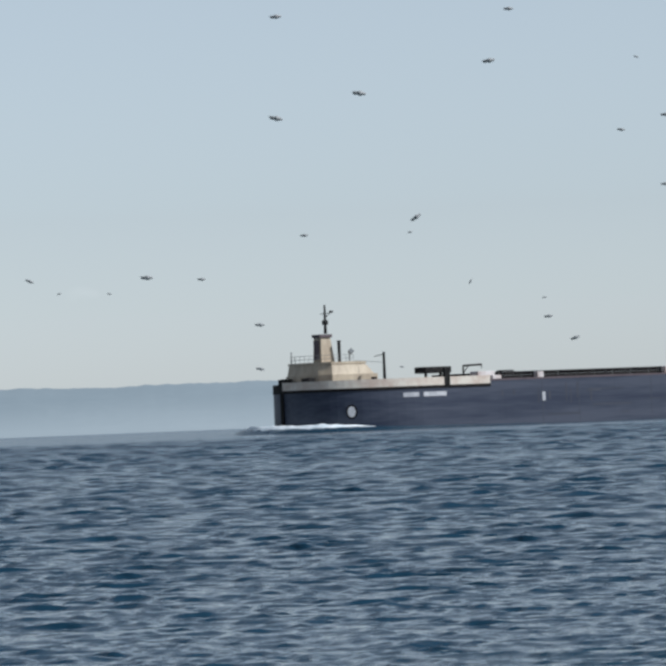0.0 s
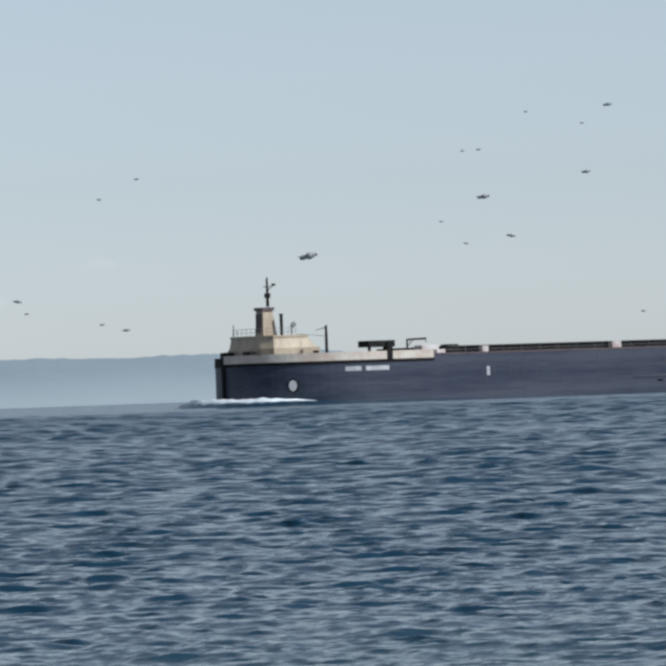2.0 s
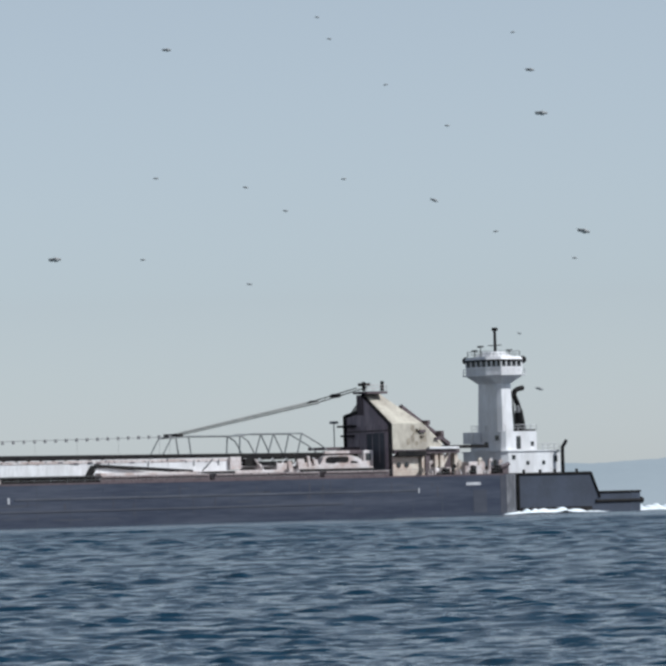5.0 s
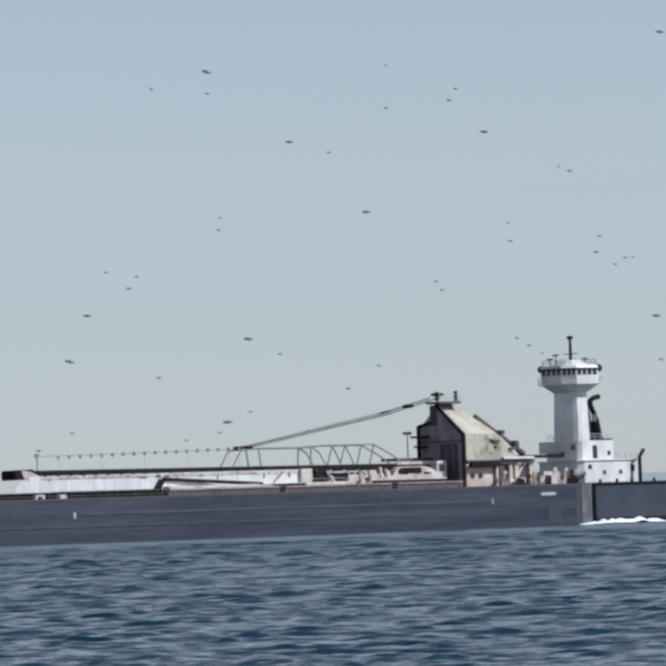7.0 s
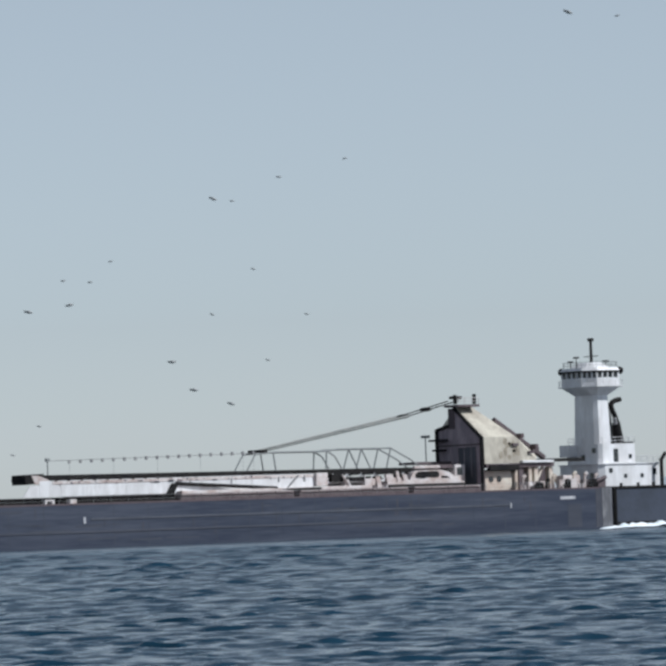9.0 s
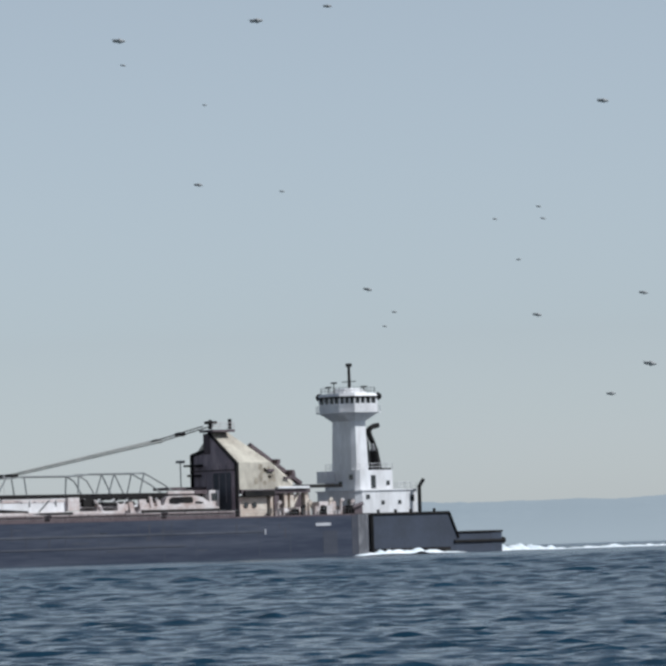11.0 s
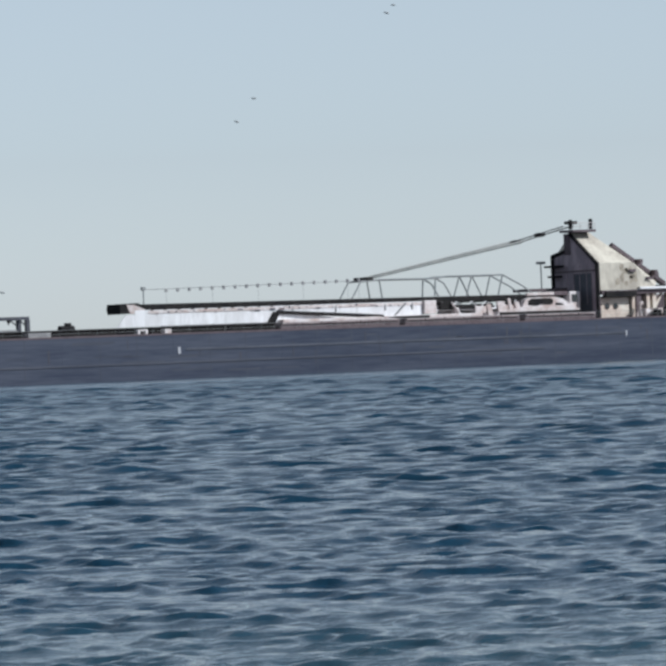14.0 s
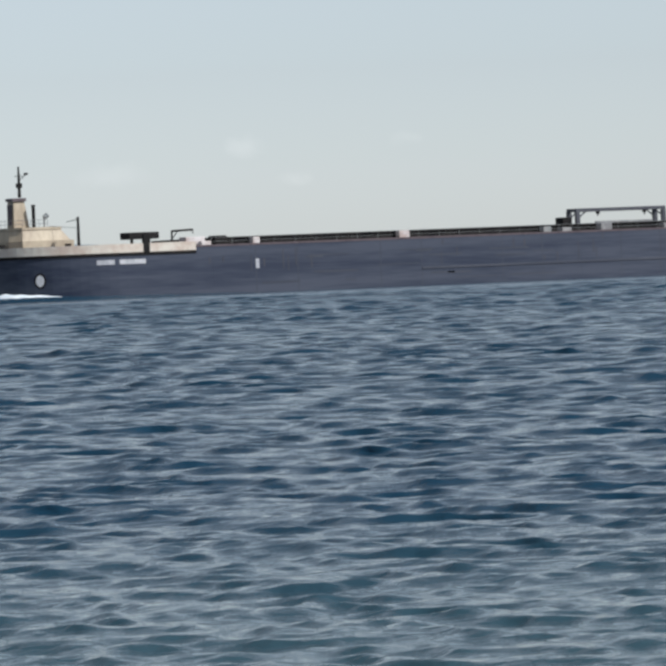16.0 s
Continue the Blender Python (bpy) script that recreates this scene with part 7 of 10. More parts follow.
    walk(midges[31], [(0, fly(2.402, 4.371, 1.513, 8)), (0.5, fly(2.285, 4.311, 1.536, -12)), (1, fly(2.247, 4.170, 1.540, -30)), (1.5, fly(2.188, 4.021, 1.548, -60)), (2, fly(2.139, 3.868, 1.571, -9)), (2.5, fly(2.262, 3.640, 1.552, 7)), (3, fly(2.384, 3.439, 1.616, -6)), (3.5, fly(2.489, 3.307, 1.585, 3)), (4, fly(2.571, 3.252, 1.599, -12)), (4.5, fly(2.679, 3.243, 1.612, 8)), (5.3, fly(2.826, 3.424, 1.672, 2)), (6.2, fly(2.771, 3.622, 1.673, -4)), (7, fly(2.974, 3.904, 1.624, -11)), (7.5, fly(2.909, 4.064, 1.732, -4)), (8, fly(2.957, 4.089, 1.699, -0)), (8.5, fly(2.979, 4.060, 1.728, 5)), (9, fly(3.031, 3.944, 1.703, 2)), (9.5, fly(2.976, 3.848, 1.694, -2)), (10, fly(2.709, 3.867, 1.701, -0)), (10.8, fly(2.599, 3.666, 1.704, 1)), (11.7, fly(2.448, 3.541, 1.549, 3)), (12.5, fly(2.399, 3.366, 1.651, 5)), (13, fly(2.308, 3.443, 1.636, 7)), (13.5, fly(2.420, 3.445, 1.629, 0)), (14, fly(2.228, 3.706, 1.552, 9)), (14.5, fly(2.091, 3.950, 1.505, 3)), (15, fly(2.043, 4.155, 1.474, -9)), (15.5, fly(1.932, 4.378, 1.471, 2)), (16, fly(1.924, 4.526, 1.496, 1))])
    walk(midges[32], [(0, fly(2.063, 3.620, 1.837, -3)), (0.5, fly(1.905, 3.667, 1.690, -4)), (1, fly(1.796, 3.730, 1.689, 2)), (1.5, fly(1.827, 3.774, 1.786, 13)), (2, fly(1.904, 3.857, 1.800, -2)), (2.5, fly(2.134, 3.900, 1.790, 9)), (3, fly(2.528, 3.860, 1.671, 20)), (3.5, fly(2.749, 3.897, 1.696, 4)), (4, fly(2.974, 3.898, 1.705, 6)), (4.5, fly(2.967, 4.021, 1.734, -1)), (5.3, fly(2.912, 3.893, 1.780, 9)), (6.2, fly(2.951, 3.789, 1.855, 20)), (7, fly(2.872, 3.738, 1.787, 30)), (7.5, fly(2.678, 3.689, 1.747, 4)), (8, fly(2.545, 3.590, 1.763, 1)), (8.5, fly(2.504, 3.453, 1.772, 0)), (9, fly(2.466, 3.351, 1.859, -11)), (9.5, fly(2.467, 3.292, 1.868, -6)), (10, fly(2.496, 3.283, 1.865, 9)), (10.8, fly(2.611, 3.319, 1.779, 7)), (11.7, fly(2.872, 3.571, 1.914, 6)), (12.5, fly(2.940, 3.727, 1.991, 4)), (13, fly(2.890, 3.942, 1.935, 2)), (13.5, fly(2.918, 4.042, 1.911, -2)), (14, fly(2.768, 4.204, 1.875, -7)), (14.5, fly(2.427, 4.402, 1.818, 10)), (15, fly(2.248, 4.427, 1.775, -12)), (15.5, fly(1.961, 4.440, 1.762, 6)), (16, fly(1.803, 4.349, 1.774, -5))])
    walk(midges[33], [(0, fly(2.501, 3.865, 1.806, -3)), (0.5, fly(2.635, 3.982, 1.581, -7)), (1, fly(2.745, 4.065, 1.670, 9)), (1.5, fly(2.881, 4.089, 1.657, -0)), (2, fly(2.820, 4.189, 1.638, -5)), (2.5, fly(3.006, 4.048, 1.617, 8)), (3, fly(3.178, 3.829, 1.669, 5)), (3.5, fly(3.245, 3.612, 1.815, -9)), (4, fly(3.221, 3.421, 1.941, -3)), (4.5, fly(3.255, 3.164, 1.934, 2)), (5.3, fly(3.086, 3.038, 1.997, 2)), (6.2, fly(2.993, 3.126, 1.904, 2)), (7, fly(2.865, 2.960, 1.905, 2)), (7.5, fly(2.793, 3.138, 1.750, -8)), (8, fly(2.837, 3.246, 1.757, 1)), (8.5, fly(2.930, 3.331, 1.944, -2)), (9, fly(3.145, 3.348, 1.964, 5)), (9.5, fly(3.336, 3.378, 1.989, -6)), (10, fly(3.454, 3.450, 1.989, 2)), (10.8, fly(3.336, 3.464, 1.959, -1)), (11.7, fly(3.458, 3.472, 1.955, -3)), (12.5, fly(3.479, 3.356, 1.959, -6)), (13, fly(3.260, 3.375, 1.931, -8)), (13.5, fly(3.130, 3.288, 1.861, -4)), (14, fly(2.888, 3.315, 1.724, 3)), (14.5, fly(2.652, 3.340, 1.712, -1)), (15, fly(2.487, 3.352, 1.683, 6)), (15.5, fly(2.329, 3.415, 1.645, 3)), (16, fly(2.264, 3.473, 1.659, 3))])
    walk(midges[34], [(0, fly(2.488, 4.293, 1.855, 2)), (0.5, fly(2.267, 4.303, 1.711, -40)), (1, fly(2.197, 4.177, 1.729, -5)), (1.5, fly(2.095, 4.053, 1.681, 10)), (2, fly(2.107, 3.878, 1.554, -2)), (2.5, fly(2.261, 3.635, 1.531, -3)), (3, fly(2.433, 3.407, 1.508, 0)), (3.5, fly(2.531, 3.273, 1.586, 16)), (4, fly(2.641, 3.197, 1.614, 7)), (4.5, fly(2.712, 3.219, 1.644, 4)), (5.3, fly(2.909, 3.406, 1.634, 5)), (6.2, fly(3.009, 3.561, 1.771, 6)), (7, fly(3.121, 3.786, 1.737, 6)), (7.5, fly(3.117, 3.910, 1.746, 0)), (8, fly(3.107, 3.976, 1.727, 2)), (8.5, fly(3.108, 3.959, 1.738, -1)), (9, fly(3.114, 3.870, 1.740, -9)), (9.5, fly(3.068, 3.732, 1.981, 7)), (10, fly(3.002, 3.601, 1.963, -13)), (10.8, fly(2.949, 3.443, 1.972, -12)), (11.7, fly(2.824, 3.263, 1.963, -11)), (12.5, fly(2.687, 3.111, 1.891, -10)), (13, fly(2.584, 3.212, 1.900, 7)), (13.5, fly(2.606, 3.289, 1.842, 3)), (14, fly(2.531, 3.499, 1.751, -4)), (14.5, fly(2.449, 3.732, 1.744, -3)), (15, fly(2.409, 3.952, 1.685, -2)), (15.5, fly(2.327, 4.176, 1.731, 11)), (16, fly(2.299, 4.342, 1.713, -6))])
    walk(midges[35], [(0, fly(2.211, 3.537, 1.754, 2)), (0.5, fly(2.024, 3.612, 1.535, 3)), (1, fly(2.006, 3.634, 1.522, -7)), (1.5, fly(1.991, 3.717, 1.447, -4)), (2, fly(2.065, 3.803, 1.445, -14)), (2.5, fly(2.322, 3.821, 1.435, -0)), (3, fly(2.786, 3.695, 1.561, -6)), (3.5, fly(3.016, 3.685, 1.863, -16)), (4, fly(3.184, 3.716, 1.882, 4)), (4.5, fly(3.286, 3.749, 1.911, 8)), (5.3, fly(3.191, 3.733, 1.811, 12)), (6.2, fly(3.127, 3.673, 1.771, 16)), (7, fly(3.037, 3.599, 1.762, 20)), (7.5, fly(2.917, 3.497, 1.707, -6)), (8, fly(2.794, 3.401, 1.647, -6)), (8.5, fly(2.718, 3.295, 1.618, -3)), (9, fly(2.865, 3.042, 1.608, 3)), (9.5, fly(2.897, 2.952, 1.611, -1)), (10, fly(2.913, 2.953, 1.618, 3)), (10.8, fly(3.048, 3.065, 1.670, 6)), (11.7, fly(3.189, 3.258, 1.725, 9)), (12.5, fly(3.389, 3.379, 1.656, 12)), (13, fly(3.362, 3.589, 1.645, -5)), (13.5, fly(3.336, 3.743, 1.547, 6)), (14, fly(3.300, 3.833, 1.438, -13)), (14.5, fly(3.107, 3.974, 1.376, -2)), (15, fly(2.901, 4.043, 1.337, -6)), (15.5, fly(2.721, 4.030, 1.331, 7)), (16, fly(2.505, 3.997, 1.358, 1))])
    walk(midges[36], [(0, fly(2.035, 4.120, 1.952, -9)), (0.5, fly(2.085, 4.266, 1.980, 6)), (1, fly(2.171, 4.372, 1.989, 5)), (1.5, fly(2.237, 4.446, 1.987, -11)), (2, fly(2.247, 4.492, 1.974, 2)), (2.5, fly(2.466, 4.365, 1.954, -4)), (3, fly(2.665, 4.171, 1.934, -9)), (3.5, fly(2.677, 4.022, 1.981, -5)), (4, fly(2.689, 3.833, 2.008, 0)), (4.5, fly(2.696, 3.631, 2.003, -4)), (5.3, fly(2.597, 3.463, 2.000, -3)), (6.2, fly(2.514, 3.453, 2.043, -2)), (7, fly(2.335, 3.385, 1.974, -0)), (7.5, fly(2.747, 3.191, 1.688, 4)), (8, fly(2.804, 3.286, 1.734, 3)), (8.5, fly(2.905, 3.391, 1.730, -7)), (9, fly(3.085, 3.434, 1.834, -12)), (9.5, fly(3.144, 3.598, 1.760, -4)), (10, fly(3.249, 3.657, 1.949, 15)), (10.8, fly(3.290, 3.645, 1.937, 10)), (11.7, fly(3.236, 3.574, 1.957, 5)), (12.5, fly(3.271, 3.552, 1.955, -0)), (13, fly(3.049, 3.553, 1.955, 3)), (13.5, fly(2.925, 3.462, 1.860, -14)), (14, fly(2.682, 3.470, 1.771, -3)), (14.5, fly(2.449, 3.490, 1.657, -5)), (15, fly(2.284, 3.491, 1.661, 5)), (15.5, fly(2.124, 3.548, 1.614, 13)), (16, fly(2.056, 3.599, 1.691, 10))])
    walk(midges[37], [(0, fly(2.920, 3.989, 1.986, 5)), (0.5, fly(2.819, 3.924, 1.981, -2)), (1, fly(2.719, 3.820, 1.957, 1)), (1.5, fly(2.647, 3.679, 1.924, -3)), (2, fly(2.613, 3.515, 1.892, -5)), (2.5, fly(2.656, 3.318, 1.861, 1)), (3, fly(2.765, 3.106, 1.845, 6)), (3.5, fly(2.866, 2.947, 1.889, -2)), (4, fly(2.903, 2.920, 1.933, 8)), (4.5, fly(2.985, 2.929, 1.958, 2)), (5.3, fly(3.163, 3.126, 1.981, -1)), (6.2, fly(3.288, 3.299, 1.950, -4)), (7, fly(3.437, 3.457, 2.077, -8)), (7.5, fly(3.209, 3.828, 1.842, 8)), (8, fly(3.178, 3.903, 1.882, 1)), (8.5, fly(3.034, 4.002, 1.856, -6)), (9, fly(3.013, 3.918, 1.957, 7)), (9.5, fly(2.977, 3.803, 1.943, 2)), (10, fly(2.912, 3.667, 1.945, -5)), (10.8, fly(2.773, 3.461, 1.921, -5)), (11.7, fly(2.700, 3.326, 1.872, -6)), (12.5, fly(2.612, 3.171, 1.904, -7)), (13, fly(2.511, 3.279, 1.846, -7)), (13.5, fly(2.529, 3.349, 1.876, 5)), (14, fly(2.451, 3.561, 1.769, -7)), (14.5, fly(2.365, 3.797, 1.727, 1)), (15, fly(2.320, 4.011, 1.719, 13)), (15.5, fly(2.231, 4.239, 1.689, -7)), (16, fly(2.200, 4.394, 1.782, -3))])
    walk(midges[38], [(0, fly(2.115, 3.587, 1.798, 1)), (0.5, fly(1.969, 3.636, 1.617, 2)), (1, fly(2.075, 3.588, 1.670, -6)), (1.5, fly(2.123, 3.635, 1.690, -6)), (2, fly(2.344, 3.640, 1.582, -5)), (2.5, fly(2.576, 3.638, 1.814, 5)), (3, fly(2.808, 3.685, 1.611, 1)), (3.5, fly(3.040, 3.680, 1.817, 2)), (4, fly(3.202, 3.697, 1.955, 2)), (4.5, fly(3.305, 3.734, 1.929, -15)), (5.3, fly(3.281, 3.682, 1.745, -9)), (6.2, fly(3.185, 3.538, 1.827, -2)), (7, fly(3.121, 3.528, 1.635, 4)), (7.5, fly(2.981, 3.441, 1.591, 7)), (8, fly(2.905, 3.305, 1.527, 0)), (8.5, fly(2.506, 3.458, 1.512, -2)), (9, fly(2.335, 3.465, 1.546, 6)), (9.5, fly(2.325, 3.423, 1.553, 4)), (10, fly(2.353, 3.422, 1.561, 4)), (10.8, fly(2.479, 3.556, 1.571, 1)), (11.7, fly(2.642, 3.729, 1.654, -2)), (12.5, fly(2.806, 3.890, 1.575, -6)), (13, fly(2.764, 4.079, 1.562, 5)), (13.5, fly(2.788, 4.172, 1.518, -1)), (14, fly(2.571, 4.356, 1.420, -7)), (14.5, fly(2.378, 4.446, 1.357, 6)), (15, fly(2.217, 4.450, 1.319, 3)), (15.5, fly(1.965, 4.440, 1.315, -2)), (16, fly(1.790, 4.356, 1.341, 2))])
    walk(midges[39], [(0, fly(2.399, 3.948, 1.801, -1)), (0.5, fly(2.385, 4.153, 1.589, -6)), (1, fly(2.376, 4.310, 1.561, -4)), (1.5, fly(2.176, 4.517, 1.562, 5)), (2, fly(2.272, 4.516, 1.542, -6)), (2.5, fly(2.416, 4.425, 1.525, -6)), (3, fly(2.724, 4.160, 1.569, -4)), (3.5, fly(2.906, 3.898, 1.479, -6)), (4, fly(2.886, 3.727, 1.556, 1)), (4.5, fly(2.667, 3.691, 1.573, 1)), (5.3, fly(2.635, 3.606, 1.612, 3)), (6.2, fly(2.525, 3.522, 1.566, 5)), (7, fly(2.530, 3.296, 1.504, 7)), (7.5, fly(2.493, 3.410, 1.523, 20)), (8, fly(2.569, 3.492, 1.602, -1)), (8.5, fly(2.679, 3.594, 1.578, -2)), (9, fly(2.841, 3.669, 1.619, 9)), (9.5, fly(2.944, 3.782, 1.639, 50)), (10, fly(2.799, 4.049, 1.665, 7)), (10.8, fly(2.862, 3.966, 1.704, 4)), (11.7, fly(2.843, 3.947, 1.777, 0)), (12.5, fly(2.830, 3.937, 1.648, -3)), (13, fly(2.641, 3.892, 1.622, -1)), (13.5, fly(2.586, 3.734, 1.644, -11)), (14, fly(2.274, 3.759, 1.549, -2)), (14.5, fly(2.028, 3.753, 1.493, -4)), (15, fly(1.820, 3.760, 1.461, -14)), (15.5, fly(1.683, 3.783, 1.453, -4)), (16, fly(1.655, 3.815, 1.472, 6))])
    walk(midges[40], [(0, fly(2.941, 3.981, 1.895, 10)), (0.5, fly(2.791, 3.948, 1.895, 1)), (1, fly(2.708, 3.831, 1.873, -9)), (1.5, fly(2.661, 3.671, 1.840, -3)), (2, fly(2.572, 3.547, 1.814, -2)), (2.5, fly(2.645, 3.330, 1.785, 5)), (3, fly(2.744, 3.131, 1.771, 6)), (3.5, fly(2.815, 3.006, 1.818, 8)), (4, fly(2.949, 2.890, 1.857, 15)), (4.5, fly(3.033, 2.909, 1.826, -2)), (5.3, fly(3.161, 3.135, 1.778, 1)), (6.2, fly(3.276, 3.446, 1.740, 4)), (7, fly(3.326, 3.630, 1.648, 6)), (7.5, fly(3.303, 3.769, 1.666, 4)), (8, fly(3.349, 3.784, 1.624, 1)), (8.5, fly(2.935, 4.096, 1.554, 7)), (9, fly(2.803, 4.101, 1.576, 13)), (9.5, fly(2.707, 4.026, 1.584, 6)), (10, fly(2.667, 3.876, 1.585, -2)), (10.8, fly(2.641, 3.792, 1.508, 1)), (11.7, fly(2.458, 3.498, 1.568, 4)), (12.5, fly(2.389, 3.378, 1.549, 8)), (13, fly(2.289, 3.469, 1.535, -0)), (13.5, fly(2.311, 3.542, 1.498, -1)), (14, fly(2.214, 3.741, 1.414, -14)), (14.5, fly(2.161, 3.941, 1.358, -9)), (15, fly(2.058, 4.174, 1.324, 0)), (15.5, fly(1.981, 4.380, 1.314, 10)), (16, fly(1.875, 4.566, 1.340, -1))])
    walk(midges[41], [(0, fly(2.272, 3.488, 1.779, 5)), (0.5, fly(2.217, 3.473, 1.798, -4)), (1, fly(2.264, 3.474, 1.677, 6)), (1.5, fly(2.304, 3.514, 1.826, -2)), (2, fly(2.522, 3.505, 1.819, 5)), (2.5, fly(2.774, 3.499, 1.816, 4)), (3, fly(3.054, 3.473, 1.825, -5)), (3.5, fly(3.268, 3.477, 1.898, 0)), (4, fly(3.482, 3.442, 1.958, 0)), (4.5, fly(3.586, 3.460, 1.987, -2)), (5.3, fly(3.560, 3.456, 1.928, -4)), (6.2, fly(3.362, 3.436, 1.951, -5)), (7, fly(3.269, 3.338, 1.974, -7)), (7.5, fly(3.021, 3.382, 1.749, 6)), (8, fly(2.916, 3.273, 1.713, -6)), (8.5, fly(2.900, 3.113, 1.697, -1)), (9, fly(2.893, 2.999, 1.693, 0)), (9.5, fly(2.887, 2.932, 1.843, 8)), (10, fly(2.916, 2.918, 1.905, -6)), (10.8, fly(3.081, 3.066, 1.838, -2)), (11.7, fly(3.298, 3.198, 1.995, 1)), (12.5, fly(3.429, 3.313, 1.994, 4)), (13, fly(3.399, 3.524, 2.001, -4)), (13.5, fly(3.436, 3.618, 1.955, -1)), (14, fly(3.265, 3.835, 1.857, -0)), (14.5, fly(3.050, 3.990, 1.796, -3)), (15, fly(2.903, 4.013, 1.748, 0)), (15.5, fly(2.678, 4.028, 1.734, 10)), (16, fly(2.505, 3.962, 1.747, -2))])
    walk(midges[42], [(0, fly(2.691, 3.750, 1.910, -8)), (0.5, fly(2.786, 3.870, 1.933, 2)), (1, fly(2.877, 3.964, 1.940, -0)), (1.5, fly(2.941, 4.030, 1.935, -0)), (2, fly(2.956, 4.069, 1.929, 7)), (2.5, fly(3.091, 3.948, 1.909, 7)), (3, fly(3.244, 3.732, 1.895, 10)), (3.5, fly(3.345, 3.476, 1.938, 4)), (4, fly(3.287, 3.321, 1.970, -1)), (4.5, fly(3.238, 3.142, 1.965, -3)), (5.3, fly(3.080, 3.027, 1.924, -0)), (6.2, fly(3.039, 2.997, 1.952, 2)), (7, fly(2.915, 2.915, 1.934, 5)), (7.5, fly(2.731, 3.205, 1.791, -7)), (8, fly(2.672, 3.408, 1.752, 0)), (8.5, fly(2.783, 3.509, 1.756, 5)), (9, fly(2.896, 3.593, 1.980, -9)), (9.5, fly(3.026, 3.694, 1.934, -9)), (10, fly(3.112, 3.799, 1.869, 5)), (10.8, fly(3.184, 3.857, 1.815, 3)), (11.7, fly(3.027, 3.865, 1.821, 1)), (12.5, fly(3.034, 3.758, 1.820, -1)), (13, fly(2.817, 3.738, 1.824, 5)), (13.5, fly(2.694, 3.625, 1.861, 12)), (14, fly(2.452, 3.615, 1.807, 3)), (14.5, fly(2.220, 3.626, 1.676, 0)), (15, fly(2.059, 3.620, 1.681, -3)), (15.5, fly(1.898, 3.670, 1.649, -4)), (16, fly(1.829, 3.727, 1.659, -0))])
    walk(midges[43], [(0, fly(2.492, 4.269, 1.909, -5)), (0.5, fly(2.357, 4.245, 1.444, -1)), (1, fly(2.045, 4.241, 1.473, -1)), (1.5, fly(2.022, 4.075, 1.456, -0)), (2, fly(1.961, 3.934, 1.437, -4)), (2.5, fly(2.060, 3.737, 1.421, 8)), (3, fly(2.227, 3.536, 1.408, 3)), (3.5, fly(2.290, 3.449, 1.459, 0)), (4, fly(2.421, 3.380, 1.498, -4)), (4.5, fly(2.460, 3.439, 1.518, 2)), (5.3, fly(2.721, 3.678, 1.473, 2)), (6.2, fly(2.819, 3.749, 1.438, 1)), (7, fly(3.024, 3.899, 1.466, 1)), (7.5, fly(3.114, 3.931, 1.675, -8)), (8, fly(3.116, 3.978, 1.632, -60)), (8.5, fly(3.188, 3.894, 1.658, -9)), (9, fly(3.154, 3.782, 2.025, 2)), (9.5, fly(3.115, 3.676, 1.928, 8)), (10, fly(3.040, 3.532, 2.003, -6)), (10.8, fly(2.888, 3.360, 1.998, -9)), (11.7, fly(2.816, 3.219, 1.876, -11)), (12.5, fly(2.736, 3.072, 1.847, -13)), (13, fly(2.640, 3.183, 1.841, -2)), (13.5, fly(2.665, 3.260, 1.835, 2)), (14, fly(2.572, 3.500, 1.675, 10)), (14.5, fly(2.526, 3.721, 1.563, 1)), (15, fly(2.490, 3.926, 1.716, 5)), (15.5, fly(2.409, 4.157, 1.681, 3)), (16, fly(2.383, 4.312, 1.753, 2))])
    walk(midges[44], [(0, fly(2.265, 3.510, 1.490, -60)), (0.5, fly(2.238, 3.482, 1.507, 3)), (1, fly(2.327, 3.446, 1.443, 1)), (1.5, fly(2.462, 3.440, 1.427, -7)), (2, fly(2.510, 3.549, 1.419, -1)), (2.5, fly(2.799, 3.516, 1.401, -2)), (3, fly(2.835, 3.685, 1.590, 5)), (3.5, fly(3.065, 3.674, 1.843, 7)), (4, fly(3.226, 3.689, 1.965, 4)), (4.5, fly(3.324, 3.717, 1.983, -3)), (5.3, fly(3.183, 3.732, 1.714, 2)), (6.2, fly(3.152, 3.617, 1.620, 6)), (7, fly(3.116, 3.518, 1.545, 11)), (7.5, fly(2.941, 3.458, 1.529, -2)), (8, fly(2.827, 3.354, 1.539, -1)), (8.5, fly(2.778, 3.228, 1.539, -13)), (9, fly(2.850, 3.047, 1.535, 1)), (9.5, fly(2.884, 2.967, 1.540, -4)), (10, fly(2.931, 2.950, 1.546, -4)), (10.8, fly(3.130, 3.157, 1.509, -3)), (11.7, fly(3.274, 3.169, 1.592, -2)), (12.5, fly(3.432, 3.371, 1.573, -0)), (13, fly(3.414, 3.567, 1.558, -9)), (13.5, fly(3.381, 3.717, 1.508, -4)), (14, fly(3.287, 3.847, 1.401, 6)), (14.5, fly(3.116, 3.958, 1.338, 10)), (15, fly(2.861, 4.054, 1.302, -1)), (15.5, fly(2.703, 4.018, 1.296, -0)), (16, fly(2.507, 3.969, 1.323, -3))])
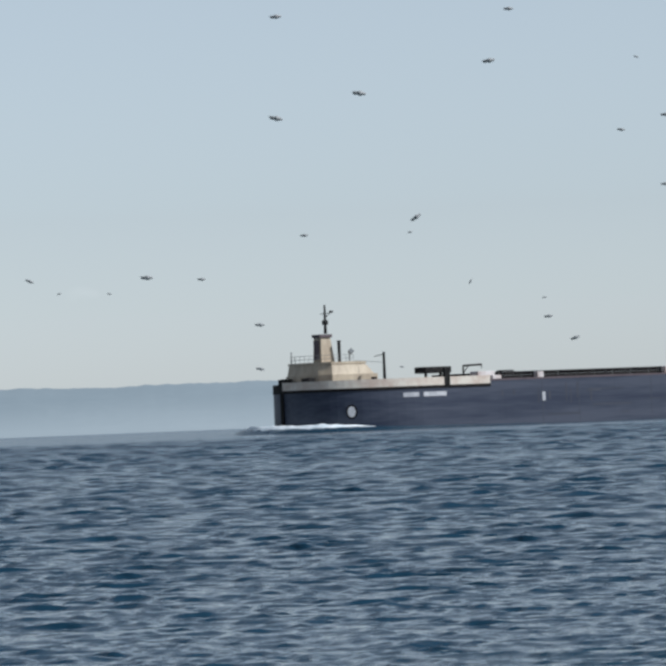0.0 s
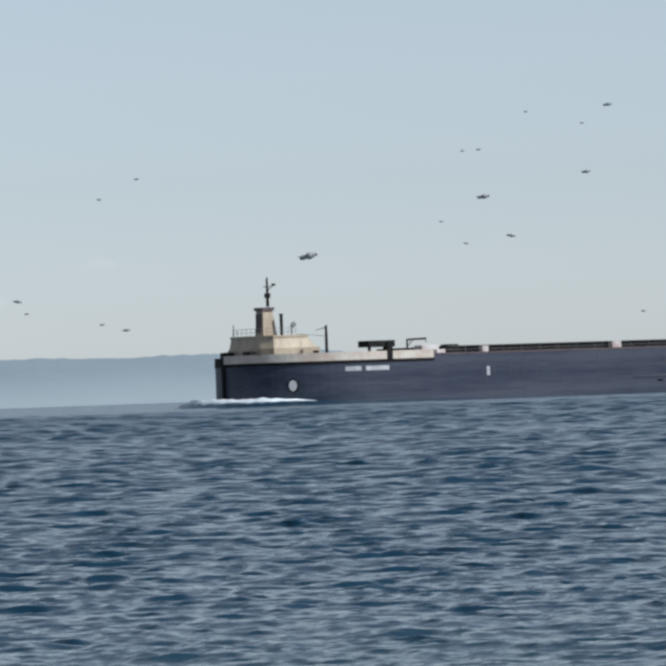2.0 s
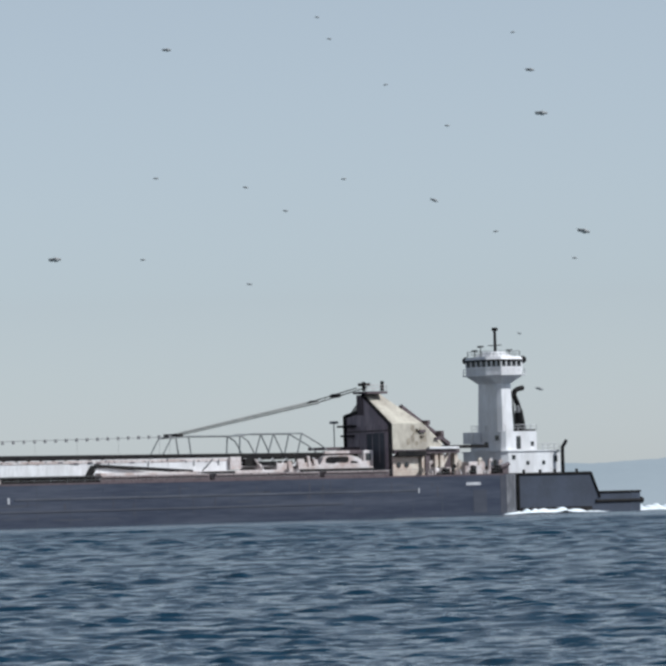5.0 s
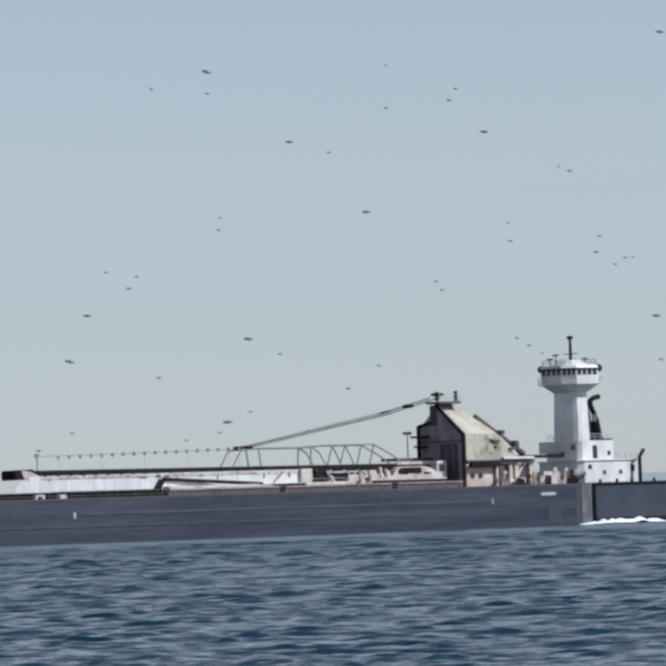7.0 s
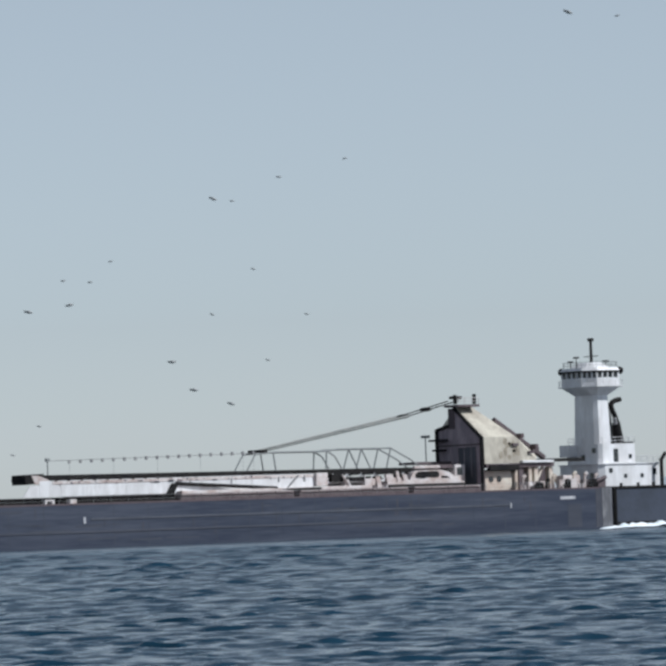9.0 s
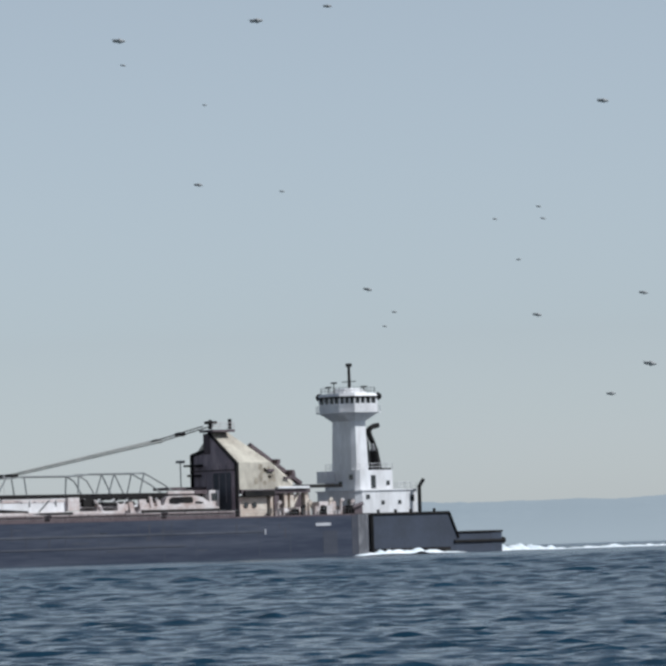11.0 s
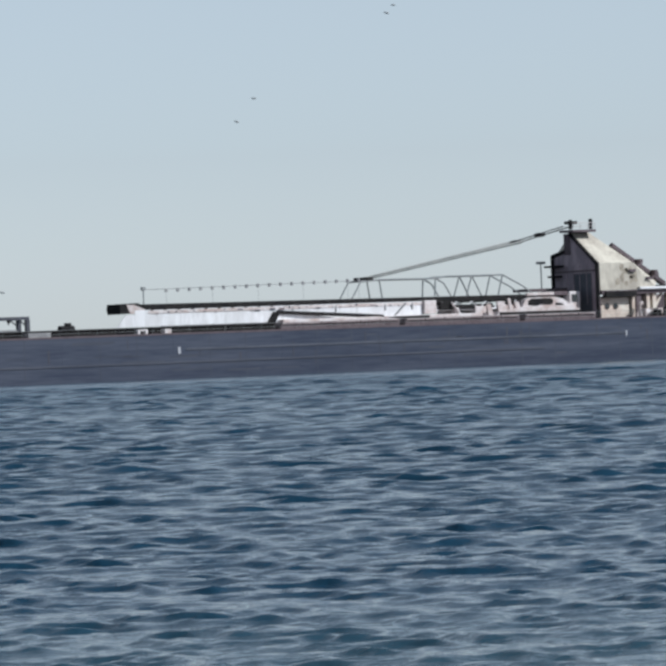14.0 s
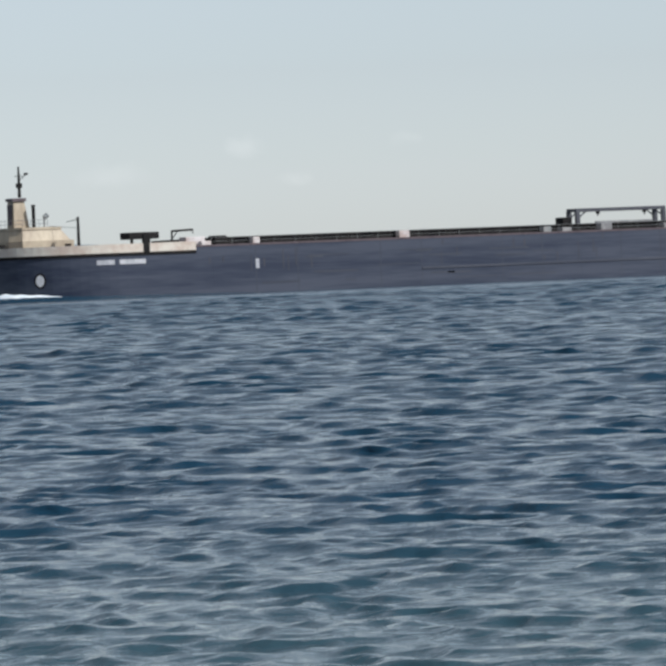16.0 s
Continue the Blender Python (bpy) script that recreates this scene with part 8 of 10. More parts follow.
    walk(midges[45], [(0, fly(2.358, 3.984, 1.862, 8)), (0.5, fly(2.298, 4.215, 1.635, 3)), (1, fly(2.389, 4.313, 1.594, -0)), (1.5, fly(2.217, 4.502, 1.595, -3)), (2, fly(2.283, 4.511, 1.576, -6)), (2.5, fly(2.393, 4.432, 1.560, -3)), (3, fly(2.628, 4.212, 1.543, 1)), (3.5, fly(2.698, 4.024, 1.597, -8)), (4, fly(2.730, 3.820, 1.635, -9)), (4.5, fly(2.640, 3.687, 1.645, -8)), (5.3, fly(2.650, 3.540, 1.668, -6)), (6.2, fly(2.675, 3.442, 1.578, -3)), (7, fly(2.653, 3.204, 1.490, -1)), (7.5, fly(2.665, 3.290, 1.476, 6)), (8, fly(2.696, 3.417, 1.483, 0)), (8.5, fly(2.826, 3.502, 1.477, 2)), (9, fly(3.165, 3.419, 1.539, -2)), (9.5, fly(3.321, 3.481, 1.551, 1)), (10, fly(3.291, 3.681, 1.549, -5)), (10.8, fly(3.222, 3.657, 1.590, 0)), (11.7, fly(3.203, 3.676, 1.580, 5)), (12.5, fly(3.274, 3.563, 1.589, 10)), (13, fly(3.215, 3.416, 1.559, -4)), (13.5, fly(3.094, 3.312, 1.501, 12)), (14, fly(2.812, 3.361, 1.408, -4)), (14.5, fly(2.589, 3.379, 1.354, -3)), (15, fly(2.466, 3.366, 1.319, -2)), (15.5, fly(2.269, 3.463, 1.317, 8)), (16, fly(2.242, 3.509, 1.336, -4))])
    walk(midges[46], [(0, fly(2.926, 3.983, 1.879, -6)), (0.5, fly(2.831, 3.907, 1.874, -8)), (1, fly(2.739, 3.793, 1.854, -5)), (1.5, fly(2.650, 3.660, 1.835, -5)), (2, fly(2.561, 3.539, 1.809, -2)), (2.5, fly(2.644, 3.319, 1.780, 8)), (3, fly(2.726, 3.139, 1.768, -2)), (3.5, fly(2.847, 2.975, 1.812, 0)), (4, fly(2.922, 2.925, 1.856, 4)), (4.5, fly(2.978, 2.970, 1.881, -1)), (5.3, fly(3.122, 3.138, 1.802, -2)), (6.2, fly(3.241, 3.384, 1.719, -3)), (7, fly(3.351, 3.622, 1.627, -4)), (7.5, fly(3.375, 3.710, 1.713, 1)), (8, fly(3.347, 3.781, 1.705, 6)), (8.5, fly(3.467, 3.642, 1.693, -3)), (9, fly(3.368, 3.631, 1.699, -8)), (9.5, fly(3.338, 3.495, 1.698, -3)), (10, fly(3.267, 3.357, 1.695, -9)), (10.8, fly(3.043, 3.284, 1.623, -9)), (11.7, fly(2.929, 3.012, 1.626, -8)), (12.5, fly(2.931, 2.911, 1.657, -7)), (13, fly(2.859, 3.016, 1.642, 7)), (13.5, fly(2.813, 3.163, 1.625, -2)), (14, fly(2.822, 3.320, 1.538, -6)), (14.5, fly(2.738, 3.581, 1.490, 5)), (15, fly(2.745, 3.776, 1.454, 3)), (15.5, fly(2.695, 3.997, 1.451, -5)), (16, fly(2.670, 4.162, 1.477, 1))])
    walk(midges[47], [(0, fly(2.464, 3.342, 1.819, 1)), (0.5, fly(2.424, 3.327, 1.822, 4)), (1, fly(2.378, 3.386, 1.822, 3)), (1.5, fly(2.478, 3.407, 1.814, 12)), (2, fly(2.543, 3.506, 1.817, -1)), (2.5, fly(2.793, 3.504, 1.814, 3)), (3, fly(3.088, 3.464, 1.823, -4)), (3.5, fly(3.286, 3.480, 1.896, 4)), (4, fly(3.478, 3.462, 1.957, -1)), (4.5, fly(3.549, 3.506, 1.987, 3)), (5.3, fly(3.403, 3.488, 1.850, 2)), (6.2, fly(3.146, 3.685, 1.711, 2)), (7, fly(3.015, 3.596, 1.524, 1)), (7.5, fly(2.850, 3.524, 1.522, 4)), (8, fly(2.729, 3.420, 1.632, 5)), (8.5, fly(2.680, 3.298, 1.626, -0)), (9, fly(2.641, 3.196, 1.849, 1)), (9.5, fly(2.644, 3.140, 1.918, 6)), (10, fly(2.684, 3.146, 1.868, -1)), (10.8, fly(2.950, 3.237, 1.935, -0)), (11.7, fly(2.954, 3.468, 1.966, 0)), (12.5, fly(3.170, 3.585, 1.960, 1)), (13, fly(3.121, 3.790, 1.979, -1)), (13.5, fly(3.148, 3.879, 1.955, 1)), (14, fly(3.001, 4.048, 1.838, 10)), (14.5, fly(2.801, 4.162, 1.804, -8)), (15, fly(2.624, 4.190, 1.751, 1)), (15.5, fly(2.396, 4.188, 1.707, -6)), (16, fly(2.236, 4.104, 1.729, -13))])
    walk(midges[48], [(0, fly(2.503, 3.908, 1.820, -2)), (0.5, fly(2.545, 4.053, 1.898, 2)), (1, fly(2.601, 4.171, 1.877, 2)), (1.5, fly(2.651, 4.237, 1.913, 1)), (2, fly(2.701, 4.248, 1.892, -0)), (2.5, fly(2.867, 4.118, 1.826, -8)), (3, fly(3.108, 3.855, 1.704, -8)), (3.5, fly(3.168, 3.628, 1.882, -7)), (4, fly(3.149, 3.447, 1.870, 13)), (4.5, fly(3.086, 3.309, 1.678, -12)), (5.3, fly(2.904, 3.172, 1.611, -9)), (6.2, fly(2.811, 3.118, 1.616, -6)), (7, fly(2.790, 3.078, 1.660, -3)), (7.5, fly(2.804, 3.168, 1.664, -9)), (8, fly(2.843, 3.288, 1.722, 6)), (8.5, fly(2.665, 3.616, 1.770, 1)), (9, fly(2.778, 3.711, 1.939, -3)), (9.5, fly(2.902, 3.808, 1.946, -14)), (10, fly(3.002, 3.882, 1.996, 6)), (10.8, fly(2.926, 3.843, 2.015, 6)), (11.7, fly(2.933, 3.763, 1.975, 6)), (12.5, fly(3.003, 3.746, 1.962, 6)), (13, fly(2.841, 3.698, 1.845, -7)), (13.5, fly(2.718, 3.590, 1.847, -12)), (14, fly(2.478, 3.585, 1.768, -3)), (14.5, fly(2.248, 3.593, 1.713, 1)), (15, fly(2.089, 3.598, 1.654, -0)), (15.5, fly(1.931, 3.648, 1.695, 2)), (16, fly(1.866, 3.714, 1.670, -7))])
    walk(midges[49], [(0, fly(2.936, 3.959, 1.950, -5)), (0.5, fly(2.799, 3.912, 1.946, -0)), (1, fly(2.714, 3.792, 1.923, -4)), (1.5, fly(2.632, 3.657, 1.890, -1)), (2, fly(2.568, 3.518, 1.862, 0)), (2.5, fly(2.607, 3.334, 1.834, 9)), (3, fly(2.771, 3.089, 1.816, 2)), (3.5, fly(2.853, 2.961, 1.863, 12)), (4, fly(2.895, 2.945, 1.908, 8)), (4.5, fly(3.023, 2.921, 1.931, 4)), (5.3, fly(3.144, 3.077, 2.014, 1)), (6.2, fly(3.335, 3.343, 1.999, -3)), (7, fly(3.425, 3.504, 2.050, -7)), (7.5, fly(3.266, 3.793, 1.863, -2)), (8, fly(3.298, 3.809, 1.840, -1)), (8.5, fly(2.926, 4.083, 1.728, -1)), (9, fly(2.921, 3.997, 1.647, -11)), (9.5, fly(2.733, 3.981, 1.656, -8)), (10, fly(2.692, 3.827, 1.654, 9)), (10.8, fly(2.760, 3.725, 1.623, 9)), (11.7, fly(2.607, 3.501, 1.590, 10)), (12.5, fly(2.572, 3.235, 1.621, 11)), (13, fly(2.466, 3.351, 1.604, 0)), (13.5, fly(2.512, 3.416, 1.573, -4)), (14, fly(2.268, 3.730, 1.497, 2)), (14.5, fly(2.134, 3.980, 1.447, -4)), (15, fly(2.060, 4.199, 1.415, -5)), (15.5, fly(2.010, 4.389, 1.407, -6)), (16, fly(1.962, 4.546, 1.432, -2))])
    walk(midges[50], [(0, fly(2.187, 3.530, 1.784, 12)), (0.5, fly(2.091, 3.572, 1.481, 3)), (1, fly(2.098, 3.594, 1.498, -3)), (1.5, fly(2.142, 3.632, 1.822, -12)), (2, fly(2.231, 3.718, 1.833, 7)), (2.5, fly(2.468, 3.747, 1.831, -2)), (3, fly(2.791, 3.736, 1.610, 4)), (3.5, fly(3.020, 3.725, 1.873, 4)), (4, fly(3.181, 3.746, 1.936, -3)), (4.5, fly(3.275, 3.771, 1.969, -4)), (5.3, fly(3.224, 3.701, 1.807, -4)), (6.2, fly(3.117, 3.541, 1.691, -5)), (7, fly(3.054, 3.549, 1.591, -6)), (7.5, fly(2.852, 3.510, 1.572, -3)), (8, fly(2.726, 3.418, 1.569, 4)), (8.5, fly(2.702, 3.277, 1.575, 6)), (9, fly(2.875, 3.014, 1.565, 2)), (9.5, fly(2.859, 2.988, 1.572, 2)), (10, fly(2.903, 2.982, 1.579, 10)), (10.8, fly(2.973, 3.237, 1.671, 4)), (11.7, fly(3.322, 3.262, 1.654, -1)), (12.5, fly(3.438, 3.382, 1.610, -7)), (13, fly(3.393, 3.599, 1.597, -2)), (13.5, fly(3.385, 3.719, 1.546, -3)), (14, fly(3.251, 3.877, 1.442, 2)), (14.5, fly(3.115, 3.953, 1.377, -2)), (15, fly(2.929, 3.994, 1.336, 11)), (15.5, fly(2.660, 4.031, 1.335, -4)), (16, fly(2.477, 3.970, 1.360, -4))])
    walk(midges[51], [(0, fly(2.485, 3.949, 1.550, -9)), (0.5, fly(2.510, 4.112, 1.576, 22)), (1, fly(2.572, 4.218, 1.619, 10)), (1.5, fly(2.672, 4.256, 1.587, 6)), (2, fly(2.705, 4.273, 1.546, 9)), (2.5, fly(2.855, 4.144, 1.540, -3)), (3, fly(3.041, 3.913, 1.518, -6)), (3.5, fly(3.093, 3.713, 1.580, -4)), (4, fly(3.072, 3.529, 1.653, -0)), (4.5, fly(3.042, 3.340, 1.666, -3)), (5.3, fly(3.004, 3.329, 1.734, -1)), (6.2, fly(2.779, 3.231, 1.674, 1)), (7, fly(2.717, 3.140, 1.721, 3)), (7.5, fly(2.730, 3.235, 1.695, 2)), (8, fly(2.773, 3.355, 1.732, 6)), (8.5, fly(2.890, 3.457, 1.687, -4)), (9, fly(3.008, 3.540, 1.922, 9)), (9.5, fly(3.134, 3.623, 1.976, 3)), (10, fly(3.238, 3.689, 2.025, 5)), (10.8, fly(3.171, 3.583, 2.014, 1)), (11.7, fly(3.287, 3.526, 2.050, -3)), (12.5, fly(3.227, 3.553, 1.921, -8)), (13, fly(3.003, 3.550, 1.905, 8)), (13.5, fly(2.878, 3.454, 1.838, -4)), (14, fly(2.639, 3.463, 1.736, 4)), (14.5, fly(2.410, 3.483, 1.679, 7)), (15, fly(2.253, 3.491, 1.694, 1)), (15.5, fly(2.099, 3.561, 1.610, 10)), (16, fly(2.038, 3.627, 1.643, 15))])
    walk(midges[52], [(0, fly(2.344, 4.366, 1.514, -14)), (0.5, fly(2.258, 4.274, 1.540, -1)), (1, fly(2.017, 4.228, 1.535, 7)), (1.5, fly(1.966, 4.075, 1.518, 2)), (2, fly(1.977, 3.902, 1.494, -4)), (2.5, fly(2.063, 3.716, 1.476, 13)), (3, fly(2.268, 3.496, 1.522, -2)), (3.5, fly(2.416, 3.359, 1.509, 0)), (4, fly(2.530, 3.301, 1.628, -3)), (4.5, fly(2.622, 3.330, 1.616, 1)), (5.3, fly(2.817, 3.515, 1.596, -1)), (6.2, fly(2.850, 3.793, 1.605, -4)), (7, fly(2.973, 3.951, 1.631, -7)), (7.5, fly(2.940, 4.079, 1.555, 12)), (8, fly(2.885, 4.153, 1.555, -1)), (8.5, fly(2.856, 4.140, 1.557, 4)), (9, fly(2.840, 4.057, 1.463, 11)), (9.5, fly(2.712, 3.992, 1.582, -1)), (10, fly(2.693, 3.822, 1.581, -2)), (10.8, fly(2.611, 3.635, 1.442, -0)), (11.7, fly(2.655, 3.474, 1.541, 1)), (12.5, fly(2.623, 3.201, 1.495, 3)), (13, fly(2.322, 3.459, 1.534, -5)), (13.5, fly(2.336, 3.548, 1.498, 7)), (14, fly(2.215, 3.771, 1.415, 6)), (14.5, fly(2.157, 3.977, 1.359, -13)), (15, fly(2.067, 4.204, 1.323, 14)), (15.5, fly(1.932, 4.431, 1.317, -9)), (16, fly(1.923, 4.568, 1.338, -0))])
    walk(midges[53], [(0, fly(2.485, 3.322, 1.804, 1)), (0.5, fly(2.436, 3.326, 1.759, -2)), (1, fly(2.346, 3.442, 1.456, -4)), (1.5, fly(2.473, 3.450, 1.441, 11)), (2, fly(2.570, 3.530, 1.431, 9)), (2.5, fly(2.810, 3.536, 1.416, 2)), (3, fly(2.952, 3.626, 1.484, 1)), (3.5, fly(3.188, 3.621, 1.557, -0)), (4, fly(3.521, 3.474, 1.604, -1)), (4.5, fly(3.453, 3.658, 1.516, 8)), (5.3, fly(3.381, 3.630, 1.562, 6)), (6.2, fly(3.233, 3.505, 1.518, 4)), (7, fly(3.109, 3.494, 1.537, 2)), (7.5, fly(2.940, 3.430, 1.511, 5)), (8, fly(2.793, 3.355, 1.545, -3)), (8.5, fly(2.716, 3.260, 1.553, -3)), (9, fly(2.880, 3.007, 1.545, 8)), (9.5, fly(2.861, 2.987, 1.553, 2)), (10, fly(2.763, 3.120, 1.484, -3)), (10.8, fly(2.911, 3.345, 1.597, -4)), (11.7, fly(3.090, 3.395, 1.496, -6)), (12.5, fly(3.224, 3.598, 1.562, -8)), (13, fly(3.400, 3.602, 1.543, -3)), (13.5, fly(3.388, 3.722, 1.491, 2)), (14, fly(3.242, 3.885, 1.386, 11)), (14.5, fly(3.037, 4.009, 1.325, 12)), (15, fly(2.860, 4.036, 1.286, -2)), (15.5, fly(2.683, 4.007, 1.281, 4)), (16, fly(2.520, 3.933, 1.306, -4))])
    walk(midges[54], [(0, fly(2.767, 3.737, 1.879, 4)), (0.5, fly(2.781, 3.911, 1.906, 3)), (1, fly(2.889, 3.986, 1.911, -2)), (1.5, fly(2.921, 4.063, 1.906, -3)), (2, fly(2.974, 4.061, 1.895, -3)), (2.5, fly(3.143, 3.899, 1.872, -1)), (3, fly(3.235, 3.719, 1.861, 5)), (3.5, fly(3.334, 3.455, 1.904, -2)), (4, fly(3.302, 3.269, 1.934, 6)), (4.5, fly(3.237, 3.105, 1.930, 0)), (5.3, fly(3.121, 3.123, 1.941, -1)), (6.2, fly(3.022, 2.950, 1.963, -3)), (7, fly(2.915, 2.933, 1.909, -5)), (7.5, fly(2.799, 3.178, 1.732, 7)), (8, fly(2.862, 3.289, 1.725, 11)), (8.5, fly(2.598, 3.694, 1.652, -1)), (9, fly(2.745, 3.789, 1.614, -6)), (9.5, fly(2.714, 3.992, 1.637, 0)), (10, fly(2.829, 4.060, 1.651, 6)), (10.8, fly(2.842, 4.006, 1.650, 7)), (11.7, fly(2.914, 3.949, 1.729, 8)), (12.5, fly(2.821, 3.904, 1.631, 9)), (13, fly(2.592, 3.880, 1.606, 7)), (13.5, fly(2.492, 3.757, 1.556, 2)), (14, fly(2.225, 3.751, 1.464, -5)), (14.5, fly(2.041, 3.718, 1.407, 1)), (15, fly(1.868, 3.722, 1.376, 3)), (15.5, fly(1.711, 3.770, 1.370, -2)), (16, fly(1.585, 3.859, 1.393, 15))])
    walk(midges[55], [(0, fly(2.251, 4.372, 1.965, 11)), (0.5, fly(2.220, 4.290, 1.402, 4)), (1, fly(2.005, 4.227, 1.473, -0)), (1.5, fly(1.975, 4.064, 1.457, 4)), (2, fly(1.925, 3.921, 1.438, 6)), (2.5, fly(2.019, 3.736, 1.422, 6)), (3, fly(2.222, 3.525, 1.408, -9)), (3.5, fly(2.292, 3.447, 1.459, -3)), (4, fly(2.487, 3.345, 1.456, 4)), (4.5, fly(2.499, 3.434, 1.517, -1)), (5.3, fly(2.714, 3.618, 1.551, 1)), (6.2, fly(2.789, 3.751, 1.476, 3)), (7, fly(2.949, 3.982, 1.477, 5)), (7.5, fly(2.933, 4.089, 1.517, -2)), (8, fly(2.918, 4.132, 1.515, -10)), (8.5, fly(2.923, 4.090, 1.540, -7)), (9, fly(2.858, 4.037, 1.490, 3)), (9.5, fly(2.720, 3.978, 1.581, 7)), (10, fly(2.676, 3.824, 1.582, -14)), (10.8, fly(2.619, 3.638, 1.560, -8)), (11.7, fly(2.690, 3.442, 1.369, -2)), (12.5, fly(2.651, 3.177, 1.513, 5)), (13, fly(2.324, 3.461, 1.534, 5)), (13.5, fly(2.360, 3.539, 1.497, -2)), (14, fly(2.277, 3.742, 1.412, 10)), (14.5, fly(2.167, 3.980, 1.358, -7)), (15, fly(2.050, 4.220, 1.324, -6)), (15.5, fly(1.937, 4.436, 1.316, 4)), (16, fly(1.945, 4.564, 1.337, -4))])
    walk(midges[56], [(0, fly(1.900, 3.673, 1.892, 4)), (0.5, fly(1.799, 3.692, 1.899, -6)), (1, fly(1.842, 3.704, 1.896, -2)), (1.5, fly(1.864, 3.784, 1.896, -12)), (2, fly(1.964, 3.874, 1.893, -3)), (2.5, fly(2.208, 3.915, 1.895, -7)), (3, fly(2.437, 3.966, 1.902, 6)), (3.5, fly(2.708, 3.960, 1.975, -6)), (4, fly(2.863, 3.992, 2.038, 6)), (4.5, fly(2.950, 4.021, 2.067, 4)), (5.3, fly(2.861, 3.853, 2.070, 3)), (6.2, fly(2.691, 3.883, 2.127, 2)), (7, fly(2.629, 3.803, 2.047, 0)), (7.5, fly(2.913, 3.430, 1.697, -1)), (8, fly(2.806, 3.329, 1.650, -0)), (8.5, fly(2.747, 3.221, 1.634, 0)), (9, fly(2.875, 3.003, 1.626, 4)), (9.5, fly(2.850, 2.993, 1.634, 15)), (10, fly(2.892, 2.995, 1.642, 12)), (10.8, fly(2.971, 3.147, 1.652, 8)), (11.7, fly(3.131, 3.313, 1.671, 5)), (12.5, fly(3.408, 3.424, 1.684, 1)), (13, fly(3.414, 3.588, 1.671, -8)), (13.5, fly(3.412, 3.697, 1.620, -7)), (14, fly(3.254, 3.873, 1.516, -5)), (14.5, fly(3.072, 3.978, 1.453, 3)), (15, fly(2.875, 4.020, 1.412, -5)), (15.5, fly(2.644, 4.026, 1.407, -9)), (16, fly(2.527, 3.920, 1.426, 1))])
    walk(midges[57], [(0, fly(2.471, 3.950, 1.868, 5)), (0.5, fly(2.512, 4.104, 1.848, -3)), (1, fly(2.530, 4.250, 1.693, 2)), (1.5, fly(2.612, 4.293, 1.677, 2)), (2, fly(2.723, 4.258, 1.615, -1)), (2.5, fly(2.761, 4.203, 1.496, -8)), (3, fly(2.906, 4.002, 1.513, 4)), (3.5, fly(2.913, 3.843, 1.486, -7)), (4, fly(2.929, 3.636, 1.529, 2)), (4.5, fly(2.654, 3.645, 1.548, 2)), (5.3, fly(2.582, 3.498, 1.731, 1)), (6.2, fly(2.544, 3.333, 1.518, 1)), (7, fly(2.520, 3.319, 1.578, 0)), (7.5, fly(2.516, 3.426, 1.572, 5)), (8, fly(2.585, 3.530, 1.594, 1)), (8.5, fly(2.718, 3.621, 1.580, -6)), (9, fly(2.839, 3.730, 1.581, 30)), (9.5, fly(2.743, 3.982, 1.607, -5)), (10, fly(2.802, 4.087, 1.622, -2)), (10.8, fly(2.798, 3.996, 1.610, -4)), (11.7, fly(2.778, 3.976, 1.582, -6)), (12.5, fly(2.851, 3.876, 1.600, -8)), (13, fly(2.617, 3.856, 1.576, -1)), (13.5, fly(2.503, 3.742, 1.528, -3)), (14, fly(2.301, 3.698, 1.451, 8)), (14.5, fly(2.024, 3.722, 1.399, -1)), (15, fly(1.840, 3.733, 1.368, 4)), (15.5, fly(1.693, 3.778, 1.362, -8)), (16, fly(1.636, 3.841, 1.382, -4))])
    walk(midges[58], [(0, fly(2.741, 4.117, 1.492, -7)), (0.5, fly(2.606, 4.058, 1.448, -5)), (1, fly(2.519, 3.933, 1.461, 5)), (1.5, fly(2.609, 3.680, 1.436, 8)), (2, fly(2.474, 3.592, 1.441, -1)), (2.5, fly(2.548, 3.390, 1.453, -9)), (3, fly(2.643, 3.217, 1.476, 14)), (3.5, fly(2.710, 3.128, 1.500, 8)), (4, fly(2.650, 3.215, 1.581, -3)), (4.5, fly(2.756, 3.235, 1.593, 4)), (5.3, fly(2.800, 3.397, 1.557, 4)), (6.2, fly(3.036, 3.673, 1.545, 3)), (7, fly(3.112, 3.860, 1.547, 2)), (7.5, fly(3.117, 3.953, 1.546, 2)), (8, fly(3.077, 4.012, 1.569, -6)), (8.5, fly(2.963, 4.058, 1.528, 6)), (9, fly(3.033, 3.899, 1.546, 12)), (9.5, fly(2.981, 3.781, 1.514, 4)), (10, fly(2.645, 3.836, 1.582, 16)), (10.8, fly(2.567, 3.692, 1.681, 12)), (11.7, fly(2.454, 3.550, 1.599, 7)), (12.5, fly(2.406, 3.365, 1.549, 2)), (13, fly(2.314, 3.471, 1.535, -5)), (13.5, fly(2.361, 3.544, 1.498, -6)), (14, fly(2.242, 3.771, 1.414, 2)), (14.5, fly(2.107, 4.021, 1.361, 1)), (15, fly(2.115, 4.196, 1.321, -6)), (15.5, fly(1.989, 4.420, 1.314, -1)), (16, fly(1.904, 4.586, 1.339, -4))])
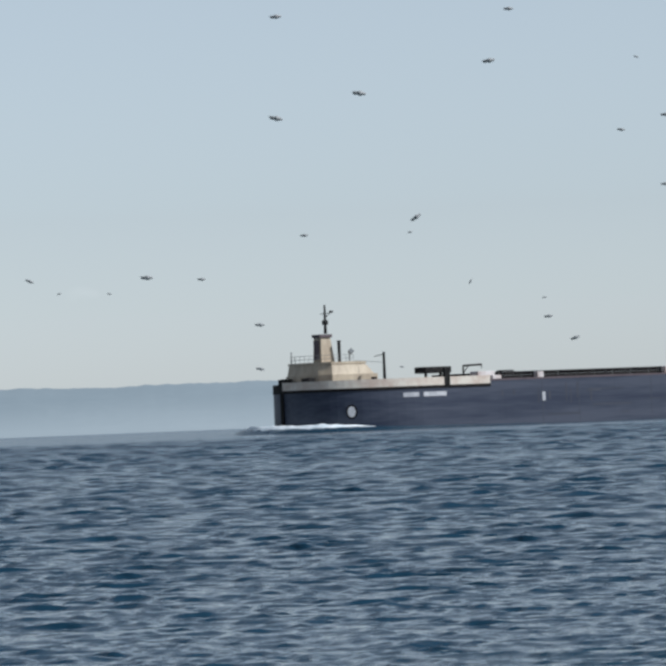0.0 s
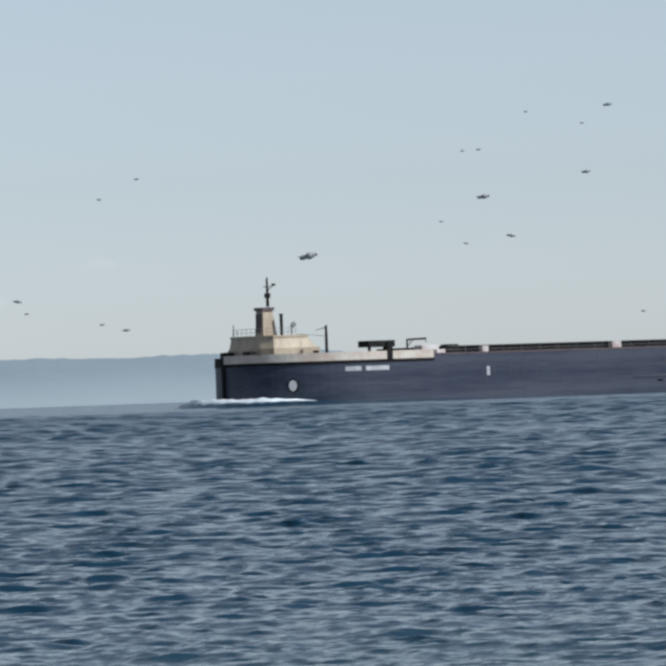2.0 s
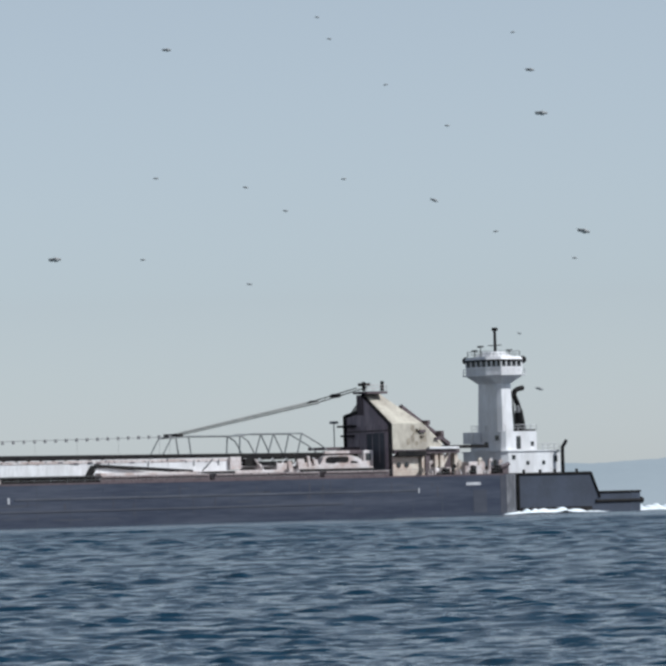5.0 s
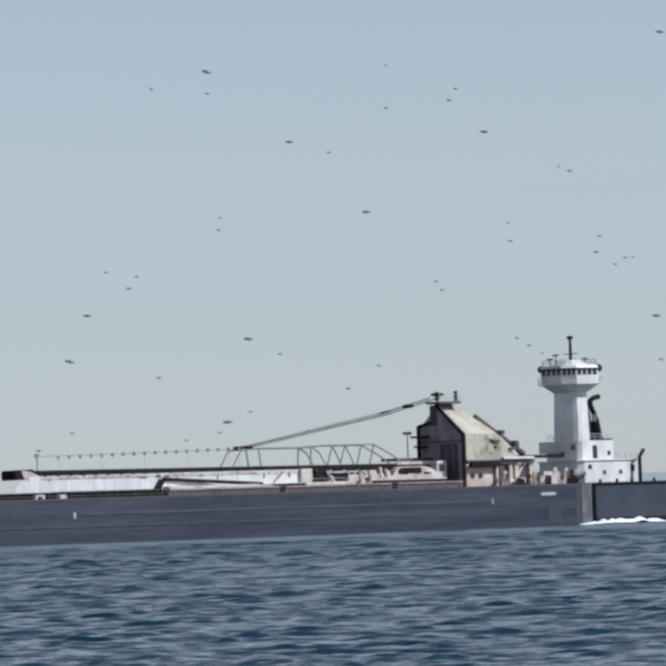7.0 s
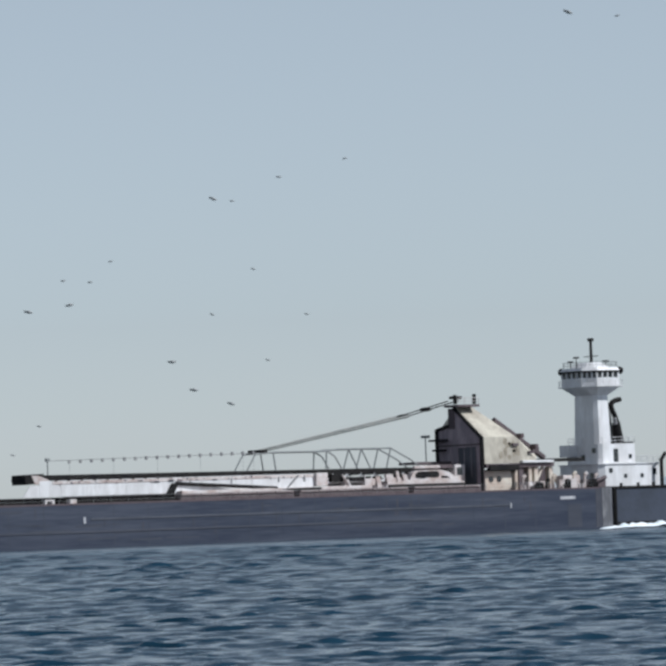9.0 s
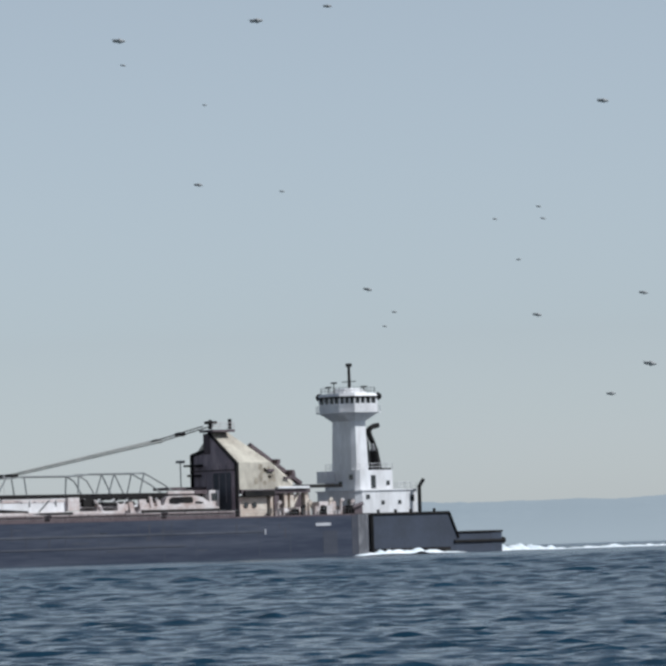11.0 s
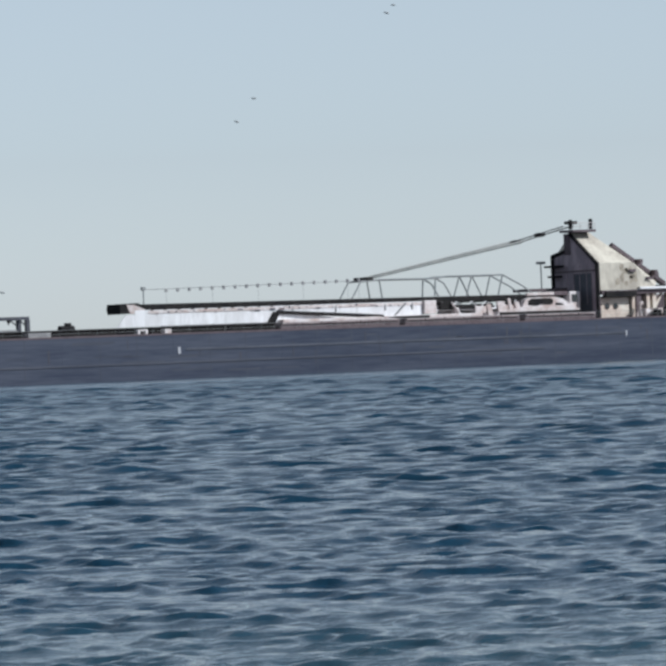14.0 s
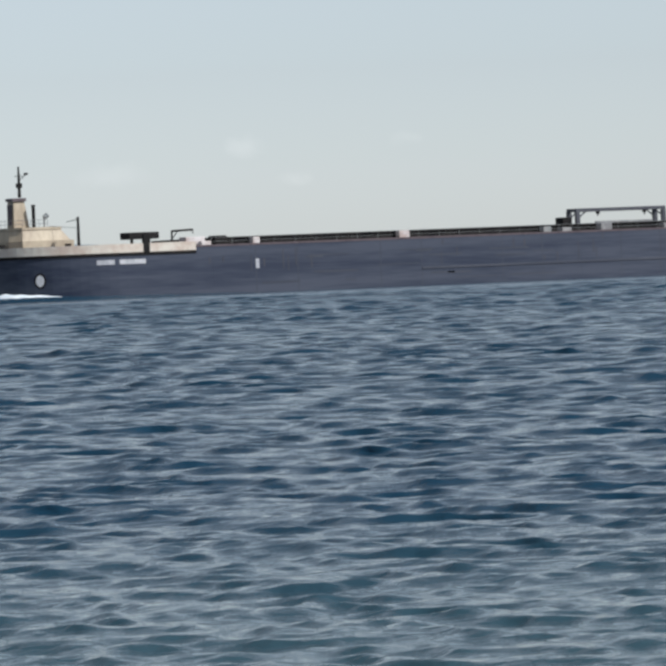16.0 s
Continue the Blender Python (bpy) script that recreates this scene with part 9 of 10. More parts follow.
    walk(midges[59], [(0, fly(1.841, 3.709, 1.819, 3)), (0.5, fly(1.886, 3.672, 1.691, -1)), (1, fly(1.821, 3.740, 1.691, -2)), (1.5, fly(1.863, 3.804, 1.788, -7)), (2, fly(1.947, 3.901, 1.797, -3)), (2.5, fly(2.183, 3.944, 1.846, 2)), (3, fly(2.487, 3.951, 1.850, 5)), (3.5, fly(2.724, 3.965, 1.922, -3)), (4, fly(2.829, 4.030, 1.984, 0)), (4.5, fly(2.918, 4.056, 2.013, -2)), (5.3, fly(2.773, 3.982, 2.015, -4)), (6.2, fly(2.706, 3.917, 2.056, -6)), (7, fly(2.634, 3.799, 1.994, -7)), (7.5, fly(2.603, 3.662, 1.699, -9)), (8, fly(2.494, 3.549, 1.772, -0)), (8.5, fly(2.470, 3.416, 1.802, -4)), (9, fly(2.445, 3.335, 1.852, -0)), (9.5, fly(2.431, 3.322, 1.820, -1)), (10, fly(2.470, 3.321, 1.919, -1)), (10.8, fly(2.640, 3.504, 1.956, 1)), (11.7, fly(2.815, 3.649, 1.983, 3)), (12.5, fly(2.802, 3.907, 1.999, 6)), (13, fly(2.729, 4.103, 1.987, 3)), (13.5, fly(2.744, 4.191, 1.930, 1)), (14, fly(2.575, 4.332, 1.828, 3)), (14.5, fly(2.360, 4.420, 1.752, -0)), (15, fly(2.176, 4.419, 1.711, 12)), (15.5, fly(1.949, 4.380, 1.765, 2)), (16, fly(1.784, 4.283, 1.776, 5))])
    walk(midges[60], [(0, fly(2.745, 3.774, 1.867, -8)), (0.5, fly(2.783, 3.928, 1.892, 2)), (1, fly(2.867, 4.015, 1.897, 4)), (1.5, fly(2.881, 4.099, 1.893, 7)), (2, fly(2.973, 4.064, 1.878, -4)), (2.5, fly(3.100, 3.929, 1.857, 1)), (3, fly(3.160, 3.786, 1.701, 6)), (3.5, fly(3.214, 3.560, 1.814, -2)), (4, fly(3.185, 3.368, 1.896, 3)), (4.5, fly(3.220, 3.108, 1.889, -6)), (5.3, fly(3.134, 3.105, 1.827, -7)), (6.2, fly(2.961, 3.127, 1.763, -8)), (7, fly(2.814, 3.076, 1.594, -9)), (7.5, fly(2.809, 3.195, 1.607, 6)), (8, fly(2.876, 3.306, 1.594, 4)), (8.5, fly(2.914, 3.473, 1.614, 1)), (9, fly(3.258, 3.379, 1.616, -2)), (9.5, fly(3.324, 3.519, 1.636, -7)), (10, fly(3.353, 3.648, 1.705, 8)), (10.8, fly(3.316, 3.612, 1.699, 5)), (11.7, fly(3.280, 3.554, 1.638, 1)), (12.5, fly(3.275, 3.508, 1.695, -3)), (13, fly(2.948, 3.589, 1.707, 6)), (13.5, fly(2.884, 3.445, 1.549, -8)), (14, fly(2.841, 3.292, 1.443, -11)), (14.5, fly(2.556, 3.373, 1.393, 5)), (15, fly(2.402, 3.396, 1.359, 5)), (15.5, fly(2.316, 3.432, 1.352, 2)), (16, fly(2.266, 3.510, 1.372, -11))])
    walk(midges[61], [(0, fly(2.482, 4.246, 1.864, -9)), (0.5, fly(2.342, 4.201, 1.645, 2)), (1, fly(2.275, 4.062, 1.649, -8)), (1.5, fly(2.202, 3.902, 1.839, -3)), (2, fly(2.157, 3.757, 1.826, 3)), (2.5, fly(2.252, 3.566, 1.785, -5)), (3, fly(2.367, 3.414, 1.629, 1)), (3.5, fly(2.438, 3.331, 1.701, 9)), (4, fly(2.593, 3.265, 1.578, 17)), (4.5, fly(2.707, 3.282, 1.593, -4)), (5.3, fly(2.866, 3.575, 1.710, -3)), (6.2, fly(3.014, 3.634, 1.725, -3)), (7, fly(3.068, 3.894, 1.669, -2)), (7.5, fly(3.119, 3.945, 1.695, 6)), (8, fly(3.117, 3.971, 1.718, -13)), (8.5, fly(3.048, 3.967, 1.843, -1)), (9, fly(3.012, 3.859, 2.024, 6)), (9.5, fly(2.969, 3.740, 1.956, 1)), (10, fly(2.899, 3.601, 1.932, 7)), (10.8, fly(2.768, 3.465, 1.935, 1)), (11.7, fly(2.657, 3.379, 1.756, -5)), (12.5, fly(2.619, 3.197, 1.642, -11)), (13, fly(2.578, 3.275, 1.664, 1)), (13.5, fly(2.580, 3.388, 1.625, -3)), (14, fly(2.491, 3.613, 1.590, 20)), (14.5, fly(2.406, 3.842, 1.741, -3)), (15, fly(2.360, 4.061, 1.690, -4)), (15.5, fly(2.267, 4.281, 1.692, -1)), (16, fly(2.228, 4.429, 1.732, -6))])
    walk(midges[62], [(0, fly(3.011, 3.580, 2.068, 14)), (3, fly(3.049, 3.537, 2.106, -7)), (6, fly(2.951, 3.670, 2.085, 7)), (6.5, fly(3.052, 3.562, 2.090, -14)), (7, fly(3.030, 3.589, 1.800, 11)), (7.5, fly(2.967, 3.592, 1.727, -14)), (8, fly(2.986, 3.616, 1.691, -5)), (8.5, fly(2.970, 3.596, 1.695, -9)), (9, fly(2.983, 3.639, 2.145, -7)), (9.5, fly(3.074, 3.561, 2.140, -2)), (12, fly(2.974, 3.612, 2.112, 4)), (14, fly(2.994, 3.611, 2.068, 6)), (16, fly(2.940, 3.634, 2.101, 5))])
    walk(midges[63], [(0, fly(3.131, 3.782, 2.144, 0)), (3, fly(3.003, 3.836, 2.186, 6)), (6, fly(3.102, 3.774, 2.130, 2)), (6.5, fly(3.003, 3.881, 2.116, 17)), (7, fly(3.101, 3.806, 1.471, -13)), (7.5, fly(3.091, 3.832, 1.523, 7)), (8, fly(3.077, 3.843, 1.528, 0)), (8.5, fly(3.106, 3.805, 1.494, -18)), (9, fly(3.079, 3.782, 2.133, 11)), (9.5, fly(3.055, 3.861, 2.148, 0)), (12, fly(2.936, 3.907, 2.178, 1)), (14, fly(2.966, 3.889, 2.196, 0)), (16, fly(2.903, 3.915, 2.166, 3))])
    walk(midges[64], [(0, fly(2.650, 3.576, 2.097, 1)), (3, fly(2.855, 3.405, 2.106, -9)), (6, fly(2.701, 3.565, 2.111, 5)), (6.5, fly(2.679, 3.530, 2.104, -9)), (7, fly(2.739, 3.485, 1.463, 3)), (7.5, fly(2.749, 3.464, 1.488, -3)), (8, fly(2.785, 3.503, 1.492, -25)), (8.5, fly(2.792, 3.456, 1.452, -10)), (9, fly(2.853, 3.433, 2.153, -3)), (9.5, fly(2.742, 3.536, 2.164, 0)), (12, fly(2.756, 3.504, 2.153, 4)), (14, fly(2.833, 3.463, 2.113, -10)), (16, fly(2.807, 3.487, 2.170, -1))])
    walk(midges[65], [(0, fly(3.649, 4.060, 2.186, -2)), (3, fly(3.629, 4.139, 2.261, 0)), (6, fly(3.686, 4.022, 2.265, 0)), (6.5, fly(3.650, 4.090, 2.270, 4)), (7, fly(3.678, 4.075, 1.755, -4)), (7.5, fly(3.655, 4.068, 1.760, 12)), (8, fly(3.589, 4.137, 1.689, -9)), (8.5, fly(3.558, 4.168, 1.720, 2)), (9, fly(3.615, 4.126, 2.269, 0)), (9.5, fly(3.508, 4.211, 2.259, 17)), (12, fly(3.620, 4.103, 2.235, 1)), (14, fly(3.627, 4.105, 2.206, 3)), (16, fly(3.528, 4.193, 2.270, 0))])
    walk(midges[66], [(0, fly(3.343, 3.586, 2.298, -5)), (3, fly(3.206, 3.762, 2.242, 16)), (6, fly(3.180, 3.742, 2.266, -18)), (6.5, fly(3.293, 3.660, 2.252, -5)), (7, fly(3.259, 3.686, 1.664, -2)), (7.5, fly(3.220, 3.687, 1.598, -10)), (8, fly(3.226, 3.696, 1.652, 4)), (8.5, fly(3.275, 3.694, 1.673, -6)), (9, fly(3.336, 3.626, 2.285, -7)), (9.5, fly(3.256, 3.719, 2.255, 18)), (12, fly(3.286, 3.634, 2.259, 1)), (14, fly(3.211, 3.701, 2.227, -8)), (16, fly(3.241, 3.693, 2.302, -7))])
    walk(midges[67], [(0, fly(2.994, 4.196, 2.146, -3)), (3, fly(3.053, 4.106, 2.126, 16)), (6, fly(3.125, 4.062, 2.213, -5)), (6.5, fly(3.120, 4.124, 2.185, 1)), (7, fly(3.008, 4.192, 2.193, -23)), (7.5, fly(3.100, 4.115, 1.798, 3)), (8, fly(3.101, 4.138, 1.808, -6)), (8.5, fly(3.063, 4.127, 1.825, -15)), (9, fly(3.119, 4.079, 2.148, -11)), (9.5, fly(3.125, 4.080, 2.210, -13)), (12, fly(3.020, 4.142, 2.127, 9)), (14, fly(3.114, 4.085, 2.184, 11)), (16, fly(2.952, 4.250, 2.223, -3))])
    walk(midges[68], [(0, fly(3.623, 4.122, 2.299, 17)), (3, fly(3.693, 4.065, 2.298, -8)), (6, fly(3.722, 4.070, 2.356, -21)), (6.5, fly(3.535, 4.187, 2.288, -6)), (7, fly(3.488, 4.224, 2.284, 7)), (7.5, fly(3.706, 4.101, 1.821, 0)), (8, fly(3.611, 4.170, 1.910, -1)), (8.5, fly(3.615, 4.186, 1.872, -13)), (9, fly(3.698, 4.093, 2.333, -1)), (9.5, fly(3.592, 4.169, 2.359, -11)), (12, fly(3.470, 4.254, 2.360, -10)), (14, fly(3.656, 4.108, 2.314, 8)), (16, fly(3.584, 4.213, 2.282, 3))])
    walk(midges[69], [(0, fly(3.546, 4.114, 2.352, 4)), (3, fly(3.510, 4.144, 2.402, 18)), (6, fly(3.567, 4.086, 2.385, -10)), (6.5, fly(3.509, 4.114, 2.389, -11)), (7, fly(3.625, 4.007, 2.362, -15)), (7.5, fly(3.633, 4.049, 1.836, -4)), (8, fly(3.620, 4.064, 1.813, -6)), (8.5, fly(3.544, 4.108, 1.805, -9)), (9, fly(3.701, 3.971, 2.391, 14)), (9.5, fly(3.669, 4.027, 2.359, -2)), (12, fly(3.653, 4.010, 2.357, 2)), (14, fly(3.523, 4.139, 2.313, 11)), (16, fly(3.604, 4.046, 2.383, -7))])
    walk(midges[70], [(0, fly(2.905, 3.325, 2.136, 10)), (3, fly(2.851, 3.373, 2.206, 2)), (6, fly(2.957, 3.269, 2.164, 9)), (6.5, fly(2.958, 3.242, 2.199, 1)), (7, fly(2.917, 3.291, 2.188, 0)), (7.5, fly(2.872, 3.365, 1.659, 1)), (8, fly(2.908, 3.338, 1.656, -2)), (8.5, fly(2.876, 3.324, 1.645, 14)), (9, fly(2.924, 3.299, 2.159, 0)), (9.5, fly(2.818, 3.413, 2.160, 10)), (12, fly(2.864, 3.380, 2.144, 1)), (14, fly(2.901, 3.340, 2.190, 3)), (16, fly(2.835, 3.363, 2.159, 5))])
    walk(midges[71], [(0, fly(2.884, 3.708, 2.208, 0)), (3, fly(3.032, 3.609, 2.192, 6)), (6, fly(2.916, 3.655, 2.195, 12)), (6.5, fly(2.962, 3.678, 2.215, -6)), (7, fly(3.142, 3.523, 2.205, -5)), (7.5, fly(3.060, 3.594, 1.695, -10)), (8, fly(3.010, 3.566, 1.680, -22)), (8.5, fly(3.041, 3.606, 1.657, -3)), (9, fly(3.069, 3.522, 2.195, -12)), (9.5, fly(3.019, 3.582, 2.227, 0)), (12, fly(3.030, 3.562, 2.192, -17)), (14, fly(2.991, 3.626, 2.200, -4)), (16, fly(3.125, 3.489, 2.197, 7))])
    walk(midges[72], [(0, fly(3.539, 4.329, 2.299, 9)), (3, fly(3.495, 4.339, 2.285, -3)), (6, fly(3.500, 4.332, 2.259, -4)), (6.5, fly(3.462, 4.367, 2.286, 1)), (7, fly(3.514, 4.363, 2.273, -24)), (7.5, fly(3.586, 4.275, 1.769, 2)), (8, fly(3.569, 4.262, 1.783, -9)), (8.5, fly(3.611, 4.259, 1.777, -8)), (9, fly(3.632, 4.257, 2.260, 1)), (9.5, fly(3.495, 4.333, 2.256, 2)), (12, fly(3.588, 4.284, 2.250, -21)), (14, fly(3.647, 4.223, 2.248, -6)), (16, fly(3.555, 4.274, 2.297, -4))])
    walk(midges[73], [(0, fly(3.358, 4.313, 2.338, 0)), (3, fly(3.020, 4.518, 2.349, 14)), (6, fly(3.184, 4.403, 2.289, -5)), (6.5, fly(3.158, 4.452, 2.288, -2)), (7, fly(3.271, 4.365, 2.295, 13)), (7.5, fly(3.171, 4.408, 1.756, -17)), (8, fly(3.189, 4.457, 1.742, -3)), (8.5, fly(3.178, 4.408, 1.759, -3)), (9, fly(3.181, 4.463, 2.299, 1)), (9.5, fly(3.308, 4.375, 2.291, 28)), (12, fly(3.016, 4.553, 2.296, -15)), (14, fly(3.108, 4.501, 2.332, -7)), (16, fly(3.221, 4.403, 2.273, -7))])
    walk(midges[74], [(0, fly(2.820, 3.569, 2.071, -3)), (3, fly(2.807, 3.571, 2.120, -2)), (6, fly(2.794, 3.592, 2.078, -9)), (6.5, fly(2.761, 3.642, 2.067, 11)), (7, fly(2.691, 3.688, 2.099, -10)), (7.5, fly(2.819, 3.564, 1.504, -5)), (8, fly(2.769, 3.661, 1.570, -5)), (8.5, fly(2.736, 3.685, 1.574, -13)), (9, fly(2.734, 3.639, 2.068, -2)), (9.5, fly(2.692, 3.674, 2.068, 7)), (12, fly(2.780, 3.640, 2.119, -8)), (14, fly(2.627, 3.696, 2.122, 15)), (16, fly(2.720, 3.675, 2.047, -6))])
    walk(midges[75], [(0, fly(2.943, 3.676, 2.242, -2)), (3, fly(2.899, 3.662, 2.265, 0)), (6, fly(3.013, 3.604, 2.266, 0)), (6.5, fly(3.017, 3.611, 2.234, 8)), (7, fly(2.916, 3.699, 1.666, 0)), (7.5, fly(2.921, 3.680, 1.644, -21)), (8, fly(2.912, 3.677, 1.629, 1)), (8.5, fly(2.954, 3.640, 2.209, 0)), (9, fly(2.875, 3.730, 2.244, 2)), (9.5, fly(2.981, 3.640, 2.231, 6)), (12, fly(2.978, 3.659, 2.285, -5)), (14, fly(3.041, 3.571, 2.262, -3)), (16, fly(2.940, 3.644, 2.278, -18))])
    walk(midges[76], [(0, fly(3.058, 3.683, 2.124, 4)), (3, fly(3.098, 3.663, 2.105, 9)), (6, fly(3.077, 3.649, 2.139, -4)), (6.5, fly(2.988, 3.732, 2.090, -14)), (7, fly(2.994, 3.760, 2.131, -13)), (7.5, fly(3.050, 3.731, 1.665, -20)), (8, fly(3.025, 3.752, 1.675, 20)), (8.5, fly(3.035, 3.740, 1.717, -3)), (9, fly(2.995, 3.776, 2.137, 11)), (9.5, fly(3.028, 3.703, 2.120, -8)), (12, fly(3.035, 3.757, 2.075, 5)), (14, fly(2.950, 3.763, 2.132, -5)), (16, fly(3.119, 3.634, 2.116, 3))])
    walk(midges[77], [(0, fly(3.214, 3.703, 2.268, 1)), (3, fly(3.203, 3.722, 2.200, 1)), (6, fly(3.067, 3.865, 2.234, -6)), (6.5, fly(3.164, 3.767, 2.282, -2)), (7, fly(3.113, 3.809, 2.277, -3)), (7.5, fly(3.140, 3.816, 1.604, 6)), (8, fly(3.149, 3.769, 1.576, -6)), (8.5, fly(3.160, 3.764, 1.575, -8)), (9, fly(3.096, 3.864, 2.263, 0)), (9.5, fly(3.243, 3.728, 2.278, -14)), (12, fly(3.199, 3.724, 2.212, 7)), (14, fly(3.209, 3.770, 2.253, -7)), (16, fly(3.114, 3.783, 2.221, 8))])
    walk(midges[78], [(0, fly(3.267, 3.647, 2.252, 8)), (3, fly(3.184, 3.687, 2.227, 13)), (6, fly(3.139, 3.709, 2.218, 8)), (6.5, fly(3.068, 3.789, 2.174, -7)), (7, fly(3.080, 3.808, 2.195, 0)), (7.5, fly(3.153, 3.746, 1.628, -5)), (8, fly(3.152, 3.730, 1.615, -2)), (8.5, fly(3.100, 3.728, 1.615, 19)), (9, fly(3.130, 3.740, 2.182, 6)), (9.5, fly(3.198, 3.720, 2.258, -5)), (12, fly(3.086, 3.742, 2.192, 3)), (14, fly(3.132, 3.713, 2.175, 14)), (16, fly(3.122, 3.744, 2.239, -9))])
    walk(midges[79], [(0, fly(3.154, 4.140, 2.279, 17)), (3, fly(3.121, 4.226, 2.348, -10)), (6, fly(3.220, 4.123, 2.294, 0)), (6.5, fly(3.118, 4.198, 2.273, 3)), (7, fly(3.028, 4.255, 2.316, 7)), (7.5, fly(3.097, 4.188, 1.537, -13)), (8, fly(3.092, 4.201, 1.492, 2)), (8.5, fly(3.084, 4.205, 1.549, -12)), (9, fly(3.013, 4.302, 2.267, 5)), (9.5, fly(3.041, 4.253, 2.261, 0)), (12, fly(3.134, 4.202, 2.266, 15)), (14, fly(3.059, 4.230, 2.290, -7)), (16, fly(3.021, 4.287, 2.354, -4))])
    walk(midges[80], [(0, fly(3.061, 4.251, 2.366, 0)), (3, fly(3.073, 4.239, 2.363, -5)), (6, fly(3.093, 4.271, 2.300, -2)), (6.5, fly(3.185, 4.188, 2.333, 14)), (7, fly(3.147, 4.190, 2.294, -13)), (7.5, fly(3.084, 4.285, 1.533, 8)), (8, fly(3.065, 4.282, 1.537, 14)), (8.5, fly(3.062, 4.307, 1.494, -7)), (9, fly(3.095, 4.272, 2.367, 4)), (9.5, fly(2.946, 4.352, 2.318, -2)), (12, fly(2.965, 4.330, 2.333, 9)), (14, fly(3.035, 4.328, 2.325, 7)), (16, fly(2.959, 4.353, 2.369, -17))])
    walk(midges[81], [(0, fly(3.082, 3.392, 2.194, 5)), (3, fly(3.093, 3.413, 2.212, 8)), (6, fly(3.031, 3.488, 2.229, -10)), (6.5, fly(3.030, 3.444, 2.228, -5)), (7, fly(3.110, 3.375, 1.604, 11)), (7.5, fly(3.095, 3.427, 1.601, -3)), (8, fly(3.062, 3.437, 1.613, 5)), (8.5, fly(3.077, 3.409, 2.244, -12)), (9, fly(3.075, 3.446, 2.204, 4)), (9.5, fly(3.151, 3.378, 2.233, 0)), (12, fly(2.962, 3.489, 2.204, 21)), (14, fly(3.021, 3.456, 2.178, -14)), (16, fly(2.970, 3.482, 2.202, 16))])
    walk(midges[82], [(0, fly(3.149, 3.641, 2.172, -11)), (3, fly(3.214, 3.579, 2.180, 4)), (6, fly(3.257, 3.531, 2.170, -11)), (6.5, fly(3.201, 3.576, 2.202, -12)), (7, fly(3.230, 3.612, 1.535, -11)), (7.5, fly(3.209, 3.561, 1.580, 4)), (8, fly(3.167, 3.591, 1.541, 6)), (8.5, fly(3.145, 3.660, 2.140, 9)), (9, fly(3.277, 3.555, 2.208, 1)), (9.5, fly(3.191, 3.625, 2.165, -1)), (12, fly(3.190, 3.574, 2.135, -1)), (14, fly(3.084, 3.737, 2.141, -16)), (16, fly(3.103, 3.657, 2.197, -3))])
    walk(midges[83], [(0, fly(3.273, 4.039, 2.249, -7)), (3, fly(3.348, 3.904, 2.254, 28)), (6, fly(3.410, 3.875, 2.274, 0)), (6.5, fly(3.432, 3.869, 2.204, 10)), (7, fly(3.528, 3.802, 1.640, -4)), (7.5, fly(3.461, 3.805, 1.672, -9)), (8, fly(3.395, 3.902, 1.545, 5)), (8.5, fly(3.464, 3.839, 2.250, -5)), (9, fly(3.362, 3.916, 2.276, -10)), (9.5, fly(3.418, 3.855, 2.286, -7)), (12, fly(3.478, 3.804, 2.220, 4)), (14, fly(3.421, 3.845, 2.211, -2)), (16, fly(3.373, 3.890, 2.239, -13))])
    walk(midges[84], [(0, fly(3.011, 4.118, 2.161, 3)), (3, fly(3.158, 4.006, 2.173, 6)), (6, fly(3.086, 4.076, 2.227, 7)), (6.5, fly(3.062, 4.051, 2.221, 4)), (7, fly(3.173, 3.983, 2.185, 2)), (7.5, fly(3.144, 3.972, 2.173, -10)), (8, fly(3.058, 4.039, 1.861, -14)), (8.5, fly(2.991, 4.089, 1.862, 1)), (9, fly(3.065, 4.056, 2.232, 2)), (9.5, fly(3.142, 4.007, 2.158, -6)), (12, fly(3.072, 4.040, 2.198, -4)), (14, fly(3.124, 4.031, 2.174, -7)), (16, fly(3.216, 3.932, 2.148, 2))])
    walk(midges[85], [(0, fly(2.995, 3.998, 2.299, 4)), (3, fly(3.188, 3.815, 2.283, -2)), (6, fly(3.052, 3.911, 2.296, 15)), (6.5, fly(3.006, 3.926, 2.228, 4)), (7, fly(3.046, 3.900, 2.279, -4)), (7.5, fly(3.080, 3.916, 2.244, -7)), (8, fly(3.119, 3.897, 1.811, -9)), (8.5, fly(3.101, 3.844, 1.797, -2)), (9, fly(3.102, 3.915, 2.243, 12)), (9.5, fly(3.154, 3.832, 2.302, -5)), (12, fly(3.188, 3.831, 2.278, 8)), (14, fly(3.184, 3.839, 2.233, -7)), (16, fly(3.041, 3.917, 2.236, -1))])
    walk(midges[86], [(0, fly(3.049, 4.057, 2.170, 0)), (3, fly(2.922, 4.102, 2.199, 7)), (6, fly(3.096, 3.966, 2.142, 0)), (6.5, fly(3.066, 3.989, 2.159, -3)), (7, fly(3.098, 4.010, 2.221, -9)), (7.5, fly(3.025, 4.030, 2.220, -3)), (8, fly(3.011, 4.037, 1.787, 13)), (8.5, fly(2.958, 4.109, 1.819, 0)), (9, fly(3.016, 4.079, 2.158, -1)), (9.5, fly(2.994, 4.041, 2.136, 12)), (12, fly(3.048, 4.039, 2.182, 0)), (14, fly(3.039, 4.038, 2.195, -5)), (16, fly(3.101, 3.995, 2.215, 3))])
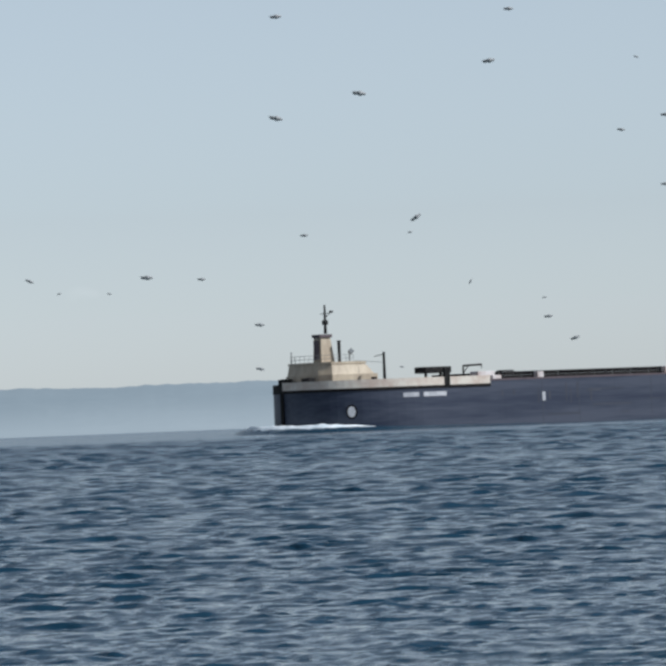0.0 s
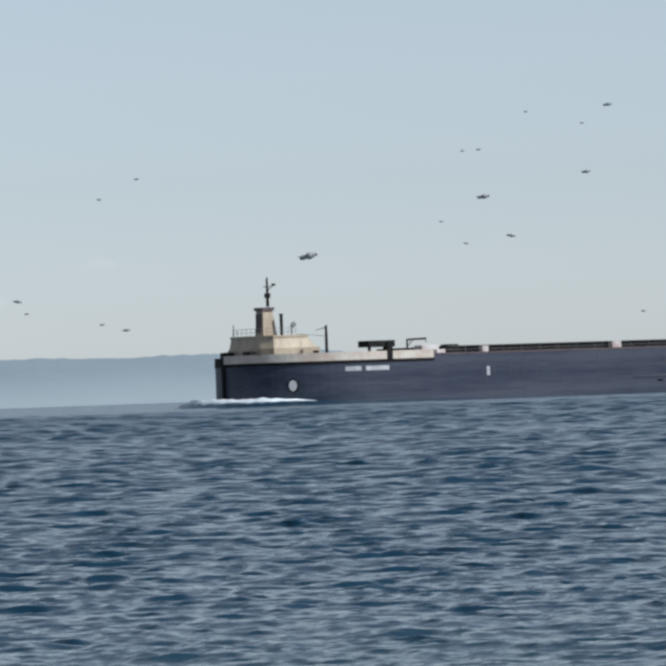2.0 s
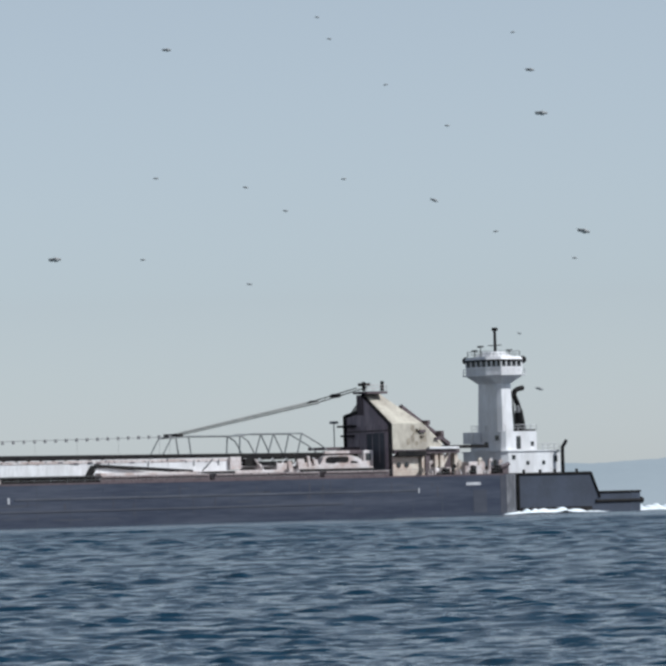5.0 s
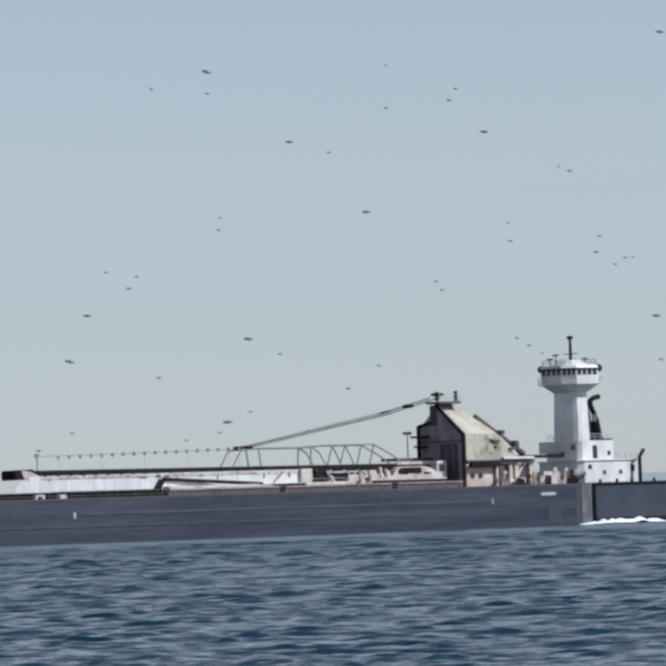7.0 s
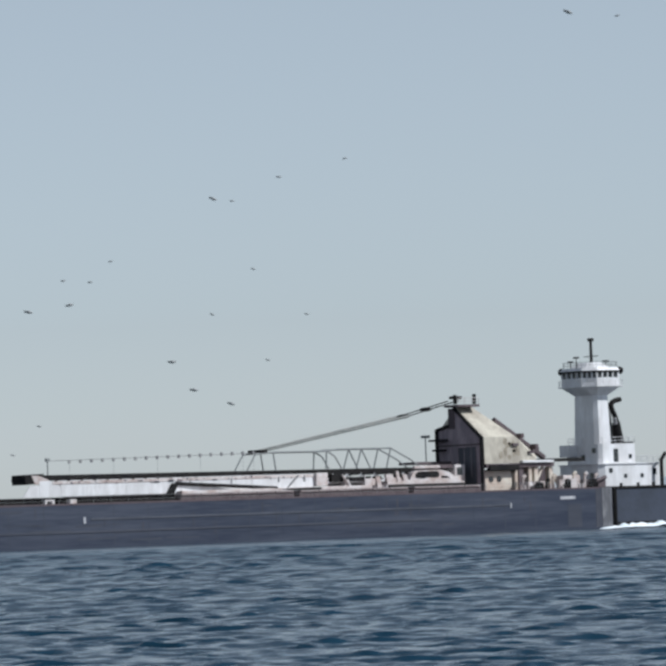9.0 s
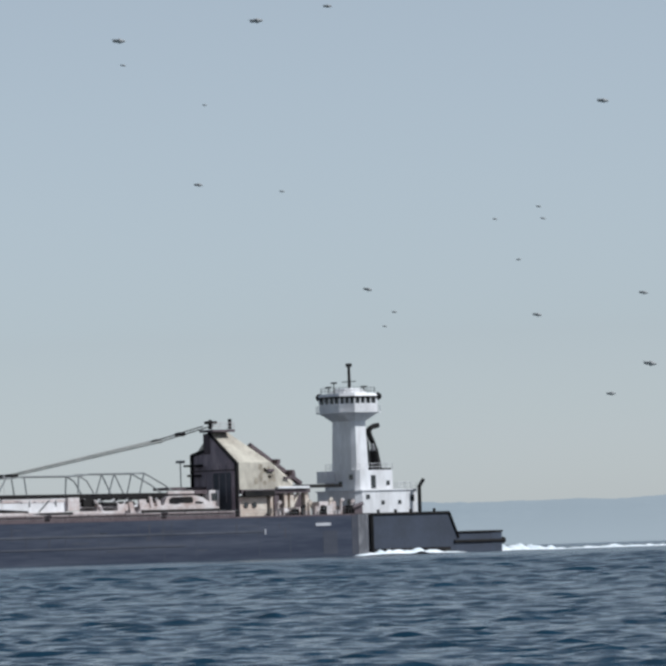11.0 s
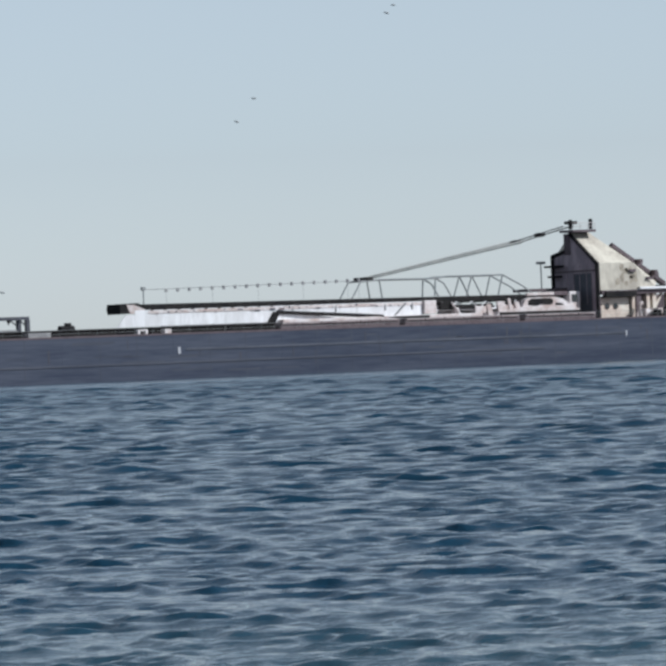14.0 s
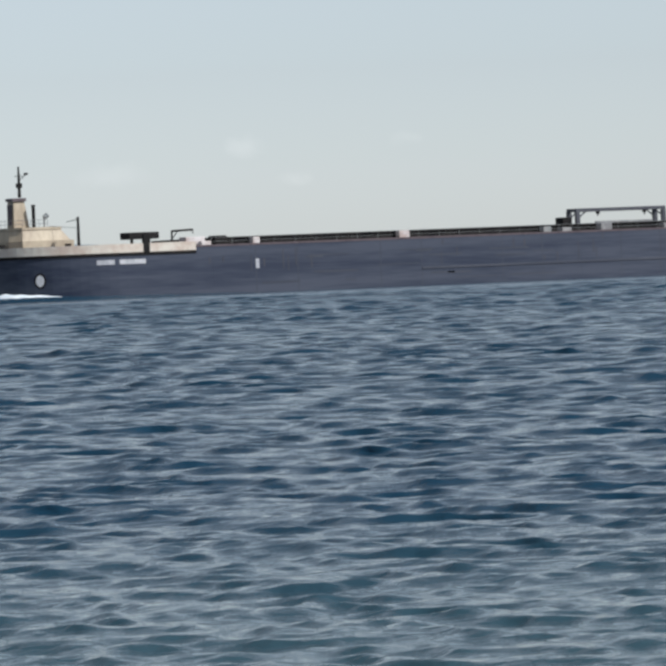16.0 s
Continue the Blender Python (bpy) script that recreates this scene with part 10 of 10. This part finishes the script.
    walk(midges[87], [(0, fly(3.079, 4.181, 2.259, 2)), (3, fly(3.068, 4.180, 2.328, 7)), (6, fly(3.181, 4.099, 2.244, 5)), (6.5, fly(3.109, 4.162, 2.292, 14)), (7, fly(3.215, 4.099, 2.334, -2)), (7.5, fly(3.206, 4.126, 2.308, 18)), (8, fly(3.136, 4.160, 1.819, -6)), (8.5, fly(3.054, 4.207, 1.916, -7)), (9, fly(3.237, 4.081, 2.316, 4)), (9.5, fly(3.057, 4.240, 2.277, -3)), (12, fly(3.174, 4.133, 2.291, -7)), (14, fly(3.079, 4.167, 2.308, -7)), (16, fly(3.260, 4.088, 2.302, -15))])
    walk(midges[88], [(0, fly(3.203, 4.257, 2.375, -1)), (3, fly(3.199, 4.290, 2.349, -7)), (6, fly(3.093, 4.402, 2.358, 1)), (6.5, fly(3.065, 4.360, 2.391, 1)), (7, fly(3.135, 4.322, 2.327, 0)), (7.5, fly(3.166, 4.320, 2.321, 2)), (8, fly(3.146, 4.330, 1.736, -2)), (8.5, fly(3.138, 4.315, 1.756, -6)), (9, fly(3.229, 4.257, 2.371, -7)), (9.5, fly(3.200, 4.287, 2.346, -4)), (12, fly(3.174, 4.274, 2.330, 4)), (14, fly(3.214, 4.303, 2.389, -9)), (16, fly(3.141, 4.344, 2.305, 2))])
    walk(midges[89], [(0, fly(2.721, 3.913, 2.166, -14)), (3, fly(2.860, 3.824, 2.197, 0)), (6, fly(2.934, 3.756, 2.142, -13)), (6.5, fly(2.863, 3.782, 2.172, 11)), (7, fly(2.925, 3.768, 2.143, 10)), (7.5, fly(2.780, 3.849, 2.161, 0)), (8, fly(2.855, 3.827, 1.665, -1)), (8.5, fly(2.749, 3.856, 1.790, -2)), (9, fly(2.804, 3.810, 2.190, 0)), (9.5, fly(2.776, 3.853, 2.191, -18)), (12, fly(2.819, 3.803, 2.147, -1)), (14, fly(2.777, 3.850, 2.118, 3)), (16, fly(2.758, 3.899, 2.191, -17))])
    walk(midges[90], [(0, fly(2.849, 3.869, 2.149, 0)), (3, fly(2.791, 3.886, 2.133, 7)), (6, fly(2.710, 3.942, 2.147, 2)), (6.5, fly(2.685, 3.983, 2.108, -4)), (7, fly(2.807, 3.894, 2.126, 14)), (7.5, fly(2.794, 3.865, 2.089, -6)), (8, fly(2.723, 3.910, 1.635, -11)), (8.5, fly(2.782, 3.917, 1.674, -2)), (9, fly(2.702, 3.963, 2.105, -4)), (9.5, fly(2.747, 3.923, 2.140, 10)), (12, fly(2.640, 3.967, 2.138, 2)), (14, fly(2.729, 3.896, 2.118, 5)), (16, fly(2.682, 3.933, 2.120, 4))])
    walk(midges[91], [(0, fly(2.796, 3.902, 2.263, -10)), (3, fly(2.769, 3.912, 2.227, -4)), (6, fly(2.699, 3.984, 2.236, -9)), (6.5, fly(2.742, 3.962, 2.278, 10)), (7, fly(2.764, 3.974, 2.256, 2)), (7.5, fly(2.796, 3.953, 2.314, 13)), (8, fly(2.740, 3.961, 1.599, 13)), (8.5, fly(2.753, 3.957, 1.564, 3)), (9, fly(2.813, 3.940, 2.315, 0)), (9.5, fly(2.751, 3.953, 2.276, 9)), (12, fly(2.683, 3.966, 2.254, -24)), (14, fly(2.617, 4.018, 2.285, -20)), (16, fly(2.797, 3.907, 2.244, -13))])
    walk(midges[92], [(0, fly(2.558, 3.769, 2.105, 3)), (3, fly(2.577, 3.747, 2.051, 1)), (6, fly(2.682, 3.725, 2.061, 13)), (6.5, fly(2.524, 3.800, 2.091, 6)), (7, fly(2.568, 3.786, 2.089, -2)), (7.5, fly(2.604, 3.781, 2.118, 5)), (8, fly(2.638, 3.754, 1.549, -2)), (8.5, fly(2.626, 3.774, 1.548, 7)), (9, fly(2.632, 3.758, 2.061, -5)), (9.5, fly(2.610, 3.743, 2.082, 2)), (12, fly(2.615, 3.774, 2.071, -8)), (14, fly(2.602, 3.748, 2.077, -1)), (16, fly(2.679, 3.698, 2.090, -12))])
    walk(midges[93], [(0, fly(2.961, 3.722, 2.173, -9)), (3, fly(2.944, 3.788, 2.222, -13)), (6, fly(2.904, 3.805, 2.242, 4)), (6.5, fly(2.861, 3.800, 2.242, 2)), (7, fly(2.994, 3.713, 2.179, -3)), (7.5, fly(2.942, 3.763, 1.581, -12)), (8, fly(2.942, 3.798, 1.566, -9)), (8.5, fly(2.863, 3.808, 2.234, 2)), (9, fly(2.960, 3.784, 2.221, -6)), (9.5, fly(2.854, 3.848, 2.255, 5)), (12, fly(2.900, 3.804, 2.238, -3)), (14, fly(2.851, 3.869, 2.241, 7)), (16, fly(3.033, 3.672, 2.220, 4))])
    walk(midges[94], [(0, fly(3.090, 3.946, 2.172, -5)), (3, fly(3.122, 3.903, 2.174, 2)), (6, fly(2.951, 4.010, 2.210, 10)), (6.5, fly(2.961, 4.004, 2.164, -4)), (7, fly(3.100, 3.939, 2.250, 4)), (7.5, fly(3.066, 3.911, 1.581, 10)), (8, fly(3.084, 3.942, 1.574, -11)), (8.5, fly(2.971, 3.979, 2.196, 5)), (9, fly(3.137, 3.921, 2.233, 10)), (9.5, fly(3.089, 3.916, 2.232, 7)), (12, fly(2.998, 3.984, 2.236, -3)), (14, fly(3.237, 3.813, 2.164, -3)), (16, fly(3.175, 3.871, 2.171, -8))])
    walk(midges[95], [(0, fly(2.789, 3.504, 2.094, 0)), (3, fly(2.657, 3.559, 2.103, -1)), (6, fly(2.699, 3.548, 2.114, -1)), (6.5, fly(2.819, 3.489, 2.109, 6)), (7, fly(2.717, 3.546, 2.063, 1)), (7.5, fly(2.796, 3.518, 1.535, 8)), (8, fly(2.730, 3.558, 1.613, 15)), (8.5, fly(2.761, 3.489, 2.095, -3)), (9, fly(2.660, 3.615, 2.059, 16)), (9.5, fly(2.742, 3.542, 2.122, -2)), (12, fly(2.780, 3.468, 2.076, -2)), (14, fly(2.743, 3.536, 2.114, -6)), (16, fly(2.684, 3.579, 2.121, 7))])
    walk(midges[96], [(0, fly(3.175, 3.717, 2.240, -6)), (3, fly(2.917, 3.862, 2.232, -2)), (6, fly(2.943, 3.870, 2.234, -1)), (6.5, fly(3.025, 3.808, 2.219, 6)), (7, fly(3.040, 3.760, 2.249, -1)), (7.5, fly(2.998, 3.802, 1.553, 11)), (8, fly(3.000, 3.796, 1.633, -8)), (8.5, fly(3.066, 3.809, 2.219, -7)), (9, fly(3.080, 3.732, 2.209, 1)), (9.5, fly(2.940, 3.889, 2.249, -5)), (12, fly(2.955, 3.865, 2.208, -3)), (14, fly(3.041, 3.824, 2.247, -7)), (16, fly(2.964, 3.844, 2.201, -9))])
    walk(midges[97], [(0, fly(3.207, 4.042, 2.222, -12)), (3, fly(3.256, 4.027, 2.246, 8)), (6, fly(3.311, 3.999, 2.220, 0)), (6.5, fly(3.304, 3.970, 2.223, 6)), (7, fly(3.145, 4.113, 2.219, 9)), (7.5, fly(3.203, 4.043, 1.514, 9)), (8, fly(3.209, 4.024, 1.692, -13)), (8.5, fly(3.285, 4.014, 2.232, 7)), (9, fly(3.270, 4.005, 2.292, 2)), (9.5, fly(3.277, 3.981, 2.289, -14)), (12, fly(3.186, 4.059, 2.287, 5)), (14, fly(3.142, 4.133, 2.211, 0)), (16, fly(3.280, 3.982, 2.260, 0))])
    walk(midges[98], [(0, fly(3.095, 3.699, 2.290, 6)), (3, fly(2.956, 3.781, 2.254, -6)), (6, fly(3.014, 3.712, 2.256, 5)), (6.5, fly(3.026, 3.715, 2.217, 0)), (7, fly(3.007, 3.752, 2.224, -2)), (7.5, fly(3.046, 3.705, 1.607, 1)), (8, fly(3.004, 3.732, 1.645, 12)), (8.5, fly(3.081, 3.668, 2.254, -16)), (9, fly(3.024, 3.715, 2.292, -10)), (9.5, fly(2.949, 3.811, 2.259, -6)), (12, fly(3.034, 3.707, 2.222, -1)), (14, fly(3.016, 3.735, 2.226, -3)), (16, fly(3.008, 3.751, 2.242, 6))])
    walk(midges[99], [(0, fly(3.244, 4.317, 2.278, -8)), (3, fly(3.429, 4.185, 2.238, 6)), (6, fly(3.348, 4.249, 2.242, 6)), (6.5, fly(3.307, 4.283, 2.272, 2)), (7, fly(3.483, 4.161, 2.292, 7)), (7.5, fly(3.422, 4.186, 1.681, 1)), (8, fly(3.415, 4.211, 1.685, 0)), (8.5, fly(3.425, 4.211, 2.331, 3)), (9, fly(3.436, 4.216, 2.280, 2)), (9.5, fly(3.418, 4.197, 2.283, 8)), (12, fly(3.431, 4.227, 2.300, 5)), (14, fly(3.408, 4.236, 2.252, -4)), (16, fly(3.465, 4.183, 2.259, 9))])
    walk(midges[100], [(0, fly(2.881, 3.549, 2.212, -14)), (3, fly(2.797, 3.618, 2.200, -6)), (6, fly(2.778, 3.646, 2.202, -17)), (6.5, fly(2.916, 3.559, 2.254, -3)), (7, fly(2.782, 3.615, 2.242, -2)), (7.5, fly(2.905, 3.571, 1.569, 15)), (8, fly(2.850, 3.552, 1.589, 2)), (8.5, fly(2.844, 3.570, 2.191, -18)), (9, fly(2.946, 3.526, 2.197, 2)), (9.5, fly(2.939, 3.505, 2.178, -6)), (12, fly(2.811, 3.611, 2.224, 9)), (14, fly(2.917, 3.517, 2.172, -3)), (16, fly(2.947, 3.472, 2.238, 1))])
    walk(midges[101], [(0, fly(3.052, 3.693, 2.176, -6)), (3, fly(3.033, 3.719, 2.153, -4)), (6, fly(3.055, 3.654, 2.170, -3)), (6.5, fly(3.030, 3.698, 2.126, 1)), (7, fly(2.999, 3.737, 2.190, -5)), (7.5, fly(3.152, 3.625, 2.162, 13)), (8, fly(3.101, 3.654, 1.629, -3)), (8.5, fly(3.087, 3.613, 1.634, 4)), (9, fly(3.153, 3.624, 2.198, 10)), (9.5, fly(3.002, 3.702, 2.176, -5)), (12, fly(3.108, 3.629, 2.153, -2)), (14, fly(3.076, 3.649, 2.160, -12)), (16, fly(3.133, 3.588, 2.131, -2))])
    walk(midges[102], [(0, fly(2.792, 3.748, 2.168, -14)), (3, fly(2.789, 3.801, 2.194, 12)), (6, fly(2.933, 3.694, 2.153, 6)), (6.5, fly(2.759, 3.817, 2.159, 7)), (7, fly(2.912, 3.679, 2.213, 0)), (7.5, fly(2.886, 3.698, 1.510, 2)), (8, fly(2.817, 3.729, 1.489, -9)), (8.5, fly(2.852, 3.768, 2.220, 10)), (9, fly(2.837, 3.718, 2.162, 0)), (9.5, fly(2.876, 3.721, 2.174, -12)), (12, fly(2.795, 3.789, 2.142, -18)), (14, fly(2.878, 3.718, 2.141, -7)), (16, fly(2.850, 3.746, 2.209, -8))])
    walk(midges[103], [(0, fly(3.475, 4.380, 2.270, -15)), (3, fly(3.327, 4.472, 2.285, 2)), (6, fly(3.378, 4.443, 2.207, -4)), (6.5, fly(3.315, 4.493, 2.213, -13)), (7, fly(3.380, 4.399, 2.192, -6)), (7.5, fly(3.381, 4.422, 1.489, -8)), (8, fly(3.373, 4.444, 1.498, 5)), (8.5, fly(3.322, 4.461, 2.222, -19)), (9, fly(3.304, 4.482, 2.264, 0)), (9.5, fly(3.381, 4.397, 2.276, -8)), (12, fly(3.358, 4.459, 2.224, -4)), (14, fly(3.480, 4.360, 2.211, 4)), (16, fly(3.221, 4.513, 2.279, 15))])
    walk(midges[104], [(0, fly(2.640, 3.926, 2.185, -10)), (3, fly(2.674, 3.877, 2.202, 6)), (6, fly(2.727, 3.848, 2.198, -12)), (6.5, fly(2.805, 3.822, 2.210, -1)), (7, fly(2.788, 3.808, 2.158, -5)), (7.5, fly(2.805, 3.780, 2.217, -4)), (8, fly(2.777, 3.838, 1.466, 9)), (8.5, fly(2.768, 3.805, 1.467, -16)), (9, fly(2.780, 3.822, 2.203, 3)), (9.5, fly(2.708, 3.864, 2.226, -2)), (12, fly(2.865, 3.731, 2.218, -1)), (14, fly(2.665, 3.946, 2.188, -11)), (16, fly(2.742, 3.850, 2.181, -1))])
    walk(midges[105], [(0, fly(2.577, 3.645, 2.101, 0)), (3, fly(2.579, 3.675, 2.164, 9)), (6, fly(2.632, 3.602, 2.139, -8)), (6.5, fly(2.609, 3.639, 2.107, -21)), (7, fly(2.572, 3.633, 2.119, -15)), (7.5, fly(2.542, 3.635, 2.124, -5)), (8, fly(2.608, 3.587, 1.451, 9)), (8.5, fly(2.617, 3.623, 1.447, 9)), (9, fly(2.672, 3.593, 2.105, -7)), (9.5, fly(2.660, 3.564, 2.115, -3)), (12, fly(2.716, 3.545, 2.124, -5)), (14, fly(2.661, 3.589, 2.116, 5)), (16, fly(2.556, 3.680, 2.117, 0))])


motions()
